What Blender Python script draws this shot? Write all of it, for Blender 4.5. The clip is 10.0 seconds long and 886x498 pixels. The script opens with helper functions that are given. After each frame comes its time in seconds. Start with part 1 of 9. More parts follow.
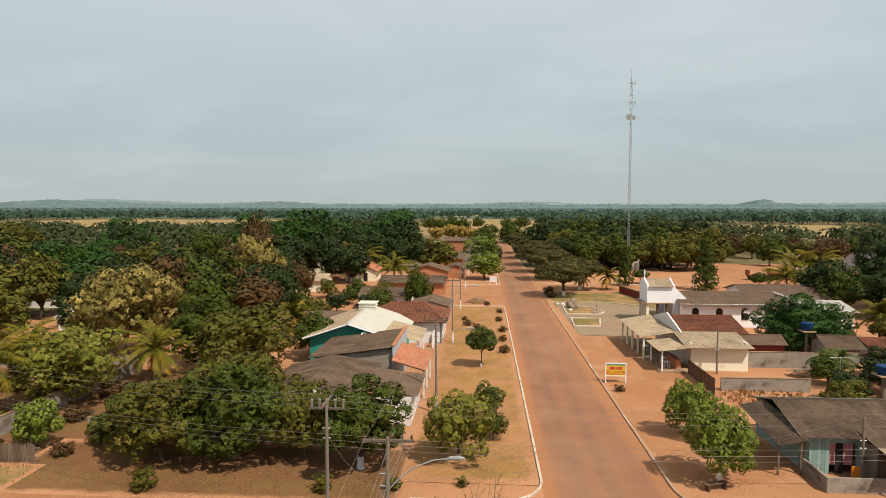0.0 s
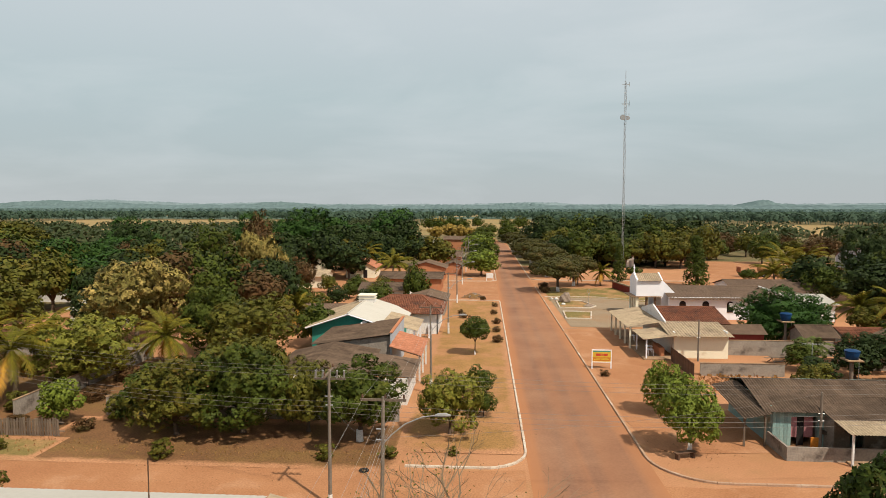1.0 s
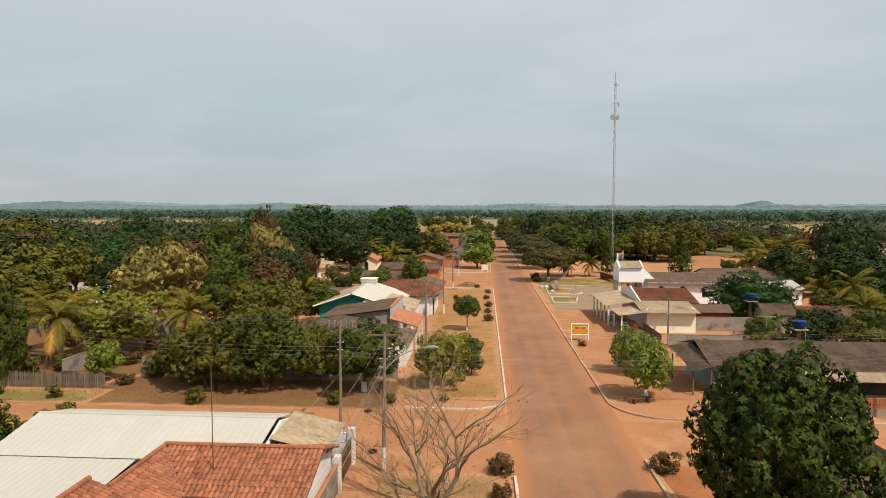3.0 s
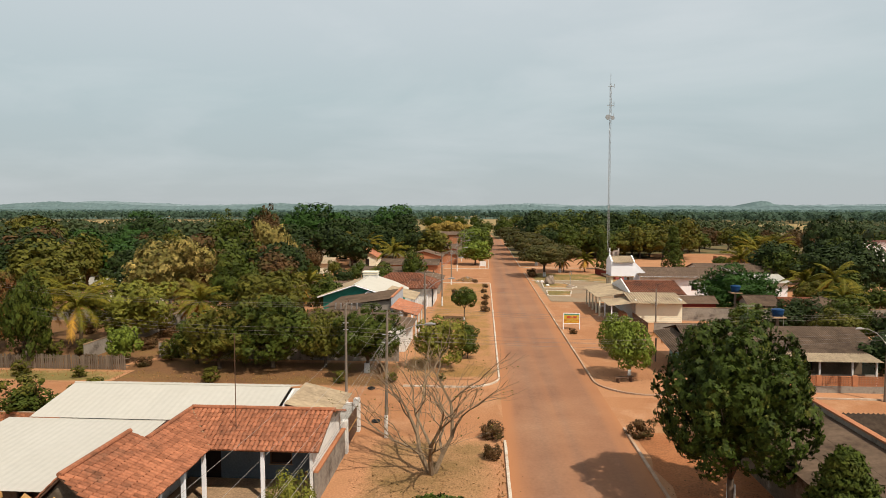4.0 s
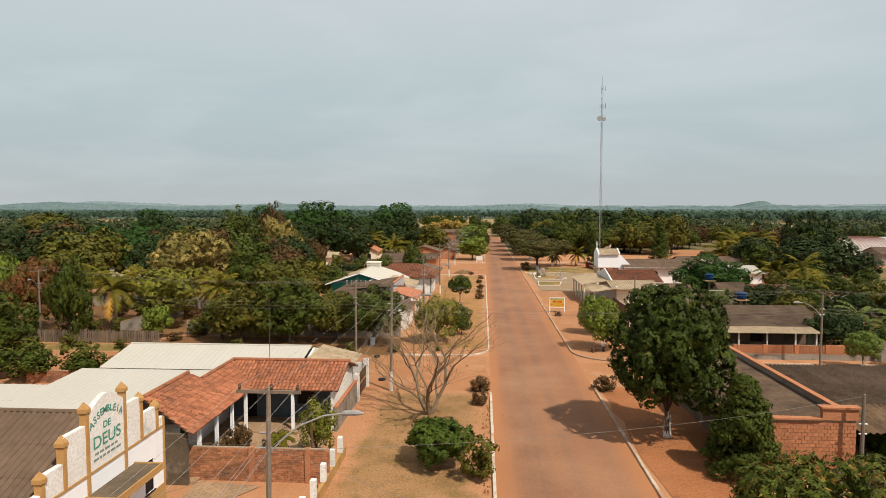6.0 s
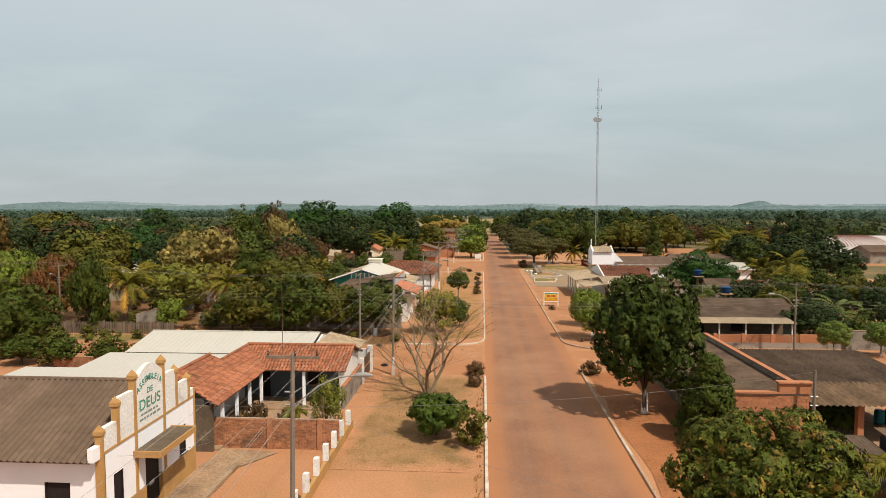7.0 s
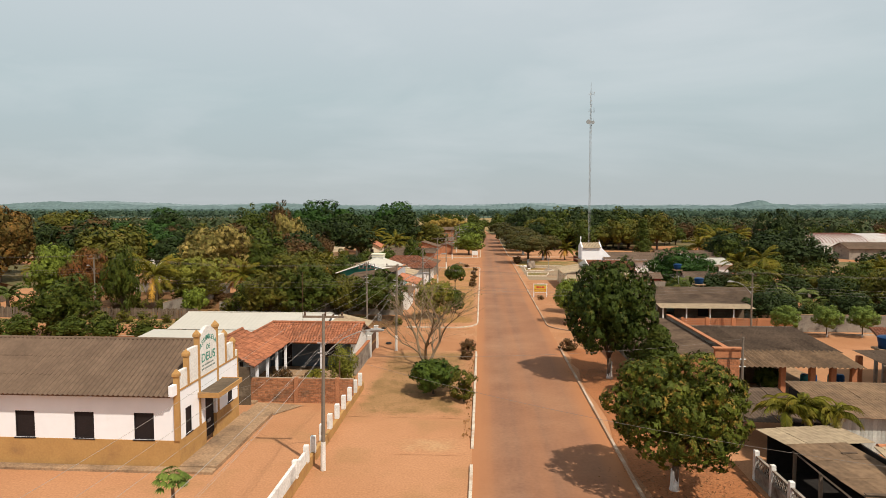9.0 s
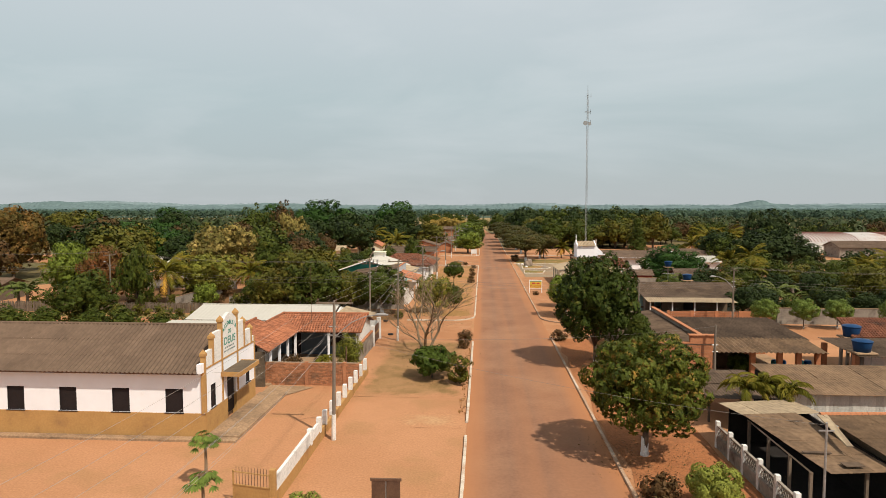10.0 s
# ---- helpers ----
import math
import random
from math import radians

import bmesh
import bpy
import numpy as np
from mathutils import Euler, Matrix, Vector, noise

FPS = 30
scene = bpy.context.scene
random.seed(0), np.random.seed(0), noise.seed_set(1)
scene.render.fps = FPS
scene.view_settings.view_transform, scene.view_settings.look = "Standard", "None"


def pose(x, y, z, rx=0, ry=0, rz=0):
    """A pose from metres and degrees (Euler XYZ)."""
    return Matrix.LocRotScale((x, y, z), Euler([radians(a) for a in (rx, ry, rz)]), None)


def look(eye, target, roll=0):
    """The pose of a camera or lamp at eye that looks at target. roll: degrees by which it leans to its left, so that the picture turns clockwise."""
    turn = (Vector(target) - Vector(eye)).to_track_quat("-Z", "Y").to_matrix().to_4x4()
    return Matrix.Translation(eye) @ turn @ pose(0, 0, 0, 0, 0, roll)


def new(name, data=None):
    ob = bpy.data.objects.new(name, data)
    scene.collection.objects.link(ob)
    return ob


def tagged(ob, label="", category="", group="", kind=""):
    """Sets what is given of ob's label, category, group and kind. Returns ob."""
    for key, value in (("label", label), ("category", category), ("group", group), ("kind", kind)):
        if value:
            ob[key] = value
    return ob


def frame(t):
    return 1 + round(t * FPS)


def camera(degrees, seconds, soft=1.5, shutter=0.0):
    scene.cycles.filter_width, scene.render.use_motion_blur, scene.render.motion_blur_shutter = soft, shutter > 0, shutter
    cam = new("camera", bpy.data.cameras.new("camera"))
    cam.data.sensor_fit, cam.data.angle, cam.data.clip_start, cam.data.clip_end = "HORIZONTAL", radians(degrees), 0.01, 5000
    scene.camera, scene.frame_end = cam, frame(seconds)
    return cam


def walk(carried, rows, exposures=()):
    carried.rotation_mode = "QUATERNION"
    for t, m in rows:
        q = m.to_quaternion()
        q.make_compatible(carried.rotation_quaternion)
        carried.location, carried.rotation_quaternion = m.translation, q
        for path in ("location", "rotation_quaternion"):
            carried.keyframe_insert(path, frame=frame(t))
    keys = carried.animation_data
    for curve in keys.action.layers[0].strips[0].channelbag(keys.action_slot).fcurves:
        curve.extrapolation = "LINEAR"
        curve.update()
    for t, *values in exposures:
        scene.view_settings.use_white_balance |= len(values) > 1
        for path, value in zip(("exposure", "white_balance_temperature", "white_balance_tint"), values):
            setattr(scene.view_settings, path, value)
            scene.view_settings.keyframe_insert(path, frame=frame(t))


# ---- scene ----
cam = camera(71.0, 10.0, soft=0.55)
PATH = [
    (0.0, (-3.735, 38.449, 17.303), (-5.031, 58.363, 15.973), 0.06),
    (0.5, (-3.326, 36.719, 17.059), (-4.627, 56.633, 15.740), 0.06),
    (1.0, (-2.967, 34.938, 16.742), (-4.270, 54.852, 15.432), 0.05),
    (1.5, (-2.648, 33.115, 16.380), (-3.952, 53.030, 15.081), 0.05),
    (2.0, (-2.362, 31.261, 15.998), (-3.666, 51.176, 14.709), 0.05),
    (2.5, (-2.102, 29.384, 15.616), (-3.404, 49.300, 14.337), 0.04),
    (3.0, (-1.862, 27.491, 15.250), (-3.162, 47.408, 13.979), 0.04),
    (3.5, (-1.637, 25.589, 14.910), (-2.934, 45.506, 13.646), 0.03),
    (4.0, (-1.424, 23.682, 14.604), (-2.717, 43.600, 13.346), 0.03),
    (4.5, (-1.219, 21.774, 14.337), (-2.508, 41.693, 13.083), 0.02),
    (5.0, (-1.020, 19.869, 14.110), (-2.305, 39.788, 12.859), 0.02),
    (5.5, (-0.825, 17.966, 13.923), (-2.106, 37.886, 12.673), 0.01),
    (6.0, (-0.632, 16.068, 13.773), (-1.909, 35.988, 12.523), 0.01),
    (6.5, (-0.441, 14.172, 13.656), (-1.714, 34.092, 12.405), 0.01),
    (7.0, (-0.251, 12.278, 13.566), (-1.521, 32.198, 12.313), 0.00),
    (7.5, (-0.061, 10.382, 13.498), (-1.327, 30.302, 12.242), -0.00),
    (8.0, (0.131, 8.480, 13.444), (-1.134, 28.400, 12.185), -0.01),
    (8.5, (0.324, 6.568, 13.399), (-0.940, 26.488, 12.136), -0.01),
    (9.0, (0.520, 4.639, 13.357), (-0.744, 24.559, 12.090), -0.02),
    (9.5, (0.720, 2.686, 13.312), (-0.545, 22.606, 12.042), -0.02),
    (10.0, (0.926, 0.702, 13.261), (-0.343, 20.621, 11.989), -0.02),
]
walk(cam, [(t, look(eye, target, roll)) for t, eye, target, roll in PATH])

# ---- world, sun, exposure ----
SUN_DIR = Vector((0.52, -0.53, 1.0)).normalized()
world = bpy.data.worlds.new("hazy_sky")
scene.world = world
world.use_nodes = True
wn, wl = world.node_tree.nodes, world.node_tree.links
wn.clear()
w_out, w_bg = wn.new("ShaderNodeOutputWorld"), wn.new("ShaderNodeBackground")
w_sky = wn.new("ShaderNodeTexSky")
w_sky.sky_type, w_sky.sun_disc = "NISHITA", False
w_sky.sun_elevation = math.asin(SUN_DIR.z)
w_sky.sun_rotation = math.atan2(SUN_DIR.x, SUN_DIR.y)
w_sky.air_density, w_sky.dust_density, w_sky.altitude = 1.0, 3.0, 150
w_tc, w_sep, w_map = wn.new("ShaderNodeTexCoord"), wn.new("ShaderNodeSeparateXYZ"), wn.new("ShaderNodeMapping")
w_ramp, w_noise, w_cr = wn.new("ShaderNodeValToRGB"), wn.new("ShaderNodeTexNoise"), wn.new("ShaderNodeValToRGB")
w_mix, w_cloud, w_scale = wn.new("ShaderNodeMix"), wn.new("ShaderNodeMix"), wn.new("ShaderNodeMix")
for m_ in (w_mix, w_cloud, w_scale):
    m_.data_type = "RGBA"
wl.new(w_tc.outputs["Generated"], w_sep.inputs[0])
wl.new(w_sep.outputs["Z"], w_ramp.inputs[0])
ramp = w_ramp.color_ramp
ramp.elements[0].position, ramp.elements[0].color = 0.0, (0.47, 0.505, 0.515, 1)
ramp.elements[1].position, ramp.elements[1].color = 1.0, (0.42, 0.44, 0.44, 1)
for pos_, col_ in ((0.08, (0.425, 0.49, 0.505, 1)), (0.17, (0.45, 0.53, 0.54, 1)), (0.27, (0.53, 0.59, 0.605, 1)), (0.40, (0.60, 0.645, 0.665, 1))):
    e_ = ramp.elements.new(pos_)
    e_.color = col_
# thin streaky cloud
w_map.inputs["Scale"].default_value = (1.2, 1.6, 5.0)
w_map.inputs["Rotation"].default_value = (0.05, -0.12, 0.3)
w_noise.inputs["Scale"].default_value, w_noise.inputs["Detail"].default_value, w_noise.inputs["Roughness"].default_value = 1.4, 6.0, 0.55
w_noise.inputs["Distortion"].default_value = 0.4
wl.new(w_tc.outputs["Generated"], w_map.inputs[0])
wl.new(w_map.outputs[0], w_noise.inputs["Vector"])
wl.new(w_noise.outputs[0], w_cr.inputs[0])
w_cr.color_ramp.elements[0].position, w_cr.color_ramp.elements[0].color = 0.45, (0, 0, 0, 1)
w_cr.color_ramp.elements[1].position, w_cr.color_ramp.elements[1].color = 0.72, (0.4, 0.4, 0.4, 1)
w_scale.blend_type = "MULTIPLY"
w_scale.inputs[0].default_value = 1.0
wl.new(w_sky.outputs[0], w_scale.inputs[6])
w_scale.inputs[7].default_value = (0.1, 0.1, 0.1, 1)
w_mix.inputs[0].default_value = 0.88
wl.new(w_scale.outputs[2], w_mix.inputs[6])
wl.new(w_ramp.outputs[0], w_mix.inputs[7])
wl.new(w_cr.outputs[0], w_cloud.inputs[0])
wl.new(w_mix.outputs[2], w_cloud.inputs[6])
w_cloud.inputs[7].default_value = (0.66, 0.69, 0.71, 1)
wl.new(w_cloud.outputs[2], w_bg.inputs[0])
w_bg.inputs[1].default_value = 1.12
wl.new(w_bg.outputs[0], w_out.inputs[0])

sun_data = bpy.data.lights.new("sun", "SUN")
sun_data.energy, sun_data.angle, sun_data.color = 4.9, radians(0.9), (1.0, 0.915, 0.77)
sun = new("sun", sun_data)
sun.matrix_world = look(SUN_DIR * 400, (0, 0, 0))
scene.view_settings.exposure = 0.0

# ---- materials ----
MATS = {}


def surface(name, a, b, scale=1.0, fine=20.0, rough=0.85, bump=0.3, stain=None, stain_at=(0.55, 0.75), stain_scale=0.35, metal=0.0, rnd=0.0, island=False, spec=0.12, space="Object", trans=0.0, bump_dist=0.02, grain=0.14):
    """Two tones mixed by broad noise, a fine grain, optional stains and a per-piece shade."""
    m = bpy.data.materials.new(name)
    m.use_nodes = True
    n, l = m.node_tree.nodes, m.node_tree.links
    bsdf = n["Principled BSDF"]
    tc = n.new("ShaderNodeTexCoord")
    geo = n.new("ShaderNodeNewGeometry")
    src_ = geo.outputs["Position"] if space == "World" else tc.outputs["Object"]
    n1, n2 = n.new("ShaderNodeTexNoise"), n.new("ShaderNodeTexNoise")
    n1.inputs["Scale"].default_value, n1.inputs["Detail"].default_value, n1.inputs["Roughness"].default_value = scale, 9.0, 0.62
    n2.inputs["Scale"].default_value, n2.inputs["Detail"].default_value = fine, 3.0
    for k in (n1, n2):
        l.new(src_, k.inputs["Vector"])
    r1 = n.new("ShaderNodeMapRange")
    r1.inputs[1].default_value, r1.inputs[2].default_value = 0.33, 0.67
    l.new(n1.outputs[0], r1.inputs[0])
    mx = n.new("ShaderNodeMix")
    mx.data_type = "RGBA"
    l.new(r1.outputs[0], mx.inputs[0])
    mx.inputs[6].default_value, mx.inputs[7].default_value = (*a, 1), (*b, 1)
    col = mx.outputs[2]
    if stain:
        n3, r3, m3 = n.new("ShaderNodeTexNoise"), n.new("ShaderNodeMapRange"), n.new("ShaderNodeMix")
        n3.inputs["Scale"].default_value, n3.inputs["Detail"].default_value, n3.inputs["Roughness"].default_value = stain_scale, 8.0, 0.65
        l.new(src_, n3.inputs["Vector"])
        r3.inputs[1].default_value, r3.inputs[2].default_value = stain_at
        l.new(n3.outputs[0], r3.inputs[0])
        m3.data_type = "RGBA"
        l.new(r3.outputs[0], m3.inputs[0])
        l.new(col, m3.inputs[6])
        m3.inputs[7].default_value = (*stain, 1)
        col = m3.outputs[2]
    hsv = n.new("ShaderNodeHueSaturation")
    r2 = n.new("ShaderNodeMapRange")
    r2.inputs[1].default_value, r2.inputs[2].default_value, r2.inputs[3].default_value, r2.inputs[4].default_value = 0.3, 0.7, 1 - grain, 1 + grain
    l.new(n2.outputs[0], r2.inputs[0])
    val = r2.outputs[0]
    if rnd:
        rr = n.new("ShaderNodeMapRange")
        rr.inputs[3].default_value, rr.inputs[4].default_value = 1 - rnd, 1 + rnd
        if island:
            l.new(geo.outputs["Random Per Island"], rr.inputs[0])
        else:
            oi = n.new("ShaderNodeObjectInfo")
            l.new(oi.outputs["Random"], rr.inputs[0])
        mu = n.new("ShaderNodeMath")
        mu.operation = "MULTIPLY"
        l.new(rr.outputs[0], mu.inputs[0])
        l.new(val, mu.inputs[1])
        val = mu.outputs[0]
    l.new(val, hsv.inputs["Value"])
    l.new(col, hsv.inputs["Color"])
    l.new(hsv.outputs[0], bsdf.inputs["Base Color"])
    bsdf.inputs["Roughness"].default_value, bsdf.inputs["Metallic"].default_value = rough, metal
    bsdf.inputs["Specular IOR Level"].default_value = spec
    if bump:
        bp = n.new("ShaderNodeBump")
        bp.inputs["Strength"].default_value, bp.inputs["Distance"].default_value = bump, bump_dist
        l.new(n2.outputs[0], bp.inputs["Height"])
        l.new(bp.outputs[0], bsdf.inputs["Normal"])
    if trans:
        tr, ad = n.new("ShaderNodeBsdfTranslucent"), n.new("ShaderNodeMixShader")
        l.new(hsv.outputs[0], tr.inputs[0])
        ad.inputs[0].default_value = trans
        l.new(bsdf.outputs[0], ad.inputs[1])
        l.new(tr.outputs[0], ad.inputs[2])
        l.new(ad.outputs[0], n["Material Output"].inputs[0])
    MATS[name] = m
    return m


def leaf(name, a, b, tip=None, tip_at=(0.58, 0.72), trans=0.07, vary=0.24, tip_scale=0.45):
    """Leaves: two greens by island, and blossom or dry tips in drifts."""
    m = surface(name, a, b, scale=0.5, fine=3.0, rough=0.65, bump=0.0, stain=tip, stain_at=tip_at, stain_scale=tip_scale, rnd=vary, island=True, spec=0.12, trans=trans)
    return m


DIRT = surface("red_dirt", (0.362, 0.172, 0.084), (0.432, 0.214, 0.110), scale=0.10, fine=9.0, rough=0.95, bump=0.2, stain=(0.315, 0.168, 0.078), stain_at=(0.50, 0.72), stain_scale=0.22, space="World", bump_dist=0.04, grain=0.13)
# DIRT_SHADY: dark for leaf litter and for tree shade put into the colour
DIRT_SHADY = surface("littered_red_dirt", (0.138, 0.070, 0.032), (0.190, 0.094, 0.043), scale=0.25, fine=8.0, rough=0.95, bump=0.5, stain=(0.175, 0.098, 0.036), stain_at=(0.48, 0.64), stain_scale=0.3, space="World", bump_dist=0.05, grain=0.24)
DIRT_RED = surface("trodden_red_dirt", (0.278, 0.106, 0.043), (0.338, 0.137, 0.058), scale=0.3, fine=8.0, rough=0.95, bump=0.5, stain=(0.235, 0.098, 0.044), stain_at=(0.50, 0.68), stain_scale=0.4, space="World", bump_dist=0.05, grain=0.2)
DIRT_STREET = surface("dirt_street", (0.375, 0.178, 0.086), (0.310, 0.138, 0.064), scale=0.2, fine=9.0, rough=0.95, bump=0.4, stain=(0.43, 0.235, 0.13), stain_at=(0.52, 0.75), stain_scale=0.3, space="World", bump_dist=0.03, grain=0.17)
DRY_GRASS = surface("dry_grass", (0.330, 0.178, 0.066), (0.240, 0.132, 0.046), scale=0.35, fine=9.0, rough=0.95, bump=0.6, stain=(0.365, 0.180, 0.084), stain_at=(0.46, 0.60), stain_scale=0.25, space="World", bump_dist=0.06, grain=0.26)
TRAMPLED = surface("trampled_dry_grass", (0.265, 0.150, 0.066), (0.325, 0.176, 0.084), scale=0.5, fine=9.0, rough=0.95, bump=0.5, stain=(0.205, 0.122, 0.050), stain_at=(0.46, 0.62), stain_scale=0.35, space="World", bump_dist=0.05, grain=0.24)
LAWN = surface("thin_lawn", (0.21, 0.150, 0.052), (0.155, 0.122, 0.040), scale=0.4, fine=9.0, rough=0.95, bump=0.6, stain=(0.34, 0.19, 0.085), stain_at=(0.48, 0.62), stain_scale=0.25, space="World", bump_dist=0.06, grain=0.26)
PASTURE = surface("pasture", (0.3096, 0.1978, 0.0817), (0.2580, 0.1892, 0.0860), scale=0.02, fine=0.4, rough=0.95, bump=0.3, stain=(0.1720, 0.1634, 0.0688), stain_at=(0.52, 0.66), stain_scale=0.03, space="World", grain=0.26)
SCRUB = surface("scrub_ground", (0.0946, 0.0903, 0.0387), (0.1720, 0.1204, 0.0559), scale=0.04, fine=1.5, rough=0.95, bump=0.6, stain=(0.2580, 0.1462, 0.0774), stain_at=(0.55, 0.68), stain_scale=0.05, space="World", bump_dist=0.1, grain=0.26)
CONCRETE = surface("concrete", (0.36, 0.232, 0.138), (0.265, 0.170, 0.102), scale=0.6, fine=8.0, rough=0.9, bump=0.25, stain=(0.15, 0.10, 0.065), stain_at=(0.48, 0.70), stain_scale=0.45, grain=0.22)
PLAZA = surface("plaza_paving", (0.2752, 0.1995, 0.1307), (0.2339, 0.1720, 0.1101), scale=0.3, fine=6.0, rough=0.9, bump=0.2, stain=(0.2890, 0.1651, 0.0894), stain_at=(0.5, 0.7), stain_scale=0.15)
GREY_WALL = surface("weathered_render", (0.3096, 0.2666, 0.2236), (0.2322, 0.1935, 0.1591), scale=0.7, fine=7.0, rough=0.92, bump=0.25, stain=(0.1032, 0.0817, 0.0688), stain_at=(0.52, 0.70), stain_scale=0.8)
# DARK_WALL: black stains, and painted shade on the shop's west wall
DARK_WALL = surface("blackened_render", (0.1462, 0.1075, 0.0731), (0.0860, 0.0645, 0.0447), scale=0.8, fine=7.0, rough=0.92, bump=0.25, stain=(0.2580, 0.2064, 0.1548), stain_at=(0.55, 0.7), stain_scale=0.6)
KERB = surface("whitewashed_kerb", (0.5766, 0.5115, 0.4278), (0.4650, 0.3720, 0.2883), scale=1.2, fine=14.0, rough=0.9, bump=0.3, stain=(0.3906, 0.2325, 0.1488), stain_at=(0.5, 0.66), stain_scale=0.5, space="World")
BARE_KERB = surface("dusty_kerb", (0.3956, 0.2580, 0.1720), (0.3440, 0.2150, 0.1419), scale=1.2, fine=14.0, rough=0.9, bump=0.3, stain=(0.5160, 0.4300, 0.3440), stain_at=(0.52, 0.66), stain_scale=0.3, space="World")
WHITE = surface("white_paint", (0.80, 0.79, 0.815), (0.775, 0.755, 0.775), scale=0.4, fine=1.2, rough=0.75, bump=0.0, stain=(0.70, 0.64, 0.59), stain_at=(0.60, 0.9), stain_scale=0.5, grain=0.03)
WHITE_OLD = surface("stained_white_paint", (0.7068, 0.6882, 0.6603), (0.6324, 0.5952, 0.5580), scale=0.5, fine=9.0, rough=0.8, bump=0.1, stain=(0.2325, 0.2139, 0.1953), stain_at=(0.56, 0.75), stain_scale=0.7)
CREAM = surface("cream_paint", (0.78, 0.72, 0.56), (0.72, 0.65, 0.50), scale=0.5, fine=9.0, rough=0.8, bump=0.1, stain=(0.50, 0.36, 0.22), stain_at=(0.62, 0.85), stain_scale=0.5, grain=0.05)
OCHRE = surface("ochre_paint", (0.43, 0.245, 0.092), (0.37, 0.205, 0.078), scale=0.7, fine=9.0, rough=0.85, bump=0.12, stain=(0.30, 0.165, 0.075), stain_at=(0.54, 0.72), stain_scale=0.7, grain=0.07)
TEAL = surface("teal_paint", (0.0430, 0.2580, 0.2021), (0.0344, 0.2150, 0.1720), scale=0.5, fine=9.0, rough=0.75, bump=0.1, stain=(0.0860, 0.2580, 0.2150), stain_at=(0.6, 0.8), stain_scale=0.6)
TEAL_WOOD = surface("faded_teal_boards", (0.1892, 0.3096, 0.2924), (0.2580, 0.3268, 0.3010), scale=0.9, fine=12.0, rough=0.85, bump=0.2, stain=(0.2580, 0.1892, 0.1462), stain_at=(0.54, 0.7), stain_scale=0.9, rnd=0.14)
PINK = surface("pale_blue_paint", (0.4300, 0.4472, 0.4730), (0.3784, 0.3956, 0.4214), scale=0.5, fine=9.0, rough=0.8, bump=0.1)
# SLATE: pale blue wall with the veranda's shade put into its colour
SLATE = surface("slate_blue_paint", (0.105, 0.135, 0.165), (0.085, 0.110, 0.135), scale=0.5, fine=9.0, rough=0.8, bump=0.1)
RED_PAINT = surface("red_paint", (0.2236, 0.0430, 0.0344), (0.1806, 0.0387, 0.0301), scale=0.6, fine=9.0, rough=0.8, bump=0.1)
BRICK = surface("worn_brick", (0.41, 0.180, 0.092), (0.29, 0.126, 0.066), scale=0.6, fine=10.0, rough=0.92, bump=0.4, stain=(0.15, 0.088, 0.055), stain_at=(0.52, 0.70), stain_scale=0.8, rnd=0.26, island=True, grain=0.22)
BRICK_NEW = surface("hollow_brick", (0.4042, 0.1720, 0.0860), (0.3612, 0.1462, 0.0731), scale=0.8, fine=10.0, rough=0.92, bump=0.3, rnd=0.14, island=True)
MORTAR = surface("mortar", (0.36, 0.27, 0.19), (0.29, 0.21, 0.15), scale=0.8, fine=9.0, rough=0.95, bump=0.3)
TILE = surface("clay_tile", (0.335, 0.128, 0.066), (0.235, 0.088, 0.048), scale=0.6, fine=6.0, rough=0.9, bump=0.2, stain=(0.145, 0.076, 0.046), stain_at=(0.54, 0.78), stain_scale=0.6, rnd=0.24, island=True, space="World", grain=0.2)
TILE_PIECE = surface("clay_tile_piece", (0.335, 0.128, 0.066), (0.235, 0.088, 0.048), scale=0.6, fine=6.0, rough=0.9, bump=0.2, stain=(0.145, 0.076, 0.046), stain_at=(0.54, 0.78), stain_scale=0.6, rnd=0.24, space="World", grain=0.2)
TILE_DARK = surface("dark_clay_tile", (0.190, 0.075, 0.042), (0.135, 0.052, 0.032), scale=0.5, fine=6.0, rough=0.9, bump=0.2, stain=(0.06, 0.04, 0.03), stain_at=(0.55, 0.70), stain_scale=0.5, rnd=0.2, island=True, space="World")
TILE_ORANGE = surface("salmon_clay_tile", (0.40, 0.165, 0.095), (0.34, 0.135, 0.075), scale=0.5, fine=6.0, rough=0.85, bump=0.2, rnd=0.15, island=True, space="World")
FIBRE = surface("weathered_fibre_cement", (0.152, 0.101, 0.070), (0.115, 0.077, 0.054), scale=0.35, fine=3.0, rough=0.9, bump=0.2, stain=(0.100, 0.066, 0.047), stain_at=(0.50, 0.80), stain_scale=0.6, rnd=0.08, space="World", grain=0.12)
FIBRE_BROWN = surface("brown_fibre_cement", (0.124, 0.083, 0.057), (0.088, 0.060, 0.042), scale=0.4, fine=3.0, rough=0.9, bump=0.2, stain=(0.0634, 0.0414, 0.0282), stain_at=(0.50, 0.70), stain_scale=0.5, rnd=0.16, space="World", grain=0.2)
FIBRE_WARM = surface("sunbleached_fibre_cement", (0.1980, 0.1250, 0.0739), (0.1540, 0.0968, 0.0581), scale=0.4, fine=3.0, rough=0.9, bump=0.2, stain=(0.1144, 0.0748, 0.0484), stain_at=(0.48, 0.70), stain_scale=0.6, rnd=0.12, space="World", grain=0.2)
FIBRE_PALE = surface("pale_fibre_cement", (0.36, 0.275, 0.18), (0.30, 0.225, 0.15), scale=0.4, fine=3.0, rough=0.9, bump=0.2, stain=(0.22, 0.16, 0.11), stain_at=(0.52, 0.72), stain_scale=0.5, rnd=0.08, space="World", grain=0.18)
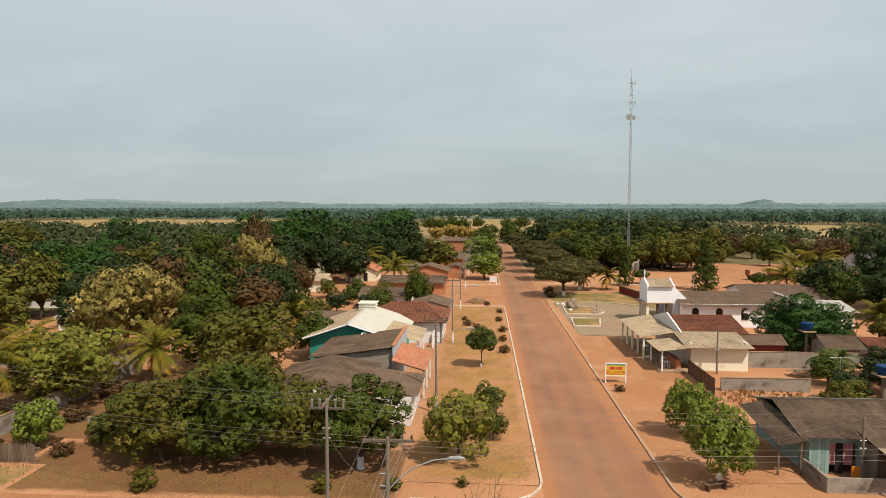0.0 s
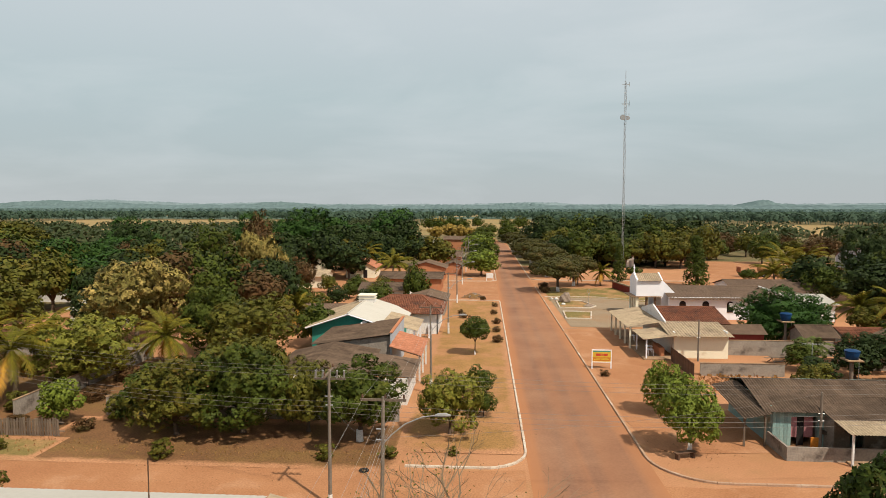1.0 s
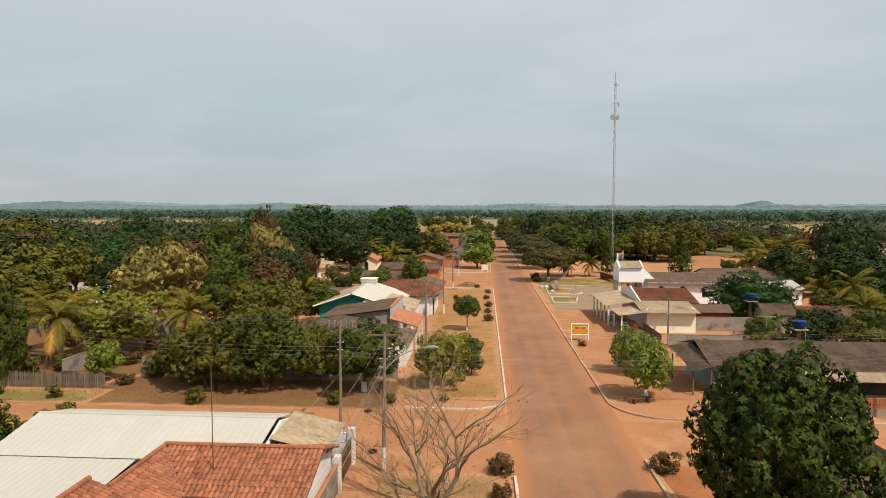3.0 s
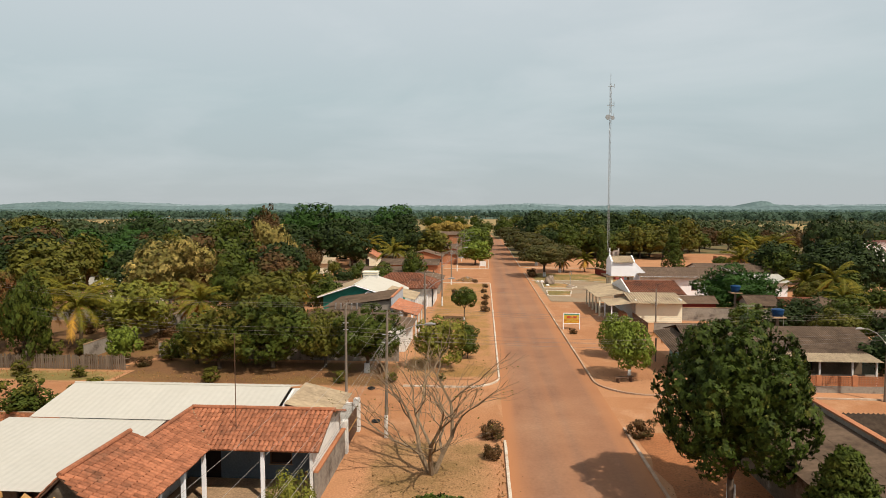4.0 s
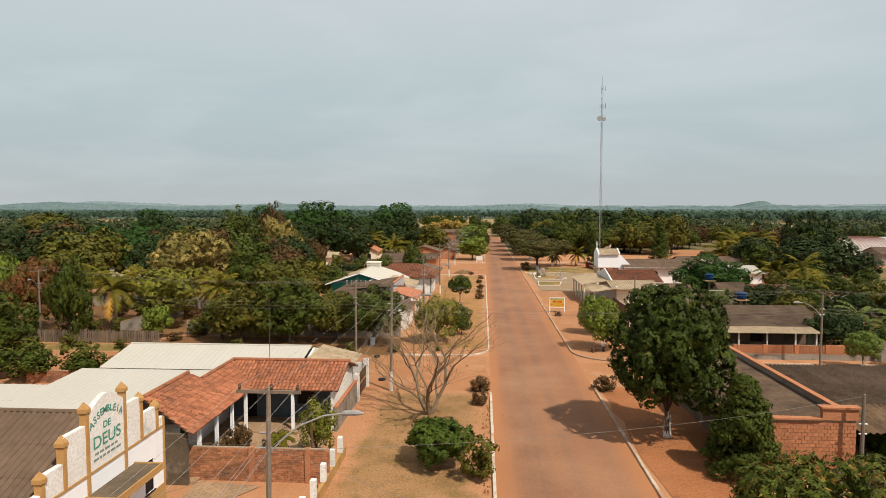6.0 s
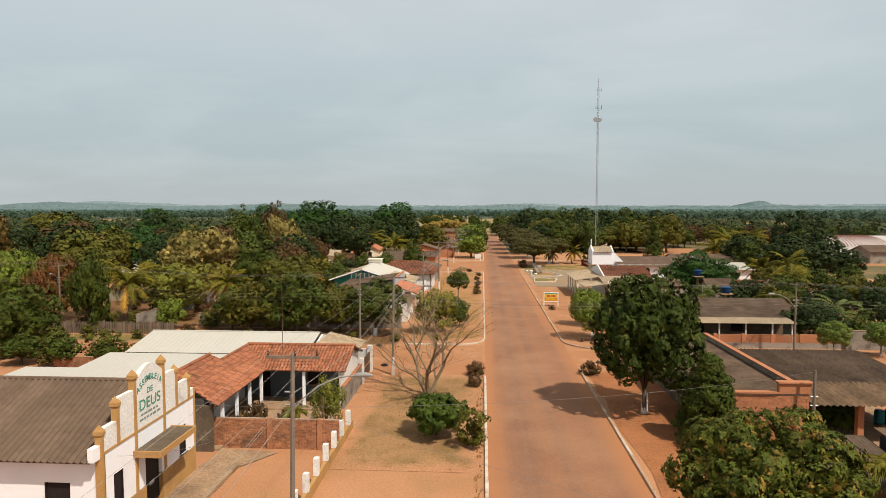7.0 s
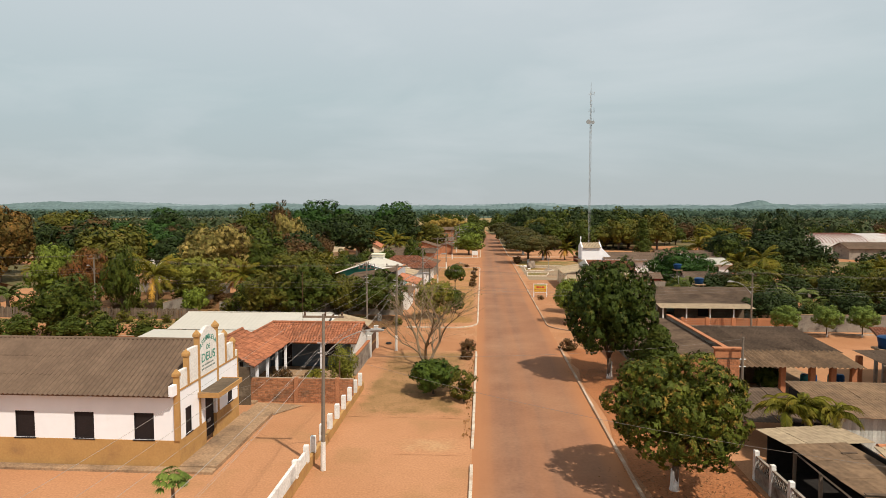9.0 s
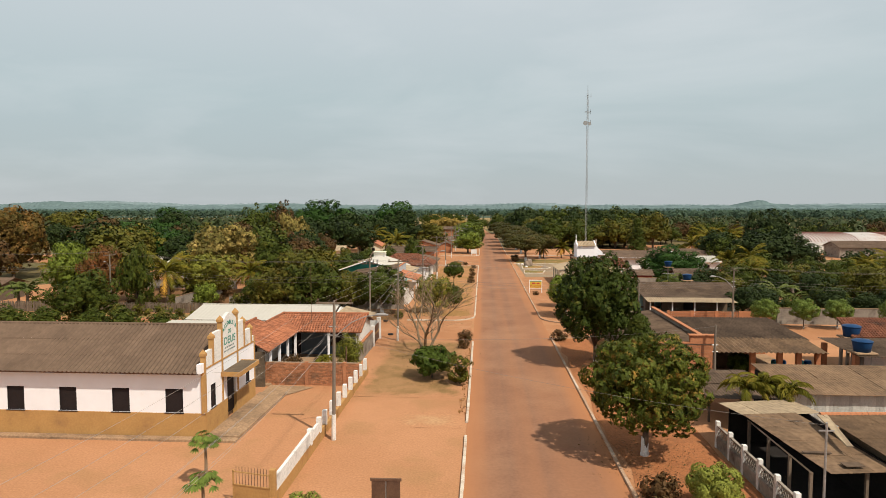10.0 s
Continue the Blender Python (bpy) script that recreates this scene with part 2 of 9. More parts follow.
WHITE_ROOF = surface("white_metal_roof", (0.450, 0.420, 0.372), (0.435, 0.403, 0.352), scale=0.2, fine=3.0, rough=0.6, bump=0.0, rnd=0.012, space="World", grain=0.03)
WOOD = surface("grey_wood", (0.1720, 0.1290, 0.0946), (0.1204, 0.0903, 0.0688), scale=1.5, fine=14.0, rough=0.9, bump=0.3, rnd=0.25)
WOOD_BROWN = surface("brown_wood", (0.1376, 0.0774, 0.0473), (0.0946, 0.0516, 0.0344), scale=1.5, fine=14.0, rough=0.85, bump=0.3, rnd=0.15)
GREY_BOARD = surface("silvered_boards", (0.46, 0.47, 0.44), (0.38, 0.38, 0.355), scale=1.5, fine=12.0, rough=0.88, bump=0.3, stain=(0.25, 0.21, 0.17), stain_at=(0.54, 0.72), stain_scale=0.8, rnd=0.2)
POLE = surface("pole_concrete", (0.2021, 0.1634, 0.1290), (0.1548, 0.1247, 0.0989), scale=1.0, fine=12.0, rough=0.9, bump=0.2)
METAL = surface("galvanised_metal", (0.3612, 0.3612, 0.3612), (0.3096, 0.3096, 0.3096), scale=2.0, fine=12.0, rough=0.5, bump=0.05, metal=0.6)
LAMP_GREY = surface("weathered_lamp_metal", (0.30, 0.29, 0.28), (0.25, 0.24, 0.23), rough=0.6, bump=0.05)
WIRE = surface("cable", (0.30, 0.275, 0.25), (0.25, 0.225, 0.205), rough=0.6, bump=0.0)
WIRE_BARE = surface("bare_cable", (0.2047, 0.1806, 0.1625), (0.1806, 0.1565, 0.1385), rough=0.5, bump=0.0)
# DARK: near-black that stands for the shade inside sheds and openings
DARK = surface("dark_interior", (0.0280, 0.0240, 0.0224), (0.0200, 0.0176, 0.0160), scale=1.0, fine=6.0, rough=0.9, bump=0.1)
SHUTTER = surface("dark_shutter", (0.0240, 0.0176, 0.0176), (0.0176, 0.0136, 0.0136), scale=1.5, fine=12.0, rough=0.6, bump=0.1)
TANK_BLUE = surface("blue_tank_plastic", (0.0128, 0.0480, 0.1280), (0.0104, 0.0400, 0.1080), scale=1.0, fine=8.0, rough=0.45, bump=0.05)
TANK_TEAL = surface("teal_tank_plastic", (0.0516, 0.2580, 0.2924), (0.0430, 0.2236, 0.2580), scale=1.0, fine=8.0, rough=0.45, bump=0.05)
LETTER = surface("green_lettering", (0.0602, 0.2322, 0.1720), (0.0946, 0.2580, 0.1978), scale=3.0, fine=20.0, rough=0.8, bump=0.0)
LETTER_DARK = surface("dark_green_lettering", (0.17, 0.21, 0.19), (0.22, 0.25, 0.23), scale=3.0, fine=20.0, rough=0.8, bump=0.0)
YELLOW = surface("yellow_paint", (0.6020, 0.3956, 0.0516), (0.5504, 0.3440, 0.0430), scale=1.0, fine=10.0, rough=0.6, bump=0.05)
SIGN_RED = surface("red_sign_paint", (0.4730, 0.0602, 0.0344), (0.4300, 0.0516, 0.0301), scale=1.0, fine=10.0, rough=0.6, bump=0.0)
ORANGE = surface("orange_paint", (0.5160, 0.1892, 0.0258), (0.4730, 0.1634, 0.0258), scale=1.0, fine=10.0, rough=0.7, bump=0.0)
CURTAIN = surface("pink_curtain", (0.4128, 0.1892, 0.1892), (0.3440, 0.1462, 0.1548), scale=4.0, fine=10.0, rough=0.9, bump=0.1)
BARK = surface("bark", (0.1290, 0.0903, 0.0645), (0.0860, 0.0602, 0.0430), scale=1.5, fine=12.0, rough=0.95, bump=0.6)
BARK_TAN = surface("tan_bark", (0.2322, 0.1634, 0.1032), (0.1720, 0.1204, 0.0774), scale=1.5, fine=12.0, rough=0.95, bump=0.5)
LIME = surface("limewash", (0.6882, 0.6510, 0.6138), (0.5766, 0.5301, 0.4836), scale=2.0, fine=12.0, rough=0.9, bump=0.3, stain=(0.3720, 0.2604, 0.1860), stain_at=(0.55, 0.72), stain_scale=1.5)
STONE = surface("boulder_stone", (0.2838, 0.2150, 0.1634), (0.2064, 0.1548, 0.1204), scale=1.2, fine=8.0, rough=0.95, bump=0.7)
WHITE_STONE = surface("white_stone", (0.6696, 0.6417, 0.6045), (0.5766, 0.5394, 0.5022), scale=2.0, fine=8.0, rough=0.9, bump=0.4)
GLASS_DARK = surface("window_pane", (0.0258, 0.0301, 0.0344), (0.0215, 0.0258, 0.0284), rough=0.12, bump=0.0, spec=0.6)
RUBBER = surface("rubber", (0.0258, 0.0258, 0.0258), (0.0172, 0.0172, 0.0172), rough=0.8, bump=0.1)

L_MANGO = leaf("mango_leaves", (0.046, 0.064, 0.0075), (0.018, 0.031, 0.0045), tip=(0.130, 0.112, 0.020), tip_at=(0.56, 0.74), tip_scale=1.6, vary=0.4, trans=0.06)
L_MANGO_BLOOM = leaf("flushing_mango_leaves", (0.098, 0.108, 0.012), (0.042, 0.058, 0.008), tip=(0.34, 0.165, 0.036), tip_at=(0.54, 0.70), tip_scale=1.8, vary=0.38, trans=0.06)
L_DARK = leaf("dark_leaves", (0.0197, 0.0328, 0.0082), (0.0295, 0.0426, 0.0098))
L_MID = leaf("green_leaves", (0.064, 0.080, 0.0095), (0.032, 0.046, 0.0065), tip=(0.118, 0.102, 0.0145), tip_at=(0.52, 0.78), trans=0.06, vary=0.3)
L_FRESH = leaf("fresh_leaves", (0.1544, 0.1864, 0.0224), (0.1055, 0.1366, 0.0195))
L_BRIGHT = leaf("bright_green_leaves", (0.0360, 0.0780, 0.0120), (0.0220, 0.0520, 0.0095))
L_BUSH = leaf("bush_leaves", (0.072, 0.100, 0.0125), (0.036, 0.060, 0.009), vary=0.3)
L_CLIPPED = leaf("clipped_tree_leaves", (0.1398, 0.1810, 0.0329), (0.0987, 0.1398, 0.0263))
L_OLIVE = leaf("olive_leaves", (0.112, 0.100, 0.0135), (0.062, 0.066, 0.010), tip=(0.150, 0.098, 0.0165), tip_at=(0.52, 0.72), trans=0.07, vary=0.3)
L_UMBRELLA = leaf("dull_shade_tree_leaves", (0.074, 0.066, 0.016), (0.044, 0.046, 0.012), tip=(0.112, 0.070, 0.022), tip_at=(0.5, 0.7), trans=0.06)
L_LIME = leaf("lime_green_leaves", (0.2272, 0.2356, 0.0381), (0.1569, 0.1733, 0.0293))
L_PALE = leaf("pale_green_leaves", (0.180, 0.172, 0.024), (0.118, 0.124, 0.018), tip=(0.200, 0.150, 0.026), tip_at=(0.5, 0.7), trans=0.07, vary=0.28)
L_BLOOM = leaf("tan_blossom_crown", (0.260, 0.196, 0.050), (0.098, 0.090, 0.022), tip=(0.400, 0.280, 0.086), tip_at=(0.46, 0.66), tip_scale=0.8, trans=0.06)
L_FLUSH = leaf("bronze_flushing_leaves", (0.1353, 0.0697, 0.0164), (0.0492, 0.0541, 0.0115), tip=(0.2214, 0.1025, 0.0246), tip_at=(0.48, 0.64))
L_BANANA = leaf("banana_leaves", (0.0638, 0.0863, 0.0165), (0.0900, 0.1013, 0.0225), tip=(0.1950, 0.1200, 0.0338), tip_at=(0.62, 0.75))
L_BROWN = leaf("brown_leaves", (0.110, 0.052, 0.020), (0.066, 0.042, 0.015), tip=(0.064, 0.056, 0.016), tip_at=(0.5, 0.66))
L_RUST = leaf("rusty_leaves", (0.190, 0.062, 0.020), (0.105, 0.056, 0.015), tip=(0.075, 0.075, 0.016), tip_at=(0.50, 0.62))
L_ORANGE = leaf("orange_blossom_leaves", (0.2736, 0.1444, 0.0646), (0.1520, 0.1064, 0.0456), tip=(0.0836, 0.0760, 0.0304), tip_at=(0.45, 0.6))
L_YELLOW = leaf("yellow_blossom", (0.3496, 0.2356, 0.0456), (0.2508, 0.1672, 0.0456))
L_PALM = leaf("palm_fronds", (0.098, 0.100, 0.010), (0.160, 0.122, 0.012), tip=(0.270, 0.150, 0.018), tip_at=(0.54, 0.76), vary=0.3, trans=0.2)
L_PALM_DRY = leaf("dry_palm_fronds", (0.44, 0.235, 0.032), (0.30, 0.145, 0.028))
# distant woods; haze painted into the colours, paler with every kilometre from FAR_2 on
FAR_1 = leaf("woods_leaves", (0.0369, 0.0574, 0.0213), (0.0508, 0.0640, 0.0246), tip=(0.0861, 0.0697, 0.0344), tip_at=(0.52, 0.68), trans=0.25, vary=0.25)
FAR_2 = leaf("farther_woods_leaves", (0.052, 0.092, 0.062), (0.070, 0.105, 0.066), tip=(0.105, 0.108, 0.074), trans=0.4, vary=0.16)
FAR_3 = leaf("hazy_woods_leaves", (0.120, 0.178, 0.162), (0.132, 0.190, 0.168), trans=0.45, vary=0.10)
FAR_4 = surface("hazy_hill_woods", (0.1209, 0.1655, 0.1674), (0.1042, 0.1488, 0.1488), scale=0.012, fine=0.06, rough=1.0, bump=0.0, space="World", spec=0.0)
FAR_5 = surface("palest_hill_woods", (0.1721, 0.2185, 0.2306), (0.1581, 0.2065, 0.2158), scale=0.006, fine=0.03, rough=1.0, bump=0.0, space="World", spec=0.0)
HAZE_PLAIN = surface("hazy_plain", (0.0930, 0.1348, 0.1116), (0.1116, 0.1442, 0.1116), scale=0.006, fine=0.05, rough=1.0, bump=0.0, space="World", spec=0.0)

# ---- mesh helpers ----
class Build:
    """Collects boxes, prisms, tubes and sheets of one mesh."""

    def __init__(self):
        self.v, self.f = [], []

    def add(self, verts, faces, m=None):
        k = len(self.v)
        self.v += [tuple(m @ Vector(p)) if m else tuple(p) for p in verts]
        self.f += [tuple(i + k for i in q) for q in faces]
        return self

    def box(self, x0, y0, z0, x1, y1, z1, m=None, bev=0.0):
        if bev:
            b = bev
            ring = lambda a, z: [(x0 + a, y0 + a, z), (x1 - a, y0 + a, z), (x1 - a, y1 - a, z), (x0 + a, y1 - a, z)]
            vs = ring(b, z0) + ring(0, z0 + b) + ring(0, z1 - b) + ring(b, z1)
            fs = [(3, 2, 1, 0), (12, 13, 14, 15)]
            for r in range(3):
                for i in range(4):
                    j = (i + 1) % 4
                    fs.append((r * 4 + i, r * 4 + j, r * 4 + 4 + j, r * 4 + 4 + i))
            return self.add(vs, fs, m)
        vs = [(x0, y0, z0), (x1, y0, z0), (x1, y1, z0), (x0, y1, z0), (x0, y0, z1), (x1, y0, z1), (x1, y1, z1), (x0, y1, z1)]
        return self.add(vs, [(3, 2, 1, 0), (4, 5, 6, 7), (0, 1, 5, 4), (1, 2, 6, 5), (2, 3, 7, 6), (3, 0, 4, 7)], m)

    def prism(self, poly, a, b, axis="y", m=None):
        """A polygon in the plane across axis, drawn out from a to b. axis y: points are (x, z); x: (y, z); z: (x, y)."""
        put = {"y": lambda p, t: (p[0], t, p[1]), "x": lambda p, t: (t, p[0], p[1]), "z": lambda p, t: (p[0], p[1], t)}[axis]
        k = len(poly)
        vs = [put(p, a) for p in poly] + [put(p, b) for p in poly]
        fs = [tuple(range(k)), tuple(range(2 * k - 1, k - 1, -1))] + [(i, k + i, k + (i + 1) % k, (i + 1) % k) for i in range(k)]
        return self.add(vs, fs, m)

    def tube(self, pts, radii, sides=6, m=None, cap=True):
        k, vs, fs = len(pts), [], []
        pts = [Vector(p) for p in pts]
        if not isinstance(radii, (list, tuple)):
            radii = [radii] * k
        for i, p in enumerate(pts):
            d = (pts[min(i + 1, k - 1)] - pts[max(i - 1, 0)]).normalized()
            u = d.cross(Vector((0, 0, 1)) if abs(d.z) < 0.9 else Vector((1, 0, 0))).normalized()
            w = d.cross(u)
            vs += [p + (u * math.cos(a) + w * math.sin(a)) * radii[i] for a in (2 * math.pi * s / sides for s in range(sides))]
        for i in range(k - 1):
            for s in range(sides):
                t = (s + 1) % sides
                fs.append((i * sides + s, i * sides + t, (i + 1) * sides + t, (i + 1) * sides + s))
        if cap:
            fs += [tuple(range(sides - 1, -1, -1)), tuple(range((k - 1) * sides, k * sides))]
        return self.add(vs, fs, m)

    def mesh(self, name, material, smooth=False):
        me = bpy.data.meshes.new(name)
        me.from_pydata(self.v, [], self.f)
        me.materials.append(material)
        if smooth:
            me.polygons.foreach_set("use_smooth", [True] * len(me.polygons))
        me.update()
        bm = bmesh.new()
        bm.from_mesh(me)
        bmesh.ops.recalc_face_normals(bm, faces=bm.faces)
        bm.to_mesh(me)
        bm.free()
        return me


def part(name, build, material, parent=None, label="", at=None, smooth=False):
    """One mesh object out of a Build or a ready mesh, under a thing or a part."""
    me = build.mesh(name, material, smooth) if isinstance(build, Build) else build
    ob = new(name, me)
    ob.parent = parent
    if at is not None:
        ob.matrix_basis = at
    if label:
        ob["label"] = label
    return ob


def thing(name, x, y, label, category, group="", turn=0.0, z=0.0):
    ob = new(name)
    ob.empty_display_size = 0.3
    ob.matrix_basis = pose(x, y, z, 0, 0, turn)
    return tagged(ob, label, category, group)


def single(name, build, material, label, category, group="", kind="", smooth=False, at=None):
    return tagged(part(name, build, material, None, "", at, smooth), label, category, group, kind)


def wall_panel(length, height, thick, openings=(), z0=0.0):
    """A wall along +x from 0, its outer face at y = 0, with openings (x0, x1, z0, z1) cut through."""
    b = Build()
    xs = sorted({0.0, length, *[o[0] for o in openings], *[o[1] for o in openings]})
    for xa, xb in zip(xs, xs[1:]):
        cut = sorted((o[2], o[3]) for o in openings if o[0] <= xa + 1e-6 and o[1] >= xb - 1e-6)
        z = z0
        for a, c in cut:
            if a > z:
                b.box(xa, 0, z, xb, thick, a)
            z = c
        if z < height:
            b.box(xa, 0, z, xb, thick, height)
    return b


SHEETS = {}


def wave_sheet(width, length, period, amp, mat, thick=0.012):
    """A corrugated sheet: x across, y down the slope."""
    key = (round(width, 2), round(length, 2), period, amp, mat.name)
    if key not in SHEETS:
        n = max(2, round(width / period)) * 4
        b, vs = Build(), []
        for s in (0, 1):
            for y in (0.0, length):
                vs += [(width * i / n, y, amp * math.sin(2 * math.pi * i / 4) - s * thick) for i in range(n + 1)]
        k = n + 1
        fs = [(i, i + 1, k + i + 1, k + i) for i in range(n)] + [(2 * k + i, 3 * k + i, 3 * k + i + 1, 2 * k + i + 1) for i in range(n)]
        fs += [(k + i, k + i + 1, 3 * k + i + 1, 3 * k + i) for i in range(n)] + [(0, k, 3 * k, 2 * k), (n, 2 * k + n, 3 * k + n, k + n)]
        b.add(vs, fs)
        SHEETS[key] = b.mesh("roof_sheet", mat, smooth=False)
    return SHEETS[key]


def sheet_roof(parent, p0, p1, q0, mat, rows=2, sheet=1.05, period=0.21, amp=0.026, name="roof_sheet", jit=0.004):
    """Corrugated sheets between the upper edge p0-p1 and the lower edge that starts at q0, in overlapping rows."""
    p0, p1, q0 = Vector(p0), Vector(p1), Vector(q0)
    u, v = p1 - p0, q0 - p0
    w, ln = u.length, v.length
    ux, vx = u.normalized(), (v - u.normalized() * v.dot(u.normalized())).normalized()
    nz = ux.cross(vx)
    if nz.z < 0:
        nz = -nz
    cols = max(1, round(w / sheet))
    cw, rl = w / cols, ln / rows
    me = wave_sheet(cw, rl + 0.14, period, amp, mat)
    rot = Matrix((ux, vx, nz)).transposed().to_4x4()
    rng = random.Random(int(abs(p0.x * 31 + p0.y * 17)))
    for r in range(rows):
        for c in range(cols):
            o = p0 + ux * (c * cw) + vx * (r * rl) + nz * (0.022 * (rows - r) + rng.uniform(-jit, jit))
            part(name, me, mat, parent, at=Matrix.Translation(o) @ rot @ pose(0, 0, 0, -0.45 / max(rl, 1), 0, rng.uniform(-60, 60) * jit))


def tile_mesh(name, mat, spots, size=(0.22, 0.36)):
    """Barrel clay tiles at the given spots (origin, u, v, n)."""
    b = Build()
    wd, ln = size
    prof = [(-0.5, 0.0), (-0.36, 0.045), (0.0, 0.075), (0.36, 0.045), (0.5, 0.0)]
    for o, u, v, n in spots:
        vs = []
        for y, s, lift in ((0.0, 0.86, 0.0), (ln * 1.18, 1.0, 0.028)):
            vs += [o + u * (a * wd * s) + v * y + n * (h + lift) for a, h in prof]
        vs += [vs[5] - n * 0.03, vs[9] - n * 0.03]
        b.add(vs, [(0, 1, 6, 5), (1, 2, 7, 6), (2, 3, 8, 7), (3, 4, 9, 8), (5, 6, 7, 8, 9, 11, 10)])
    return b.mesh(name, mat)


def tile_roof(parent, p0, p1, q0, q1, mat, size=(0.24, 0.38), piece_mat=None, pieces=0):
    """Rows of clay tiles on a slope: upper edge p0-p1, lower edge q0-q1 (a hip where these differ)."""
    p0, p1, q0, q1 = (Vector(p) for p in (p0, p1, q0, q1))
    ux = (q1 - q0).normalized()
    d = p0 - q0
    vx = -(d - ux * d.dot(ux)).normalized()
    n = ux.cross(vx)
    if n.z < 0:
        n = -n
    depth = (d - ux * d.dot(ux)).length
    rng = random.Random(int(abs(q0.x * 13 + q0.y * 7)) + 5)
    rows = max(1, round(depth / size[1]))
    spots = []
    for r in range(rows):
        t0 = r / rows
        tm = (r + 0.6) / rows
        a, c = p0.lerp(q0, tm), p1.lerp(q1, tm)
        ln = (c - a).dot(ux)
        k = max(1, round(ln / size[0]))
        y0 = vx * (depth * t0)
        base = p0 + ux * ((a - p0).dot(ux)) + y0
        for i in range(k):
            o = base + ux * ((i + 0.5) * ln / k + rng.uniform(-0.012, 0.012)) + n * rng.uniform(0.0, 0.014) + vx * rng.uniform(-0.012, 0.012)
            tw = ux * math.cos(0.03 * rng.uniform(-1, 1))
            spots.append((o, tw, vx, n))
    bd = Build()
    lo = n * 0.02
    bd.add([p0 - lo, p1 - lo, q1 - lo, q0 - lo, p0 - n * 0.08, p1 - n * 0.08, q1 - n * 0.08, q0 - n * 0.08], [(0, 1, 2, 3), (7, 6, 5, 4), (0, 4, 5, 1), (1, 5, 6, 2), (2, 6, 7, 3), (3, 7, 4, 0)])
    part("roof_deck", bd, WOOD_BROWN, parent)
    if pieces:
        spots.reverse()
        near, spots = spots[:pieces], spots[pieces:]
        me = tile_mesh("tile", piece_mat, [(Vector((0, 0, 0)), Vector((1, 0, 0)), Vector((0, 1, 0)), Vector((0, 0, 1)))], size)
        for o, u, v, nn in near:
            part("tile", me, piece_mat, parent, at=Matrix.Translation(o) @ Matrix((u, v, u.cross(v))).transposed().to_4x4() if u.cross(v).z > 0 else Matrix.Translation(o) @ Matrix((-u, v, -u.cross(v))).transposed().to_4x4())
    if spots:
        tagged(part("tile_field", tile_mesh("tile_field", mat, spots, size), mat, parent), kind="stuff")


def ridge_cap(parent, a, b, mat, r=0.11, name="ridge_cap"):
    a, b = Vector(a), Vector(b)
    part(name, Build().tube([a, b], r, 8), mat, parent)


def brick_field(x0, x1, z0, z1, bw=0.24, bh=0.115, joint=0.018, depth=0.05, seed=1, rough=0.012):
    """Bricks proud of a wall face along x at y = 0 (they stand out towards -y)."""
    rng = random.Random(seed)
    b = Build()
    z, row = z0, 0
    while z + bh * 0.6 < z1:
        x = x0 - (bw / 2 if row % 2 else 0)
        top = min(z + bh - joint, z1)
        while x < x1:
            a, c = max(x, x0), min(x + bw - joint, x1)
            if c - a > 0.04:
                o = rng.uniform(0, rough)
                b.box(a, -depth * 0.3 - o, z, c, 0.02, top)
            x += bw
        z += bh
        row += 1
    return b


# ---- ground, streets, kerbs ----
def sheet(name, pts, z, material, label, category, kind="structure"):
    me = bpy.data.meshes.new(name)
    me.from_pydata([(x, y, z) for x, y in pts], [], [tuple(range(len(pts)))])
    me.materials.append(material)
    me.update()
    ob = new(name, me)
    if me.polygons[0].normal.z < 0:
        me.flip_normals()
    return tagged(ob, label, category, "", kind)


def rect(x0, y0, x1, y1):
    return [(x0, y0), (x1, y0), (x1, y1), (x0, y1)]


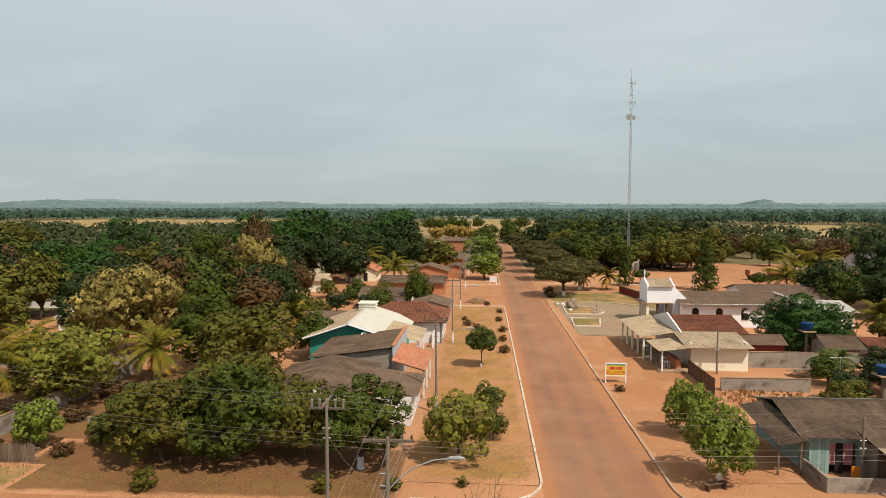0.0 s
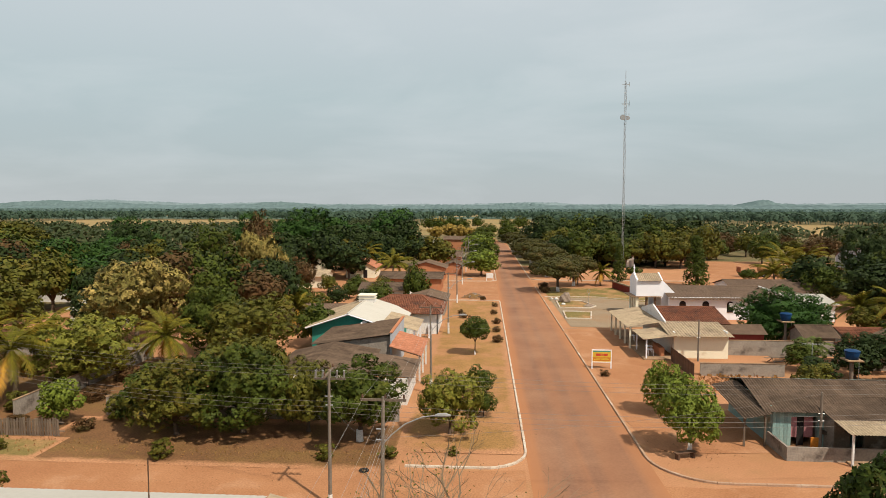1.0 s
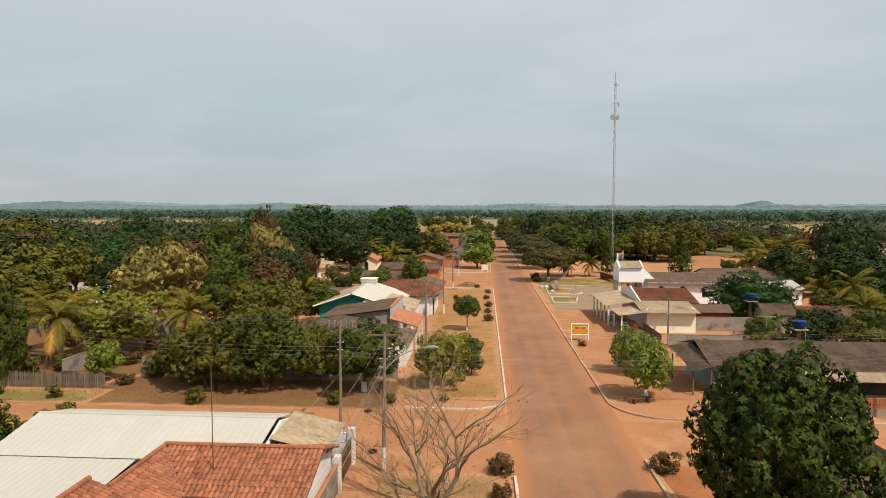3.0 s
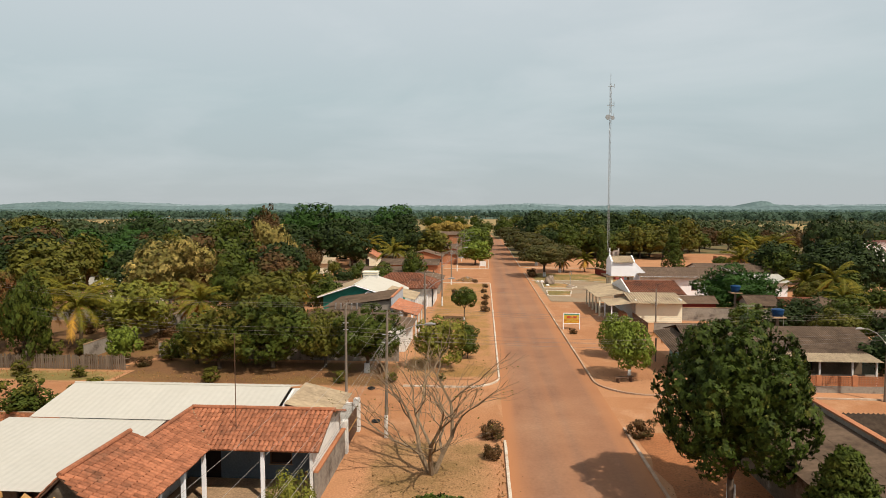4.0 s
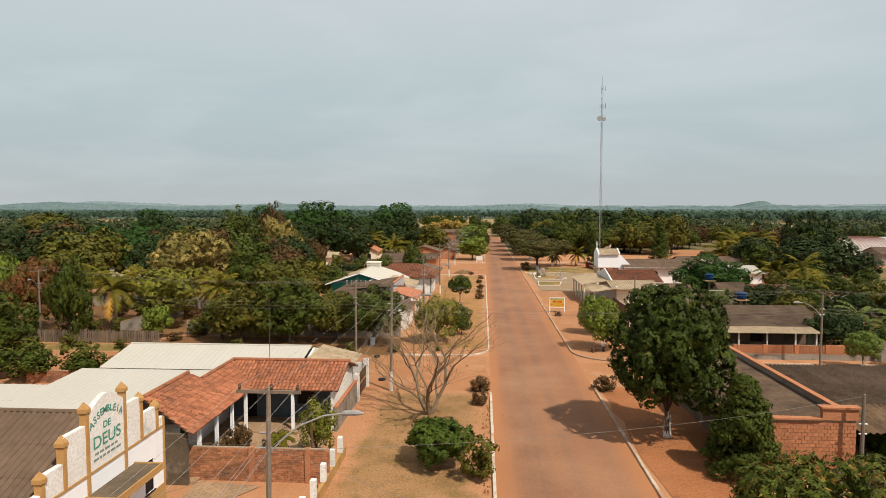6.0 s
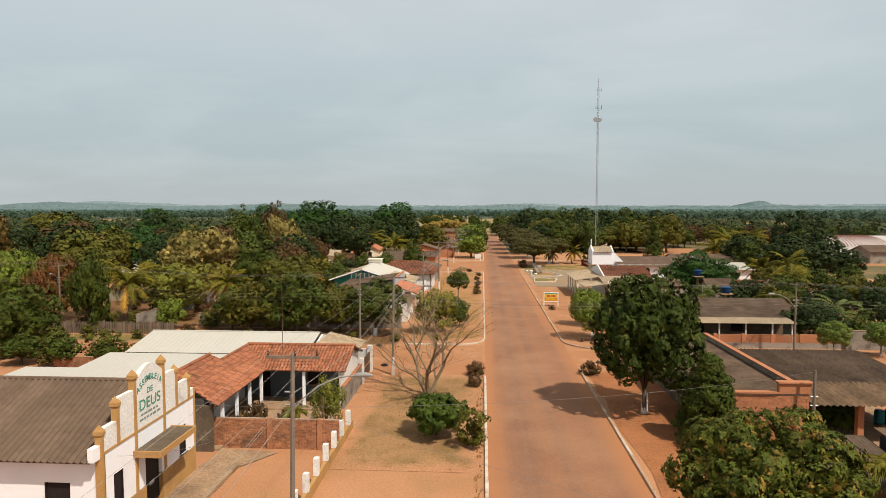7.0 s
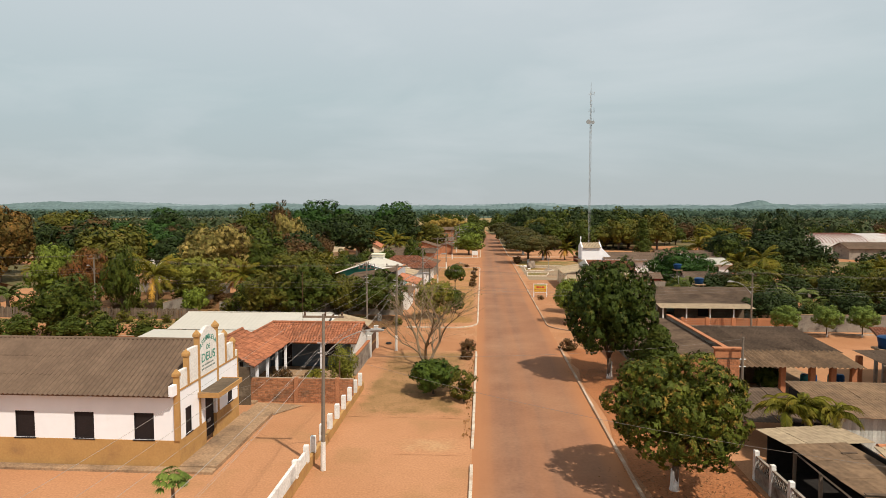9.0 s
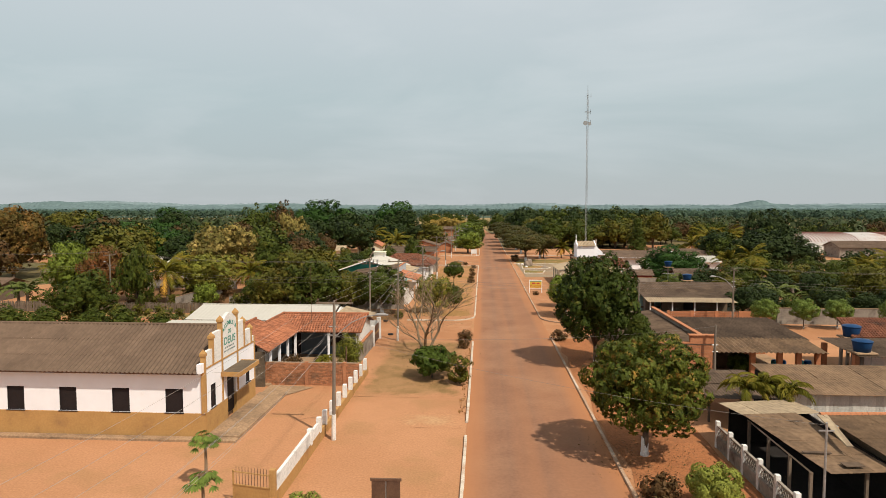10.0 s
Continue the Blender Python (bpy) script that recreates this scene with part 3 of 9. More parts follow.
def feathered(mat):
    """A copy of an earth material that gives way unevenly to the bare red dirt towards the rim of its sheet."""
    m = mat.copy()
    m.name = mat.name + "_thinning"
    n, l = m.node_tree.nodes, m.node_tree.links
    hue = next(k for k in n if k.bl_idname == "ShaderNodeHueSaturation")
    over = hue.inputs["Color"].links[0].from_socket
    geo = n.new("ShaderNodeNewGeometry")
    below = None
    tones = [k for k in DIRT.node_tree.nodes if k.bl_idname == "ShaderNodeMix"]
    for tone in tones:
        rng_ = tone.inputs[0].links[0].from_node
        old = rng_.inputs[0].links[0].from_node
        noise, span, mix = n.new("ShaderNodeTexNoise"), n.new("ShaderNodeMapRange"), n.new("ShaderNodeMix")
        for k in ("Scale", "Detail", "Roughness"):
            noise.inputs[k].default_value = old.inputs[k].default_value
        span.inputs[1].default_value, span.inputs[2].default_value = rng_.inputs[1].default_value, rng_.inputs[2].default_value
        mix.data_type = "RGBA"
        l.new(geo.outputs["Position"], noise.inputs["Vector"])
        l.new(noise.outputs[0], span.inputs[0])
        l.new(span.outputs[0], mix.inputs[0])
        mix.inputs[6].default_value, mix.inputs[7].default_value = tone.inputs[6].default_value, tone.inputs[7].default_value
        if below:
            l.new(below, mix.inputs[6])
        below = mix.outputs[2]
    at, noise = n.new("ShaderNodeAttribute"), n.new("ShaderNodeTexNoise")
    at.attribute_name = "cover"
    noise.inputs["Scale"].default_value, noise.inputs["Detail"].default_value, noise.inputs["Roughness"].default_value = 0.7, 8.0, 0.65
    l.new(geo.outputs["Position"], noise.inputs["Vector"])
    add, span, mix = n.new("ShaderNodeMath"), n.new("ShaderNodeMapRange"), n.new("ShaderNodeMix")
    add.operation = "ADD"
    l.new(at.outputs["Fac"], add.inputs[0])
    l.new(noise.outputs[0], add.inputs[1])
    span.inputs[1].default_value, span.inputs[2].default_value = 0.7, 1.12
    l.new(add.outputs[0], span.inputs[0])
    mix.data_type = "RGBA"
    l.new(span.outputs[0], mix.inputs[0])
    l.new(below, mix.inputs[6])
    l.new(over, mix.inputs[7])
    l.new(mix.outputs[2], hue.inputs["Color"])
    return m


def soft_sheet(name, x0, y0, x1, y1, fade, z, material, label, category):
    """A sheet of earth whose rim fades over a given width."""
    nx, ny = [max(4, min(40, int(d / fade * 3))) for d in (x1 - x0, y1 - y0)]
    pts = [(x0 + (x1 - x0) * i / nx, y0 + (y1 - y0) * j / ny, z) for j in range(ny + 1) for i in range(nx + 1)]
    me = bpy.data.meshes.new(name)
    me.from_pydata(pts, [], [(j * (nx + 1) + i, j * (nx + 1) + i + 1, (j + 1) * (nx + 1) + i + 1, (j + 1) * (nx + 1) + i) for j in range(ny) for i in range(nx)])
    cover = me.attributes.new("cover", "FLOAT", "POINT")
    cover.data.foreach_set("value", [min(1.0, min(x - x0, x1 - x, y - y0, y1 - y) / fade) for x, y, _ in pts])
    me.materials.append(feathered(material))
    me.update()
    return tagged(new(name, me), label, category, kind="structure")


def ragged(x0, y0, x1, y1, seed, amp=1.0, step=3.0):
    """A rectangle with a wandering outline."""
    rng = random.Random(seed)
    out = []
    for (ax, ay), (bx, by) in zip(rect(x0, y0, x1, y1), rect(x0, y0, x1, y1)[1:] + [(x0, y0)]):
        k = max(2, int(math.hypot(bx - ax, by - ay) / step))
        for i in range(k):
            t = i / k
            out.append((ax + (bx - ax) * t + rng.uniform(-amp, amp), ay + (by - ay) * t + rng.uniform(-amp, amp)))
    return out


sheet("ground", rect(-4800, -900, 4800, 4850), -0.02, SCRUB, "dry scrubby red earth reaching to the horizon", "ground")
sheet("ground_village", ragged(-75, -60, 75, 215, 3, 4, 9), -0.004, DIRT, "bare reddish village earth with worn dry patches", "ground")

# asphalt veiled with red dust, thickest along both edges
asphalt = surface("dusty_asphalt", (0.236, 0.120, 0.073), (0.194, 0.099, 0.062), scale=0.25, fine=5.0, rough=0.92, bump=0.15, stain=(0.280, 0.154, 0.094), stain_at=(0.45, 0.68), stain_scale=0.12, space="World", bump_dist=0.01, grain=0.09)
an, al = asphalt.node_tree.nodes, asphalt.node_tree.links
a_geo, a_sep = an.new("ShaderNodeNewGeometry"), an.new("ShaderNodeSeparateXYZ")
al.new(a_geo.outputs["Position"], a_sep.inputs[0])
a_noise = an.new("ShaderNodeTexNoise")
a_noise.inputs["Scale"].default_value, a_noise.inputs["Detail"].default_value = 0.5, 5.0
a_map = an.new("ShaderNodeMapping")
a_map.inputs["Scale"].default_value = (2.4, 0.07, 1.0)
al.new(a_geo.outputs["Position"], a_map.inputs[0])
al.new(a_map.outputs[0], a_noise.inputs["Vector"])
a_curve = an.new("ShaderNodeValToRGB")
for pos_, v_ in ((0.0, 1.0), (0.07, 0.7), (0.15, 0.25), (0.30, 0.0), (0.44, 0.3), (0.53, 0.05), (0.64, 0.3), (0.82, 0.2), (0.93, 0.7), (1.0, 1.0)):
    if pos_ in (0.0, 1.0):
        e_ = a_curve.color_ramp.elements[0 if pos_ == 0.0 else -1]
        e_.position = pos_
    else:
        e_ = a_curve.color_ramp.elements.new(pos_)
    e_.color = (v_, v_, v_, 1)
a_div, a_add = an.new("ShaderNodeMath"), an.new("ShaderNodeMath")
a_div.operation, a_div.inputs[1].default_value = "MULTIPLY", 1 / 8.0
al.new(a_sep.outputs["X"], a_div.inputs[0])
a_add.operation = "MULTIPLY_ADD"
al.new(a_noise.outputs[0], a_add.inputs[0])
a_add.inputs[1].default_value = 0.2
a_sub = an.new("ShaderNodeMath")
a_sub.operation, a_sub.inputs[1].default_value = "SUBTRACT", 0.10
al.new(a_div.outputs[0], a_sub.inputs[0])
al.new(a_sub.outputs[0], a_add.inputs[2])
al.new(a_add.outputs[0], a_curve.inputs[0])
a_mix = an.new("ShaderNodeMix")
a_mix.data_type = "RGBA"
al.new(a_curve.outputs[0], a_mix.inputs[0])
a_bsdf = an["Principled BSDF"]
al.new(a_bsdf.inputs["Base Color"].links[0].from_socket, a_mix.inputs[6])
a_mix.inputs[7].default_value = (0.362, 0.156, 0.070, 1)
al.new(a_mix.outputs[2], a_bsdf.inputs["Base Color"])

sheet("road", [(0, -70), (8, -70), (8, 335), (0, 335)], 0.012, asphalt, "asphalt road dusted with red earth along its edges", "road")
sheet("road_far", [(2.5, 335), (5.5, 335), (1.5, 420), (-1.0, 420)], 0.01, DIRT_STREET, "narrow red dirt track beyond the village", "road")
sheet("cross_street", ragged(-160, 62.8, -0.05, 73.6, 4, 0.35, 3), 0.004, DIRT_STREET, "pale red dirt side street", "road")
sheet("cross_street_east", ragged(8.05, 65.4, 160, 72.4, 5, 0.35, 3), 0.004, DIRT_STREET, "pale red dirt side street", "road")
sheet("cross_street_back", ragged(-160, 149, -0.05, 176, 6, 0.5, 4), 0.003, DIRT_STREET, "wide dirt side street between the blocks", "road")
sheet("cross_street_back_east", ragged(8.05, 169, 110, 179.5, 7, 0.5, 4), 0.003, DIRT_STREET, "dirt side street beyond the plaza", "road")
soft_sheet("verge_west", -9.0, 76.4, -0.1, 146.5, 1.3, 0.03, DRY_GRASS, "strip of straw-coloured dry grass beside the road", "ground")
sheet("verge_east", ragged(8.4, 22, 13.7, 64.5, 10, 0.25, 2), 0.02, DIRT_RED, "red earth strip under the street trees", "ground")
soft_sheet("verge_plot", -62, 73.4, -33, 77.4, 1.2, 0.024, LAWN, "thin grass strip along the fences", "ground")
soft_sheet("verge_court", -8.6, 43.6, -0.3, 62.6, 2.2, 0.010, TRAMPLED, "dry trampled grass between brick wall and road", "ground")
soft_sheet("verge_shade", -35, 73.2, -8.4, 82.0, 1.4, 0.02, DIRT_SHADY, "littered red earth darkened with painted tree shade", "ground")
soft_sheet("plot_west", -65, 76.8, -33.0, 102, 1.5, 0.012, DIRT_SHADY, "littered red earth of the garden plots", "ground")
sheet("yard_east", ragged(8.5, 77.5, 17.0, 121, 19, 0.4, 3), 0.02, DIRT_STREET, "worn red earth forecourt of the bar", "ground")
sheet("lawn", ragged(9.0, 147, 30, 167, 12, 0.5, 3), 0.03, LAWN, "thin yellowing lawn by the plaza", "ground")
sheet("plaza", [(9.4, 123), (16, 122.5), (22, 124), (22.5, 139), (28, 141), (28, 146), (18.5, 152), (9.2, 152)], 0.034, PLAZA, "dusty concrete plaza", "pavement")
sheet("field_pink", ragged(52, 180, 120, 235, 13, 2, 8), 0.006, DIRT_STREET, "open yard of bare pinkish earth", "ground")
sheet("pasture_road", ragged(-70, 420, 60, 980, 14, 8, 30), 0.0, PASTURE, "dry ochre pasture", "ground")
sheet("pasture_west", ragged(-560, 430, -150, 900, 15, 14, 40), 0.0, PASTURE, "dry ochre pasture", "ground")
sheet("pasture_east", ragged(150, 430, 345, 700, 16, 10, 30), 0.0, PASTURE, "dry ochre pasture", "ground")
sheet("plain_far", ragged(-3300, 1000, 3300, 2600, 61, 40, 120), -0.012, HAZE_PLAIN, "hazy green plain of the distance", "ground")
sheet("pasture_farther", ragged(-1400, 1250, 300, 1700, 17, 30, 90), 0.0, PASTURE, "dry ochre pasture", "ground")
# pale sand scraped up on the forecourt and along the wheel tracks
SAND = surface("pale_sand", (0.43, 0.25, 0.13), (0.38, 0.19, 0.095), scale=0.8, fine=6.0, rough=0.95, bump=0.3, space="World")


def kerb_line(name, pts, label, mat=KERB, width=0.17, h=0.13):
    """A kerb of stones set end to end along a line of points."""
    b = Build()
    rng = random.Random(len(pts) + int(abs(pts[0][1])))
    for (ax, ay), (bx, by) in zip(pts, pts[1:]):
        d = math.hypot(bx - ax, by - ay)
        k = max(1, round(d / 1.0))
        ang = math.degrees(math.atan2(by - ay, bx - ax))
        for i in range(k):
            t = i / k
            m = pose(ax + (bx - ax) * t, ay + (by - ay) * t, 0, 0, 0, ang + rng.uniform(-0.5, 0.5))
            b.box(0, -width / 2 + rng.uniform(-0.012, 0.012), -0.05, d / k - 0.012, width / 2, h + rng.uniform(-0.012, 0.01), m, bev=0.018)
    return single(name, b, mat, label, "kerb", kind="structure")


def arc(cx, cy, r, a0, a1, k=9):
    return [(cx + r * math.cos(radians(a0 + (a1 - a0) * i / k)), cy + r * math.sin(radians(a0 + (a1 - a0) * i / k))) for i in range(k + 1)]


W_LABEL, E_LABEL = "low whitewashed concrete kerb edging the road", "low dusty concrete kerb edging the road"
kerb_line("kerb_west_near", [(0, -60), (0, 36.2)], W_LABEL)
kerb_line("kerb_west_mid", [(0, 38.6), (0, 62.2)], W_LABEL)
kerb_line("kerb_west_corner", [(-8.0, 74.0), (-3.2, 74.0)] + arc(-3.0, 77.0, 3.0, -90, 0) + [(0, 146)], W_LABEL)
kerb_line("kerb_west_back", [(-10, 147.2), (0, 147)], W_LABEL)
kerb_line("kerb_west_far", [(-11, 177), (-1.5, 177), (0, 179), (0, 300)], W_LABEL)
kerb_line("kerb_east_near", [(8, -60), (8, 65.0)], E_LABEL, BARE_KERB)
kerb_line("kerb_east_corner", [(60, 72.6), (12.2, 72.7)] + arc(12.0, 76.7, 4.0, -90, -180) + [(8, 118)], E_LABEL, BARE_KERB)
kerb_line("kerb_east_plaza", [(8, 119.5), (8, 167.5)], E_LABEL, BARE_KERB)
kerb_line("kerb_east_back", [(45, 180.3), (11, 180.3)] + arc(11, 183.3, 3.0, -90, -180, 5) + [(8, 300)], W_LABEL)
kerb_line("kerb_lawn", [(8.6, 152.6), (18.3, 152.8), (29, 147)], "whitewashed kerb round the plaza lawn")
for pts in ([(9.6, 129.2), (13.3, 129.2), (14.4, 135.4), (10.0, 135.8), (9.6, 129.2)], [(9.9, 139.6), (14.9, 139.4), (16.2, 141.5), (14.6, 147.3), (10.2, 147.6), (9.9, 139.6)]):
    kerb_line("plaza_bed_kerb", pts, "whitewashed kerb round a plaza planting bed", width=0.22, h=0.2)
    sheet("plaza_bed", [(x, y) for x, y in pts[:-1]], 0.06, LAWN, "thin dry grass in a plaza bed", "ground")
soft_sheet("sand_patch", -4.4, 37.6, -0.3, 40.4, 1.4, 0.008, SAND, "pale sandy patch on the red forecourt", "ground")

# ---- buildings ----
def put_wall(parent, name, p, q, height, thick, mat, openings=(), z0=0.0, label=""):
    """A wall from p to q (outer face on the right hand of p to q)."""
    d = math.hypot(q[0] - p[0], q[1] - p[1])
    ang = math.degrees(math.atan2(q[1] - p[1], q[0] - p[0]))
    return part(name, wall_panel(d, height, thick, openings, z0), mat, parent, label, at=pose(p[0], p[1], 0, 0, 0, ang))


def window_in(parent, p, ang, x0, x1, z0, z1, mat=SHUTTER, name="window", frame_mat=None, panes=1):
    """A window let into a wall whose outer face starts at p with heading ang: frame, sill and dark leaves."""
    m = pose(p[0], p[1], 0, 0, 0, ang)
    b = Build()
    t = 0.05
    for a, c, e, g in ((x0, x1, z1 - t, z1), (x0, x1, z0, z0 + t), (x0, x0 + t, z0, z1), (x1 - t, x1, z0, z1)):
        b.box(a, 0.03, e, c, 0.1, g)
    win = part(name, b, frame_mat or WOOD_BROWN, parent, at=m)
    for i in range(panes):
        w = (x1 - x0 - 2 * t) / panes
        part("pane", Build().box(x0 + t + w * i + 0.01, 0.07, z0 + t, x0 + t + w * (i + 1) - 0.01, 0.095, z1 - t), mat, win)
    part("sill", Build().box(x0 - 0.06, -0.06, z0 - 0.05, x1 + 0.06, 0.06, z0 - 0.002, bev=0.012), frame_mat or CONCRETE, win)
    return win


def house(name, x0, y0, x1, y1, eave, ridge, axis, label, wall_mat, roof, over=0.45, rows=2, category="house", openings=None, thick=0.16, gable_mat=None, ends=None, group=""):
    """A gabled house on the ground rectangle; axis: the ridge's direction. roof: a sheet material or a ('tile', material)."""
    cx, cy = (x0 + x1) / 2, (y0 + y1) / 2
    h = thing(name, cx, cy, label, category, group)
    X0, X1, Y0, Y1 = x0 - cx, x1 - cx, y0 - cy, y1 - cy
    op = openings or {}
    sides = {"s": ((X0, Y0), (X1, Y0), 0), "e": ((X1, Y0), (X1, Y1), 90), "n": ((X1, Y1), (X0, Y1), 180), "w": ((X0, Y1), (X0, Y0), 270)}
    for k, (p, q, ang) in sides.items():
        if k in (ends or ()):
            continue
        o = op.get(k, [])
        pp, qq = p, q
        if k in "ew":
            pp, qq = (p[0], p[1] + (thick if k == "e" else -thick)), (q[0], q[1] + (-thick if k == "e" else thick))
            o = [(a - thick, b_ - thick, c, d, *r) for a, b_, c, d, *r in o]
        put_wall(h, "wall", pp, qq, eave, thick, wall_mat, [w[:4] for w in o], z0=-0.1)
        for w in o:
            kind = w[4] if len(w) > 4 else "window"
            if kind == "window":
                window_in(h, pp, ang, *w[:4])
            elif kind == "door":
                d = part("door", Build().box(w[0] + 0.03, 0.05, 0.0, w[1] - 0.03, 0.09, w[3] - 0.03), SHUTTER, h, at=pose(pp[0], pp[1], 0, 0, 0, ang))
                part("door_handle", Build().tube([(w[1] - 0.12, 0.02, 1.0), (w[1] - 0.12, 0.05, 1.0)], 0.025, 8), METAL, d)
    part("floor_slab", Build().box(X0 + thick, Y0 + thick, -0.1, X1 - thick, Y1 - thick, 0.05), CONCRETE, h)
    if axis == "x":
        span, a0, a1 = (Y1 - Y0) / 2, X0, X1
    else:
        span, a0, a1 = (X1 - X0) / 2, Y0, Y1
    for e, s in ((a0, 1), (a1, -1)):
        poly = [(-span, eave), (span, eave), (0, ridge)]
        b = Build().prism(poly, e, e + s * thick, "x" if axis == "x" else "y")
        part("gable", b, gable_mat or wall_mat, h)
    sl = (ridge - eave) / span
    lo = eave - sl * over + 0.06
    up = ridge + 0.06
    for sgn in (-1, 1):
        if axis == "x":
            P0, P1, Q0, Q1 = (X0 - over, 0, up), (X1 + over, 0, up), (X0 - over, sgn * (span + over), lo), (X1 + over, sgn * (span + over), lo)
        else:
            P0, P1, Q0, Q1 = (0, Y0 - over, up), (0, Y1 + over, up), (sgn * (span + over), Y0 - over, lo), (sgn * (span + over), Y1 + over, lo)
        if isinstance(roof, tuple):
            tile_roof(h, P0, P1, Q0, Q1, roof[1])
        else:
            sheet_roof(h, P0, P1, Q0, roof, rows)
    P0, P1 = ((X0 - over, 0, up + 0.03), (X1 + over, 0, up + 0.03)) if axis == "x" else ((0, Y0 - over, up + 0.03), (0, Y1 + over, up + 0.03))
    ridge_cap(h, P0, P1, roof[1] if isinstance(roof, tuple) else roof, 0.09)
    return h


def posts(parent, pts, h, mat, r=0.07, name="post", z0=-0.05):
    for x, y in pts:
        part(name, Build().box(x - r, y - r, z0, x + r, y + r, h, bev=0.01), mat, parent)


def church_hall():
    """The white hall with the stepped front: x from the street front westwards."""
    X, Y0, Y1 = -15.0, 35.0, 42.75
    yc, x_end = (Y0 + Y1) / 2, -46.0
    c = thing("church_hall", X, yc, "long white church hall with ochre plinth and stepped gable front", "church", z=0.2)
    lx = lambda x: x - X
    ly = lambda y: y - yc
    eave, plinth = 3.9, 1.28
    wins = []
    x = -17.4
    while x > x_end + 2:
        wins.append((x, x + 1.06))
        x -= 3.21
    # south flank, in two colours: ochre plinth a little proud of the white wall
    ops = [(a - x_end, b - x_end, 1.3, 2.7) for a, b in wins]
    put_wall(c, "wall", (lx(x_end), ly(Y0)), (lx(X), ly(Y0)), eave, 0.2, WHITE, ops, z0=plinth)
    part("plinth", Build().box(lx(x_end), ly(Y0) - 0.025, -0.3, lx(X) + 0.02, ly(Y0) + 0.2, plinth, bev=0.01), OCHRE, c)
    for a, b in wins:
        window_in(c, (lx(x_end), ly(Y0)), 0, a - x_end, b - x_end, 1.3, 2.7, frame_mat=SHUTTER)
    put_wall(c, "wall", (lx(X), ly(Y1)), (lx(x_end), ly(Y1)), eave, 0.2, WHITE, z0=0.0)
    put_wall(c, "wall", (lx(x_end), ly(Y1) - 0.2), (lx(x_end), ly(Y0) + 0.2), eave, 0.2, WHITE, z0=0.0)
    part("floor_slab", Build().box(lx(x_end) + 0.2, ly(Y0) + 0.2, -0.1, lx(X) - 0.3, ly(Y1) - 0.2, 0.2), CONCRETE, c)
    # stepped front
    front = ((0.72, 1.42, 1.35, 2.75), (3.05, 4.45, 0.2, 2.85), (6.1, 6.8, 1.35, 2.75))
    put_wall(c, "wall", (0, ly(Y0) + 0.001), (0, ly(Y1)), 3.9, 0.25, WHITE, front, z0=plinth)
    b = Build()
    for a, e in ((0.0, 3.05), (4.45, Y1 - Y0)):
        b.box(-0.25, ly(Y0) + a, -0.3, 0.03, ly(Y0) + e, plinth - 0.002)
    part("plinth", b, OCHRE, c)
    for a, e, z in ((35.0, 35.15, 4.25), (35.15, 36.1, 4.85), (36.1, 37.36, 5.75), (39.73, 40.92, 5.75), (40.92, 42.1, 4.95), (42.1, 42.75, 4.3)):
        part("parapet", Build().box(-0.2, ly(a), 3.9, 0, ly(e), z), WHITE_OLD, c)
    k = 14
    poly = [(ly(37.36), 3.9), (ly(39.73), 3.9)]
    for i in range(k + 1):
        t = i / k
        poly.append((ly(39.73) - t * 2.37, 6.05 + 0.55 * math.sin(math.pi * t) ** 1.3))
    part("name_panel", Build().prism(poly, -0.2, 0.012, "x"), WHITE_OLD, c)
    # ochre pilasters with pointed caps, and the ochre string course
    for yy, z in ((35.0, 5.05), (36.1, 5.85), (37.36, 6.62), (39.73, 6.72), (40.92, 5.95), (42.15, 5.25)):
        pl = Build().box(-0.22, ly(yy) - 0.085, plinth if yy in (35.0, 37.36, 39.73) else 3.9, 0.05, ly(yy) + 0.085, z - 0.42)
        pil = part("pilaster", pl, OCHRE, c)
        fb = Build()
        o = ly(yy)
        fb.box(-0.26, o - 0.14, z - 0.42, 0.09, o + 0.14, z - 0.26, bev=0.02)
        s = [(-0.26, o - 0.14, z - 0.26), (0.09, o - 0.14, z - 0.26), (0.09, o + 0.14, z - 0.26), (-0.26, o + 0.14, z - 0.26), (-0.085, o, z)]
        fb.add(s, [(0, 1, 4), (1, 2, 4), (2, 3, 4), (3, 0, 4), (3, 2, 1, 0)])
        part("finial", fb, OCHRE, pil)
    part("string_course", Build().box(0.0, ly(35.1), 3.84, 0.035, ly(42.75), 3.93), OCHRE, c)
    part("corner_strip", Build().box(-0.02, ly(42.63), plinth, 0.04, ly(42.75), 4.3), OCHRE, c)
    for a, e, z0, z1 in front:
        if z0 > 1:
            window_in(c, (0, ly(Y0)), 90, a, e, z0, z1, frame_mat=SHUTTER)
        else:
            d = part("door", Build().box(-0.2, ly(Y0) + a + 0.04, 0.2, -0.15, ly(Y0) + e - 0.04, z1 - 0.04), SHUTTER, c, "dark wooden double door")
            part("door_panel", Build().box(-0.14, ly(Y0) + a + 0.5, 1.0, -0.12, ly(Y0) + e - 0.5, 1.18), METAL, d)
    can = part("canopy", Build().box(0.0, ly(37.2), 2.98, 1.15, ly(40.3), 3.12, bev=0.01), DARK_WALL, c, "stained concrete door canopy")
    part("canopy_edge", Build().box(1.15, ly(37.2), 2.88, 1.22, ly(40.3), 3.16).box(0.0, ly(37.13), 2.88, 1.22, ly(37.2), 3.16).box(0.0, ly(40.3), 2.88, 1.22, ly(40.37), 3.16), OCHRE, can)
    # lettering on the name panel
    rot = Matrix(((0, 0, 1), (1, 0, 0), (0, 1, 0))).to_4x4()

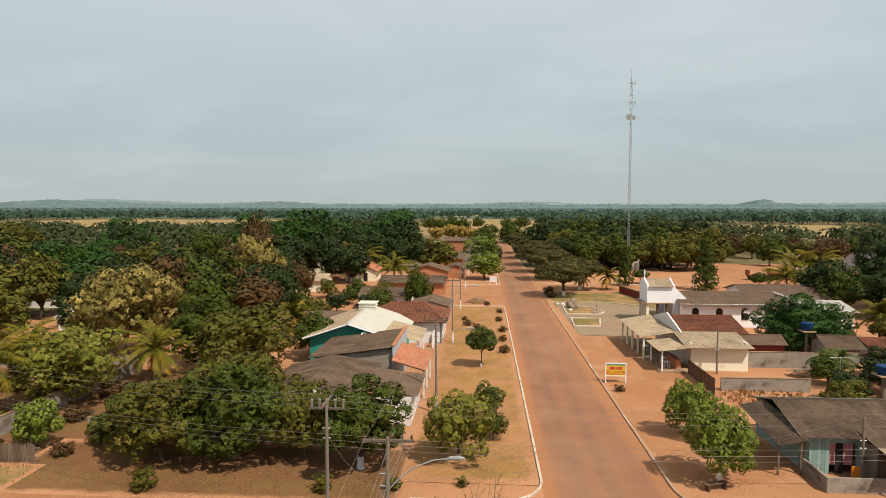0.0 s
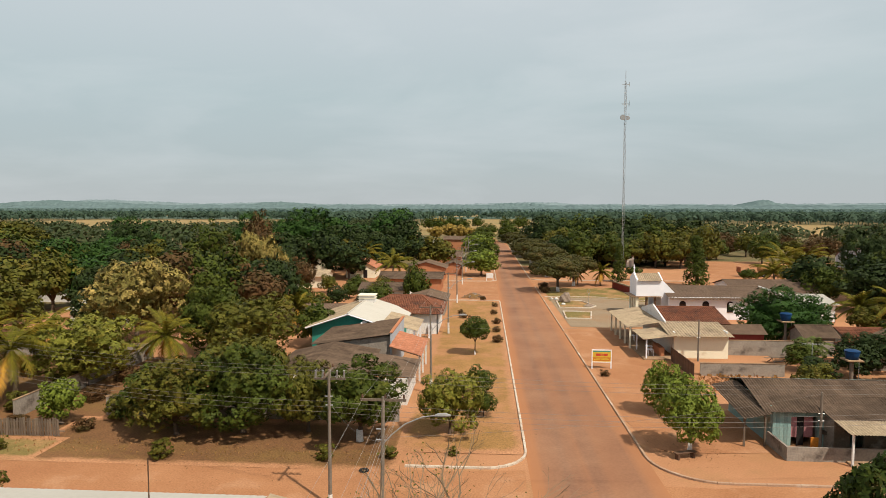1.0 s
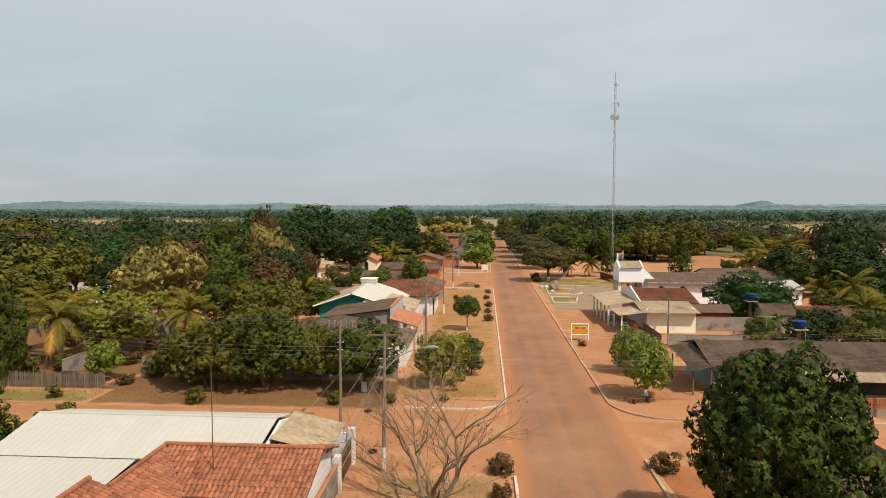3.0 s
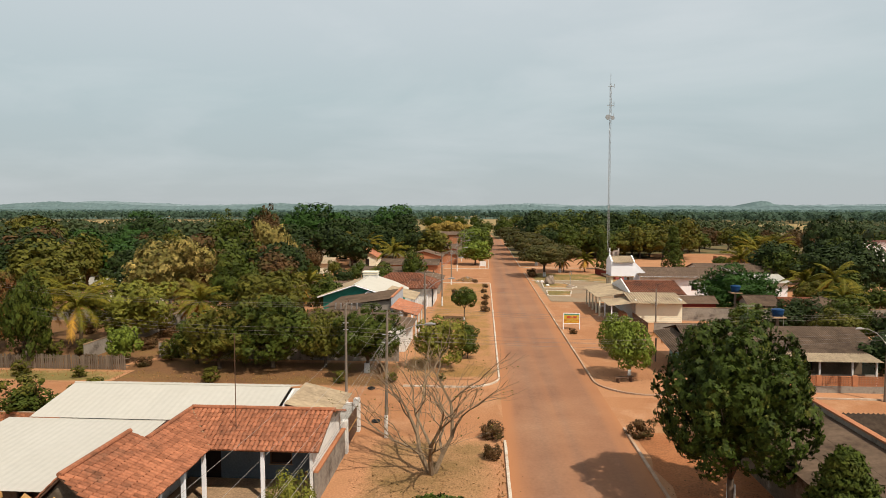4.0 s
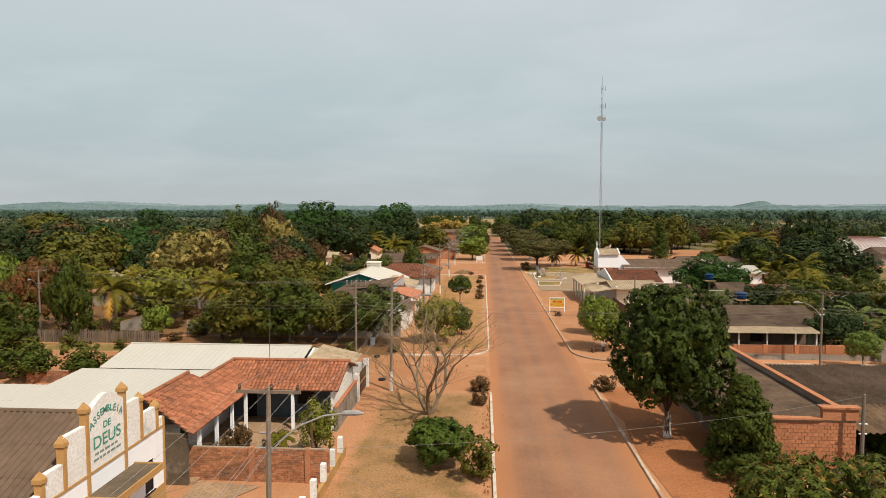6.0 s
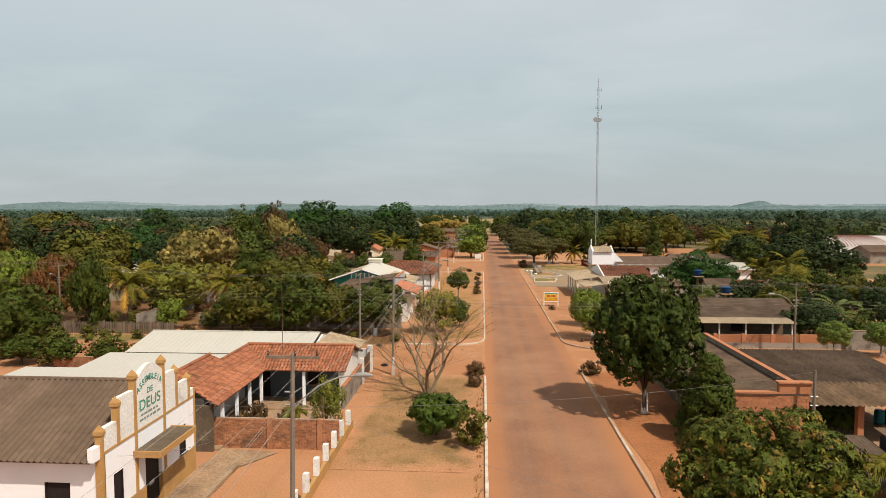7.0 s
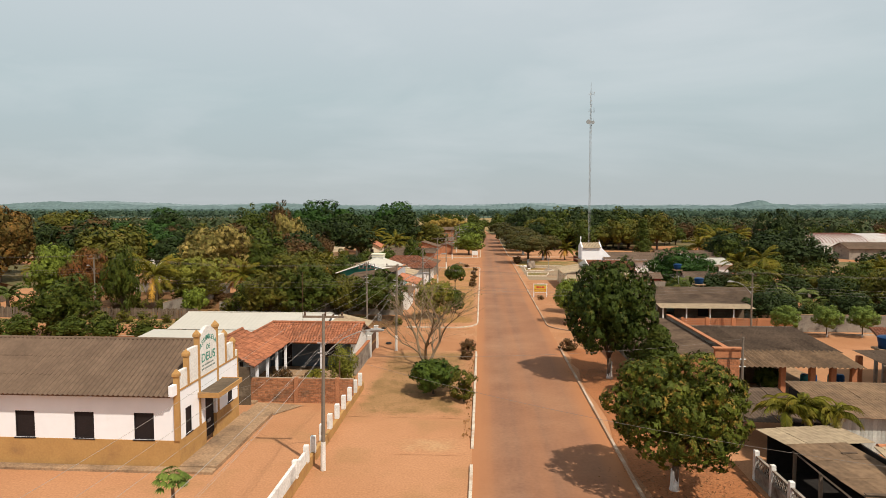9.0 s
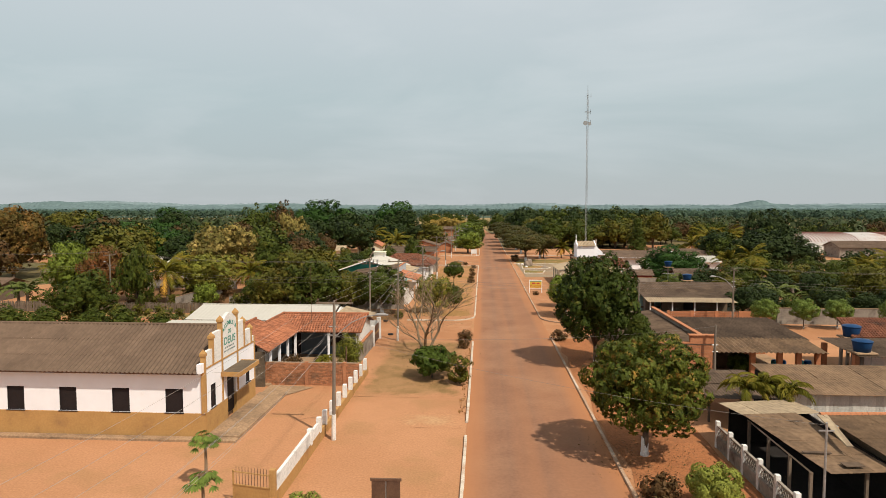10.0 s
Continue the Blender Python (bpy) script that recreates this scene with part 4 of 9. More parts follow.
    def letters(text, y, z, size, mat, stretch=1.0, tilt=0.0):
        cu = bpy.data.curves.new("lettering", "FONT")
        cu.body, cu.size, cu.align_x, cu.align_y, cu.extrude, cu.offset = text, size, "CENTER", "CENTER", 0.004, 0.008
        tmp = bpy.data.objects.new("lettering", cu)
        me = bpy.data.meshes.new_from_object(tmp)
        bpy.data.objects.remove(tmp)
        me.materials.append(mat)
        part("lettering", me, mat, c, "faded green painted letters", at=Matrix.Translation((0.018, ly(y), z)) @ pose(0, 0, 0, tilt, 0, 0) @ rot @ Matrix.Diagonal((stretch, 1, 1, 1)))

    word = "ASSEMBLEIA"
    for i, ch in enumerate(word):
        t = (i - 4.5) / 4.5
        letters(ch, 38.545 + 0.92 * t, 5.98 - 0.36 * t * t, 0.38, LETTER, tilt=-32 * t * 0.6)
    letters("DE", 38.545, 5.42, 0.36, LETTER, 1.1)
    letters("DEUS", 38.545, 4.88, 0.66, LETTER, 1.12)
    for z, w in ((4.48, 1.55), (4.27, 1.7)):
        bars, y = Build(), 38.545 - w / 2
        rng = random.Random(int(z * 10))
        while y < 38.545 + w / 2 - 0.08:
            e = min(y + rng.uniform(0.12, 0.36), 38.545 + w / 2)
            bars.box(0.012, ly(y), z - 0.045, 0.02, ly(e), z + 0.045)
            y = e + 0.07
        part("lettering", bars, LETTER_DARK, c, "small dark painted writing")
    # roof
    ridge = 5.68
    for sgn in (-1, 1):
        yb = ly(Y0) - 0.5 if sgn < 0 else ly(Y1) + 0.5
        sheet_roof(c, (lx(x_end), 0, ridge), (-0.22, 0, ridge), (lx(x_end), yb, 3.82), FIBRE, rows=3, period=0.25, amp=0.05)
    ridge_cap(c, (lx(x_end), 0, ridge + 0.05), (-0.22, 0, ridge + 0.05), FIBRE, 0.1)
    part("eave_board", Build().box(lx(x_end), ly(Y0) - 0.46, 3.66, -0.2, ly(Y0) - 0.42, 3.8), WOOD_BROWN, c)
    part("eave_board", Build().box(-0.26, ly(Y0) - 0.5, 3.72, -0.02, ly(Y0) + 0.06, 4.26), WHITE, c, "white stub of the front wall")
    return c


church_hall()
single("church_apron", Build().box(-15.0, 34.95, -0.1, -13.05, 43.5, 0.22, bev=0.02), CONCRETE, "stained concrete apron along the church front", "pavement", kind="structure")
single("church_side_walk", Build().box(-46, 34.4, -0.1, -13.05, 34.94, 0.14, bev=0.02), CONCRETE, "narrow stained concrete walk along the church wall", "pavement", kind="structure")
sheet("court_slab", [(-15, 43.4), (-13.1, 43.4), (-11.6, 45.6), (-15, 46)], 0.04, CONCRETE, "grey concrete patch of the court", "pavement")


def court_wall():
    w = thing("court_wall", -8.35, 37.0, "low ochre street wall with white upper band and white pillars", "wall")
    tagged(w, kind="structure")
    y = lambda v: v - 37.0
    b = Build().box(-0.09, y(27.4), -0.1, 0.09, y(36.2), 0.62).box(-0.09, y(36.6), -0.1, 0.09, y(49.8), 0.55)
    part("wall_base", b, OCHRE, w)
    part("wall_top", Build().box(-0.075, y(27.4), 0.62, 0.075, y(33.0), 1.32).box(-0.075, y(33.1), 0.62, 0.075, y(34.6), 1.2), WHITE_OLD, w, "peeling white upper wall")
    for yy in (27.1, 33.05, 34.9, 36.2, 38.0, 39.8, 41.6, 43.4, 45.2, 47.0, 48.8):
        tan = yy < 28
        part("pillar", Build().box(-0.13, y(yy) - 0.13, 0.0 if tan else 0.55, 0.13, y(yy) + 0.13, 1.75 if tan else 1.45, bev=0.015), OCHRE if tan else WHITE_OLD, w)
    return w


court_wall()


def court_gate():
    g = thing("metal_gate", -8.4, 26.9, "rusty metal court gate standing open inwards", "gate", turn=168)
    part("gate_frame", Build().box(0, -0.03, 0.1, 1.9, 0.03, 0.16).box(0, -0.03, 0.9, 1.9, 0.03, 0.96).box(0, -0.03, 0.1, 0.06, 0.03, 1.6).box(1.84, -0.03, 0.1, 1.9, 0.03, 1.6).box(0, -0.03, 1.5, 1.9, 0.03, 1.54), OCHRE, g)
    part("gate_panel", Build().box(0.06, -0.012, 0.16, 1.84, 0.012, 0.9), OCHRE, g)
    for i in range(11):
        x = 0.17 + i * 0.155
        part("bar", Build().tube([(x, 0, 0.96), (x, 0, 1.78)], 0.012, 6), WOOD_BROWN, g)


court_gate()


def brick_wall(name, x0, x1, y, h, label, seed, mat=BRICK, piers=()):
    w = thing(name, x0, y, label, "wall")
    part("core", Build().box(0, 0.0, -0.1, x1 - x0, 0.12, h), MORTAR, w)
    tagged(part("brickwork", brick_field(0, x1 - x0, 0.0, h, seed=seed), mat, w), kind="stuff")
    for px in piers:
        part("pier", Build().box(px - x0 - 0.14, -0.09, -0.1, px - x0 + 0.14, 0.16, h + 0.04, bev=0.01), BRICK, w)
    return w


brick_wall("brick_wall", -15.7, -8.3, 46.2, 1.75, "weathered red brick wall between court and house", 3, piers=(-12.3, -9.4))


brick_wall("brick_wall", -37.0, -25.6, 62.7, 1.05, "low worn brick wall along the side street", 6)


def red_tile_house():
    """L-shaped house with verandas on white posts, its roofs in clay tiles."""
    h = thing("tile_roof_house", -14.0, 52.0, "L-shaped house with mossy clay tile roof and white veranda posts", "house")
    q = lambda x, y, z: (x + 14.0, y - 52.0, z)
    zr, zn, zm, ze = 3.68, 4.0, 3.66, 2.66
    # south wing with the highest ridge, running north
    tile_roof(h, q(-18.2, 46.7, zn), q(-18.2, 51.7, zn), q(-14.9, 45.2, ze + 0.06), q(-14.9, 51.7, ze + 0.06), TILE, piece_mat=TILE_PIECE, pieces=290)
    tile_roof(h, q(-18.2, 46.7, zn), q(-18.2, 51.7, zn), q(-19.6, 46.7, ze), q(-19.6, 51.7, ze), TILE)
    ridge_cap(h, q(-18.2, 46.7, zn + 0.08), q(-18.2, 51.7, zn + 0.08), TILE, 0.12)
    part("gable", Build().prism([(-19.4 + 14, 2.6), (-15.2 + 14, 2.6), (-18.2 + 14, 3.85)], 51.5 - 52, 51.65 - 52, "y"), WHITE_OLD, h)
    # lower joining roof up to the valley
    tile_roof(h, q(-17.4, 51.7, zm), q(-17.4, 56.4, zm), q(-15.0, 51.7, ze + 0.05), q(-15.0, 53.2, ze + 0.05), TILE)
    tile_roof(h, q(-17.4, 51.7, zm), q(-17.4, 56.4, zm), q(-18.7, 51.7, ze), q(-18.7, 56.4, ze), TILE)
    ridge_cap(h, q(-17.4, 51.7, zm + 0.07), q(-17.4, 56.4, zm + 0.07), TILE, 0.11)
    # east wing, ridge running east
    tile_roof(h, q(-17.4, 56.4, zr), q(-9.5, 56.4, zr), q(-15.0, 53.2, ze), q(-9.5, 53.2, ze), TILE)
    tile_roof(h, q(-17.4, 56.4, zr), q(-9.5, 56.4, zr), q(-17.4, 59.5, ze), q(-9.5, 59.5, ze), TILE)
    ridge_cap(h, q(-17.4, 56.4, zr + 0.08), q(-9.4, 56.4, zr + 0.08), TILE, 0.12)
    ridge_cap(h, q(-17.4, 56.3, zr + 0.04), q(-15.0, 53.2, ze + 0.05), CONCRETE, 0.04, "valley_strip")
    # walls
    put_wall(h, "wall", q(-17.4, 45.65, 0)[:2], q(-17.4, 55.6, 0)[:2], 2.75, 0.15, WHITE_OLD, [(3.3, 4.2, 0.05, 2.1), (6.1, 7.3, 1.0, 2.1)])
    put_wall(h, "wall", q(-17.4, 55.6, 0)[:2], q(-9.9, 55.6, 0)[:2], 2.75, 0.15, SLATE, [(1.0, 1.9, 0.05, 2.1), (4.6, 5.8, 1.0, 2.1)])
    for a, e in ((4.0, 5.2),):
        window_in(h, q(-17.4, 45.65, 0)[:2], 90, a + 2.1, e + 2.1, 1.0, 2.1)
        window_in(h, q(-17.4, 55.6, 0)[:2], 0, 4.6, 5.8, 1.0, 2.1)
    for p, ang, x in ((q(-17.4, 45.65, 0), 90, 3.3), (q(-17.4, 55.6, 0), 0, 1.0)):
        d = part("door", Build().box(x + 0.03, 0.05, 0.06, x + 0.87, 0.09, 2.07), SHUTTER, h, at=pose(p[0], p[1], 0, 0, 0, ang))
        part("door_handle", Build().tube([(x + 0.76, 0.02, 1.0), (x + 0.76, 0.05, 1.0)], 0.025, 8), METAL, d)
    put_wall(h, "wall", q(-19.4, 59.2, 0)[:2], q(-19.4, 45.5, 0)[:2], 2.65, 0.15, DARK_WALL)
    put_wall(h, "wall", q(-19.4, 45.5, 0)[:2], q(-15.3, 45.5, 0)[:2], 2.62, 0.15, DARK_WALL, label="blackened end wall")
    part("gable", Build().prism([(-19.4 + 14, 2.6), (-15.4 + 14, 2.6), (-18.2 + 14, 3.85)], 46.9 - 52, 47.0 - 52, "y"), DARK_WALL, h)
    put_wall(h, "wall", q(-9.85, 53.4, 0)[:2], q(-9.85, 59.3, 0)[:2], 2.62, 0.16, WHITE_OLD)
    part("gable", Build().prism([(53.3 - 52, 2.62), (59.4 - 52, 2.62), (56.4 - 52, 3.58)], -9.85 + 14 - 0.16, -9.85 + 14, "x"), WHITE_OLD, h)
    put_wall(h, "wall", q(-9.85, 59.3, 0)[:2], q(-19.4, 59.3, 0)[:2], 2.62, 0.15, WHITE_OLD)
    part("veranda_floor", Build().box(-17.25 + 14, 45.65 - 52, -0.05, -15.0 + 14, 55.6 - 52, 0.14).box(-15.0 + 14, 52.8 - 52, -0.05, -10.0 + 14, 55.6 - 52, 0.14), CONCRETE, h)
    posts(h, [q(-15.2, y, 0)[:2] for y in (46.6, 48.7, 50.8, 52.9)] + [q(x, 53.4, 0)[:2] for x in (-12.4,)], 2.6, WHITE, 0.085)
    # television mast
    part("mast", Build().tube([q(-14.3, 54.8, 3.2), q(-14.3, 54.8, 8.2)], 0.022, 6), WOOD_BROWN, h, "thin rusty aerial mast")
    return h


red_tile_house()
sheet("veranda_yard", rect(-15.0, 46.4, -9.9, 52.8), 0.03, CONCRETE, "worn concrete yard before the veranda", "pavement")


def white_roof_store():
    s = thing("white_roof_store", -19.0, 59.0, "long store with wide white corrugated metal roof", "building")
    q = lambda x, y, z: (x + 19.0, y - 59.0, z)
    sheet_roof(s, q(-26.6, 60.0, 3.9), q(-13.0, 60.0, 3.9), q(-26.6, 56.2, 3.12), WHITE_ROOF, rows=1, sheet=1.6, period=0.4, amp=0.006, jit=0.0)
    sheet_roof(s, q(-26.6, 60.0, 3.9), q(-13.0, 60.0, 3.9), q(-26.6, 62.5, 3.3), WHITE_ROOF, rows=1, sheet=1.6, period=0.4, amp=0.006, jit=0.0)
    ridge_cap(s, q(-26.6, 60.0, 3.93), q(-13.0, 60.0, 3.93), WHITE_ROOF, 0.07)
    sheet_roof(s, q(-27.8, 56.1, 3.02), q(-18.75, 56.1, 3.02), q(-27.8, 48.4, 2.6), WHITE_ROOF, rows=1, sheet=1.6, period=0.4, amp=0.006, jit=0.0)
    sheet_roof(s, q(-34.0, 55.6, 1.95), q(-26.4, 55.6, 1.95), q(-34.0, 49.6, 1.75), WHITE_ROOF, rows=2, sheet=1.6, period=0.4, amp=0.01, jit=0.002)
    b = Build().box(*q(-25.0, 56.3, -0.1), *q(-12.9, 56.45, 3.1)).box(*q(-25.0, 62.0, -0.1), *q(-12.9, 62.15, 3.2)).box(*q(-25.0, 56.45, -0.1), *q(-24.85, 62.0, 3.1))
    part("wall", b, WHITE_OLD, s)
    part("gable", Build().prism([(56.3 - 59, -0.1), (62.15 - 59, -0.1), (62.15 - 59, 3.25), (1.0, 3.8), (56.3 - 59, 3.0)], -12.9 + 19, -12.75 + 19, "x"), WHITE_OLD, s)
    part("wall", Build().box(*q(-26.1, 48.8, -0.1), *q(-25.95, 56.2, 2.55)).box(*q(-25.95, 48.8, -0.1), *q(-21.7, 48.95, 2.5)), DARK_WALL, s)
    # lower beige roof on the street end
    sheet_roof(s, q(-12.8, 62.4, 3.5), q(-12.8, 58.0, 3.5), q(-9.9, 62.4, 2.85), FIBRE_PALE, rows=1)
    part("wall", Build().box(*q(-10.75, 59.6, -0.1), *q(-10.6, 62.4, 2.8)), WHITE_OLD, s)


white_roof_store()


def yard_gate_wall():
    w = thing("yard_wall", -9.7, 60.0, "short brick-topped yard wall with rusty gate", "wall")
    part("wall", Build().box(-0.08, -6.6, -0.1, 0.08, -0.4, 1.5), GREY_WALL, w)
    part("coping", Build().box(-0.12, -6.6, 1.5, 0.12, -0.4, 1.6), BRICK_NEW, w)
    part("pillar", Build().box(-0.2, 3.3, -0.1, 0.2, 3.7, 2.2, bev=0.02), WHITE_OLD, w)
    part("pillar", Build().box(-0.2, -0.4, -0.1, 0.2, 0.0, 2.0, bev=0.02), WHITE_OLD, w)
    g = part("gate", Build().box(-0.03, 0.0, 0.1, 0.03, 3.3, 1.7), WOOD_BROWN, w, "rusty sheet metal gate")
    part("gate_rail", Build().box(0.03, 0.0, 0.9, 0.06, 3.3, 1.0), OCHRE, g)
    part("wall", Build().box(-1.1, 3.42, -0.1, -0.2, 3.58, 1.9), WHITE_OLD, w)


yard_gate_wall()

# ---- east side, near ----
def brick_shop():
    """Low shop with a dark roof behind a brick front, divided from the barn roof by a parapet."""
    s = thing("brick_shop", 16.0, 55.0, "low shop with unplastered brick front and dark sheet roof", "building")
    q = lambda x, y, z: (x - 16.0, y - 55.0, z)
    b = Build().box(*q(13.4, 48.2, -0.1), *q(18.3, 48.35, 3.15))
    part("front_wall", b, MORTAR, s)
    tagged(part("brickwork", brick_field(13.4 - 16, 18.3 - 16, 0, 3.15, bw=0.28, bh=0.19, seed=8), BRICK_NEW, s, at=pose(0, 48.2 - 55, 0)), kind="stuff")
    b = Build().box(*q(16.6, 48.1, 3.15), *q(18.35, 48.4, 3.75))
    part("parapet_end", b, BRICK_NEW, s)
    part("coping", Build().box(*q(16.5, 48.0, 3.75), *q(18.45, 48.5, 3.84)).box(*q(13.3, 48.05, 3.15), *q(16.6, 48.45, 3.24)), BRICK_NEW, s)
    part("parapet", Build().box(*q(18.1, 48.4, -0.1), *q(18.3, 64.6, 3.3)), GREY_WALL, s, "grey rendered parapet")
    part("coping", Build().box(*q(18.02, 48.5, 3.3), *q(18.38, 64.6, 3.4)), BRICK_NEW, s, "red tile coping")
    # west wall: the shade it stands in is put into its dark colour
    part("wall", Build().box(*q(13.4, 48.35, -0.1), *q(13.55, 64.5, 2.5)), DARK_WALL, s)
    part("wall", Build().box(*q(13.55, 64.35, -0.1), *q(18.1, 64.5, 2.8)), GREY_WALL, s)
    sheet_roof(s, q(18.08, 64.6, 2.95), q(18.08, 48.4, 2.95), q(13.1, 64.6, 2.5), FIBRE_BROWN, rows=3)
    return s


brick_shop()


def barn():
    """Wide corrugated roof on brick posts, open to the south."""
    s = thing("open_barn", 24.0, 55.0, "open barn under a wide corrugated roof on brick posts", "barn")
    q = lambda x, y, z: (x - 24.0, y - 55.0, z)
    sheet_roof(s, q(18.5, 58.9, 3.3), q(27.0, 58.9, 3.3), q(18.5, 51.6, 2.85), FIBRE_BROWN, rows=2, period=0.3, amp=0.055)
    sheet_roof(s, q(18.5, 51.7, 2.9), q(26.7, 51.7, 2.9), q(18.5, 48.2, 2.55), FIBRE_WARM, rows=1, period=0.3, amp=0.055)
    for x in (21.6, 23.6, 25.0, 26.4):
        part("brick_post", Build().box(*q(x - 0.17, 48.9, -0.05), *q(x + 0.17, 49.24, 2.5), bev=0.01), BRICK_NEW, s)
    part("beam", Build().box(*q(18.5, 48.95, 2.42), *q(26.7, 49.15, 2.52)), WOOD_BROWN, s)
    part("wall", Build().box(*q(18.5, 58.6, -0.1), *q(26.8, 58.75, 2.9)), BRICK_NEW, s)
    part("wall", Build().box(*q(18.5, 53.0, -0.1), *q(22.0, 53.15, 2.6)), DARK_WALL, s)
    part("floor_slab", Build().box(*q(18.5, 47.5, -0.1), *q(26.8, 58.6, 0.05)), CONCRETE, s)


barn()


def yard_canopy():
    s = thing("yard_canopy", 32.0, 49.0, "brown sheet canopy on brick posts over a yard", "canopy")
    q = lambda x, y, z: (x - 32.0, y - 49.0, z)
    sheet_roof(s, q(27.7, 51.6, 3.0), q(35.5, 51.6, 3.0), q(28.4, 46.2, 2.8), FIBRE_BROWN, rows=2, amp=0.03)
    tile_roof(s, q(31.5, 56.0, 3.9), q(42.0, 56.0, 3.9), q(30.6, 52.0, 3.0), q(42.0, 52.0, 3.0), TILE_DARK)
    part("wall", Build().box(*q(31.2, 52.4, -0.1), *q(42.0, 52.55, 3.0)), WHITE_OLD, s)
    posts(s, [q(x, y, 0)[:2] for x in (28.0, 30.4, 33.8) for y in (47.0, 51.2)], 2.7, BRICK_NEW, 0.17, "brick_post")


yard_canopy()


def tank(x, y, z, r, hgt, label, mat=TANK_BLUE, stand="post", group="water tanks"):
    """A round plastic water tank with a domed lid on a stand."""
    t = thing("water_tank", x, y, label, "water tank", group)
    prof = [(r * 0.82, 0), (r * 0.9, hgt * 0.45), (r, hgt * 0.75), (r, hgt * 0.82), (r * 1.04, hgt * 0.84), (r * 1.04, hgt * 0.9), (r * 0.8, hgt * 1.0), (r * 0.3, hgt * 1.06), (0.05, hgt * 1.08)]
    k, vs, fs = 20, [], []
    for rr, zz in prof:
        vs += [(rr * math.cos(2 * math.pi * i / k), rr * math.sin(2 * math.pi * i / k), z + zz) for i in range(k)]
    for a in range(len(prof) - 1):
        for i in range(k):
            j = (i + 1) % k
            fs.append((a * k + i, a * k + j, a * k + k + j, a * k + k + i))
    fs.append(tuple(range(k - 1, -1, -1)))
    lid = 5
    part("tank_body", Build().add(vs[: (lid + 1) * k], [f for f in fs if max(f) < (lid + 1) * k]), mat, t, smooth=True)
    part("lid", Build().add(vs[lid * k:], [tuple(i - lid * k for i in f) for f in fs if min(f) >= lid * k]), mat, t, smooth=True)
    part("platform", Build().box(-r * 1.1, -r * 1.1, z - 0.14, r * 1.1, r * 1.1, z - 0.005, bev=0.02), CONCRETE, t)
    if stand == "post":
        part("stand", Build().tube([(0, 0, -0.1), (0, 0, z - 0.14)], 0.17, 10), POLE, t)
    else:
        for sx in (-1, 1):
            for sy in (-1, 1):
                part("stand_leg", Build().box(sx * r * 0.7 - 0.1, sy * r * 0.7 - 0.1, -0.1, sx * r * 0.7 + 0.1, sy * r * 0.7 + 0.1, z - 0.14), GREY_WALL, t)
    part("pipe", Build().tube([(r * 1.02, 0, 0), (r * 1.02, 0, z + 0.1), (r * 0.8, 0, z + 0.15)], 0.025, 6), METAL, t)
    return t


tank(31.0, 52.9, 2.9, 0.68, 0.95, "blue plastic water tank above the yard canopy", stand="legs")
tank(28.4, 47.0, 3.0, 0.66, 0.85, "blue plastic water tank on a concrete column")
tank(33.6, 112.0, 3.2, 0.66, 0.95, "blue plastic water tank on a single concrete post")
tank(31.0, 93.8, 2.9, 0.64, 0.85, "blue plastic water tank on a concrete column")
tank(60.5, 140.0, 3.6, 0.9, 1.1, "pale teal water tank on a tall post", TANK_TEAL)


def grey_board_house():
    s = thing("grey_board_house", 24.0, 42.0, "wooden house of silvered boards under brown sheet roof", "house")
    q = lambda x, y, z: (x - 24.0, y - 42.0, z)
    sheet_roof(s, q(19.4, 44.2, 2.6), q(36.0, 44.2, 2.6), q(19.4, 39.0, 2.1), FIBRE_WARM, rows=2, amp=0.012, jit=0.02)
    for i in range(74):
        x = 19.6 + i * 0.225
        part("board", SHEET_BOARD, GREY_BOARD, s, at=pose(*q(x, 39.3, -0.05)))
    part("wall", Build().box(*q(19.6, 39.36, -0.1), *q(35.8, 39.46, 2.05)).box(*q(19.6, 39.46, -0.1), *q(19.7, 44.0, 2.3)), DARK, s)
    part("shutter", Build().box(*q(23.4, 39.26, 0.5), *q(24.3, 39.28, 1.5)), GREY_BOARD, s)
    sheet_roof(s, q(14.9, 44.6, 2.05), q(19.2, 44.6, 2.05), q(14.9, 39.6, 1.6), FIBRE_BROWN, rows=2, amp=0.012, jit=0.02)
    posts(s, [q(x, y, 0)[:2] for x in (15.1, 18.9) for y in (39.8, 44.4)], 1.6, WOOD, 0.06)


SHEET_BOARD = Build().box(0, -0.02, 0.0, 0.215, 0.02, 2.1).mesh("board", GREY_BOARD)
grey_board_house()


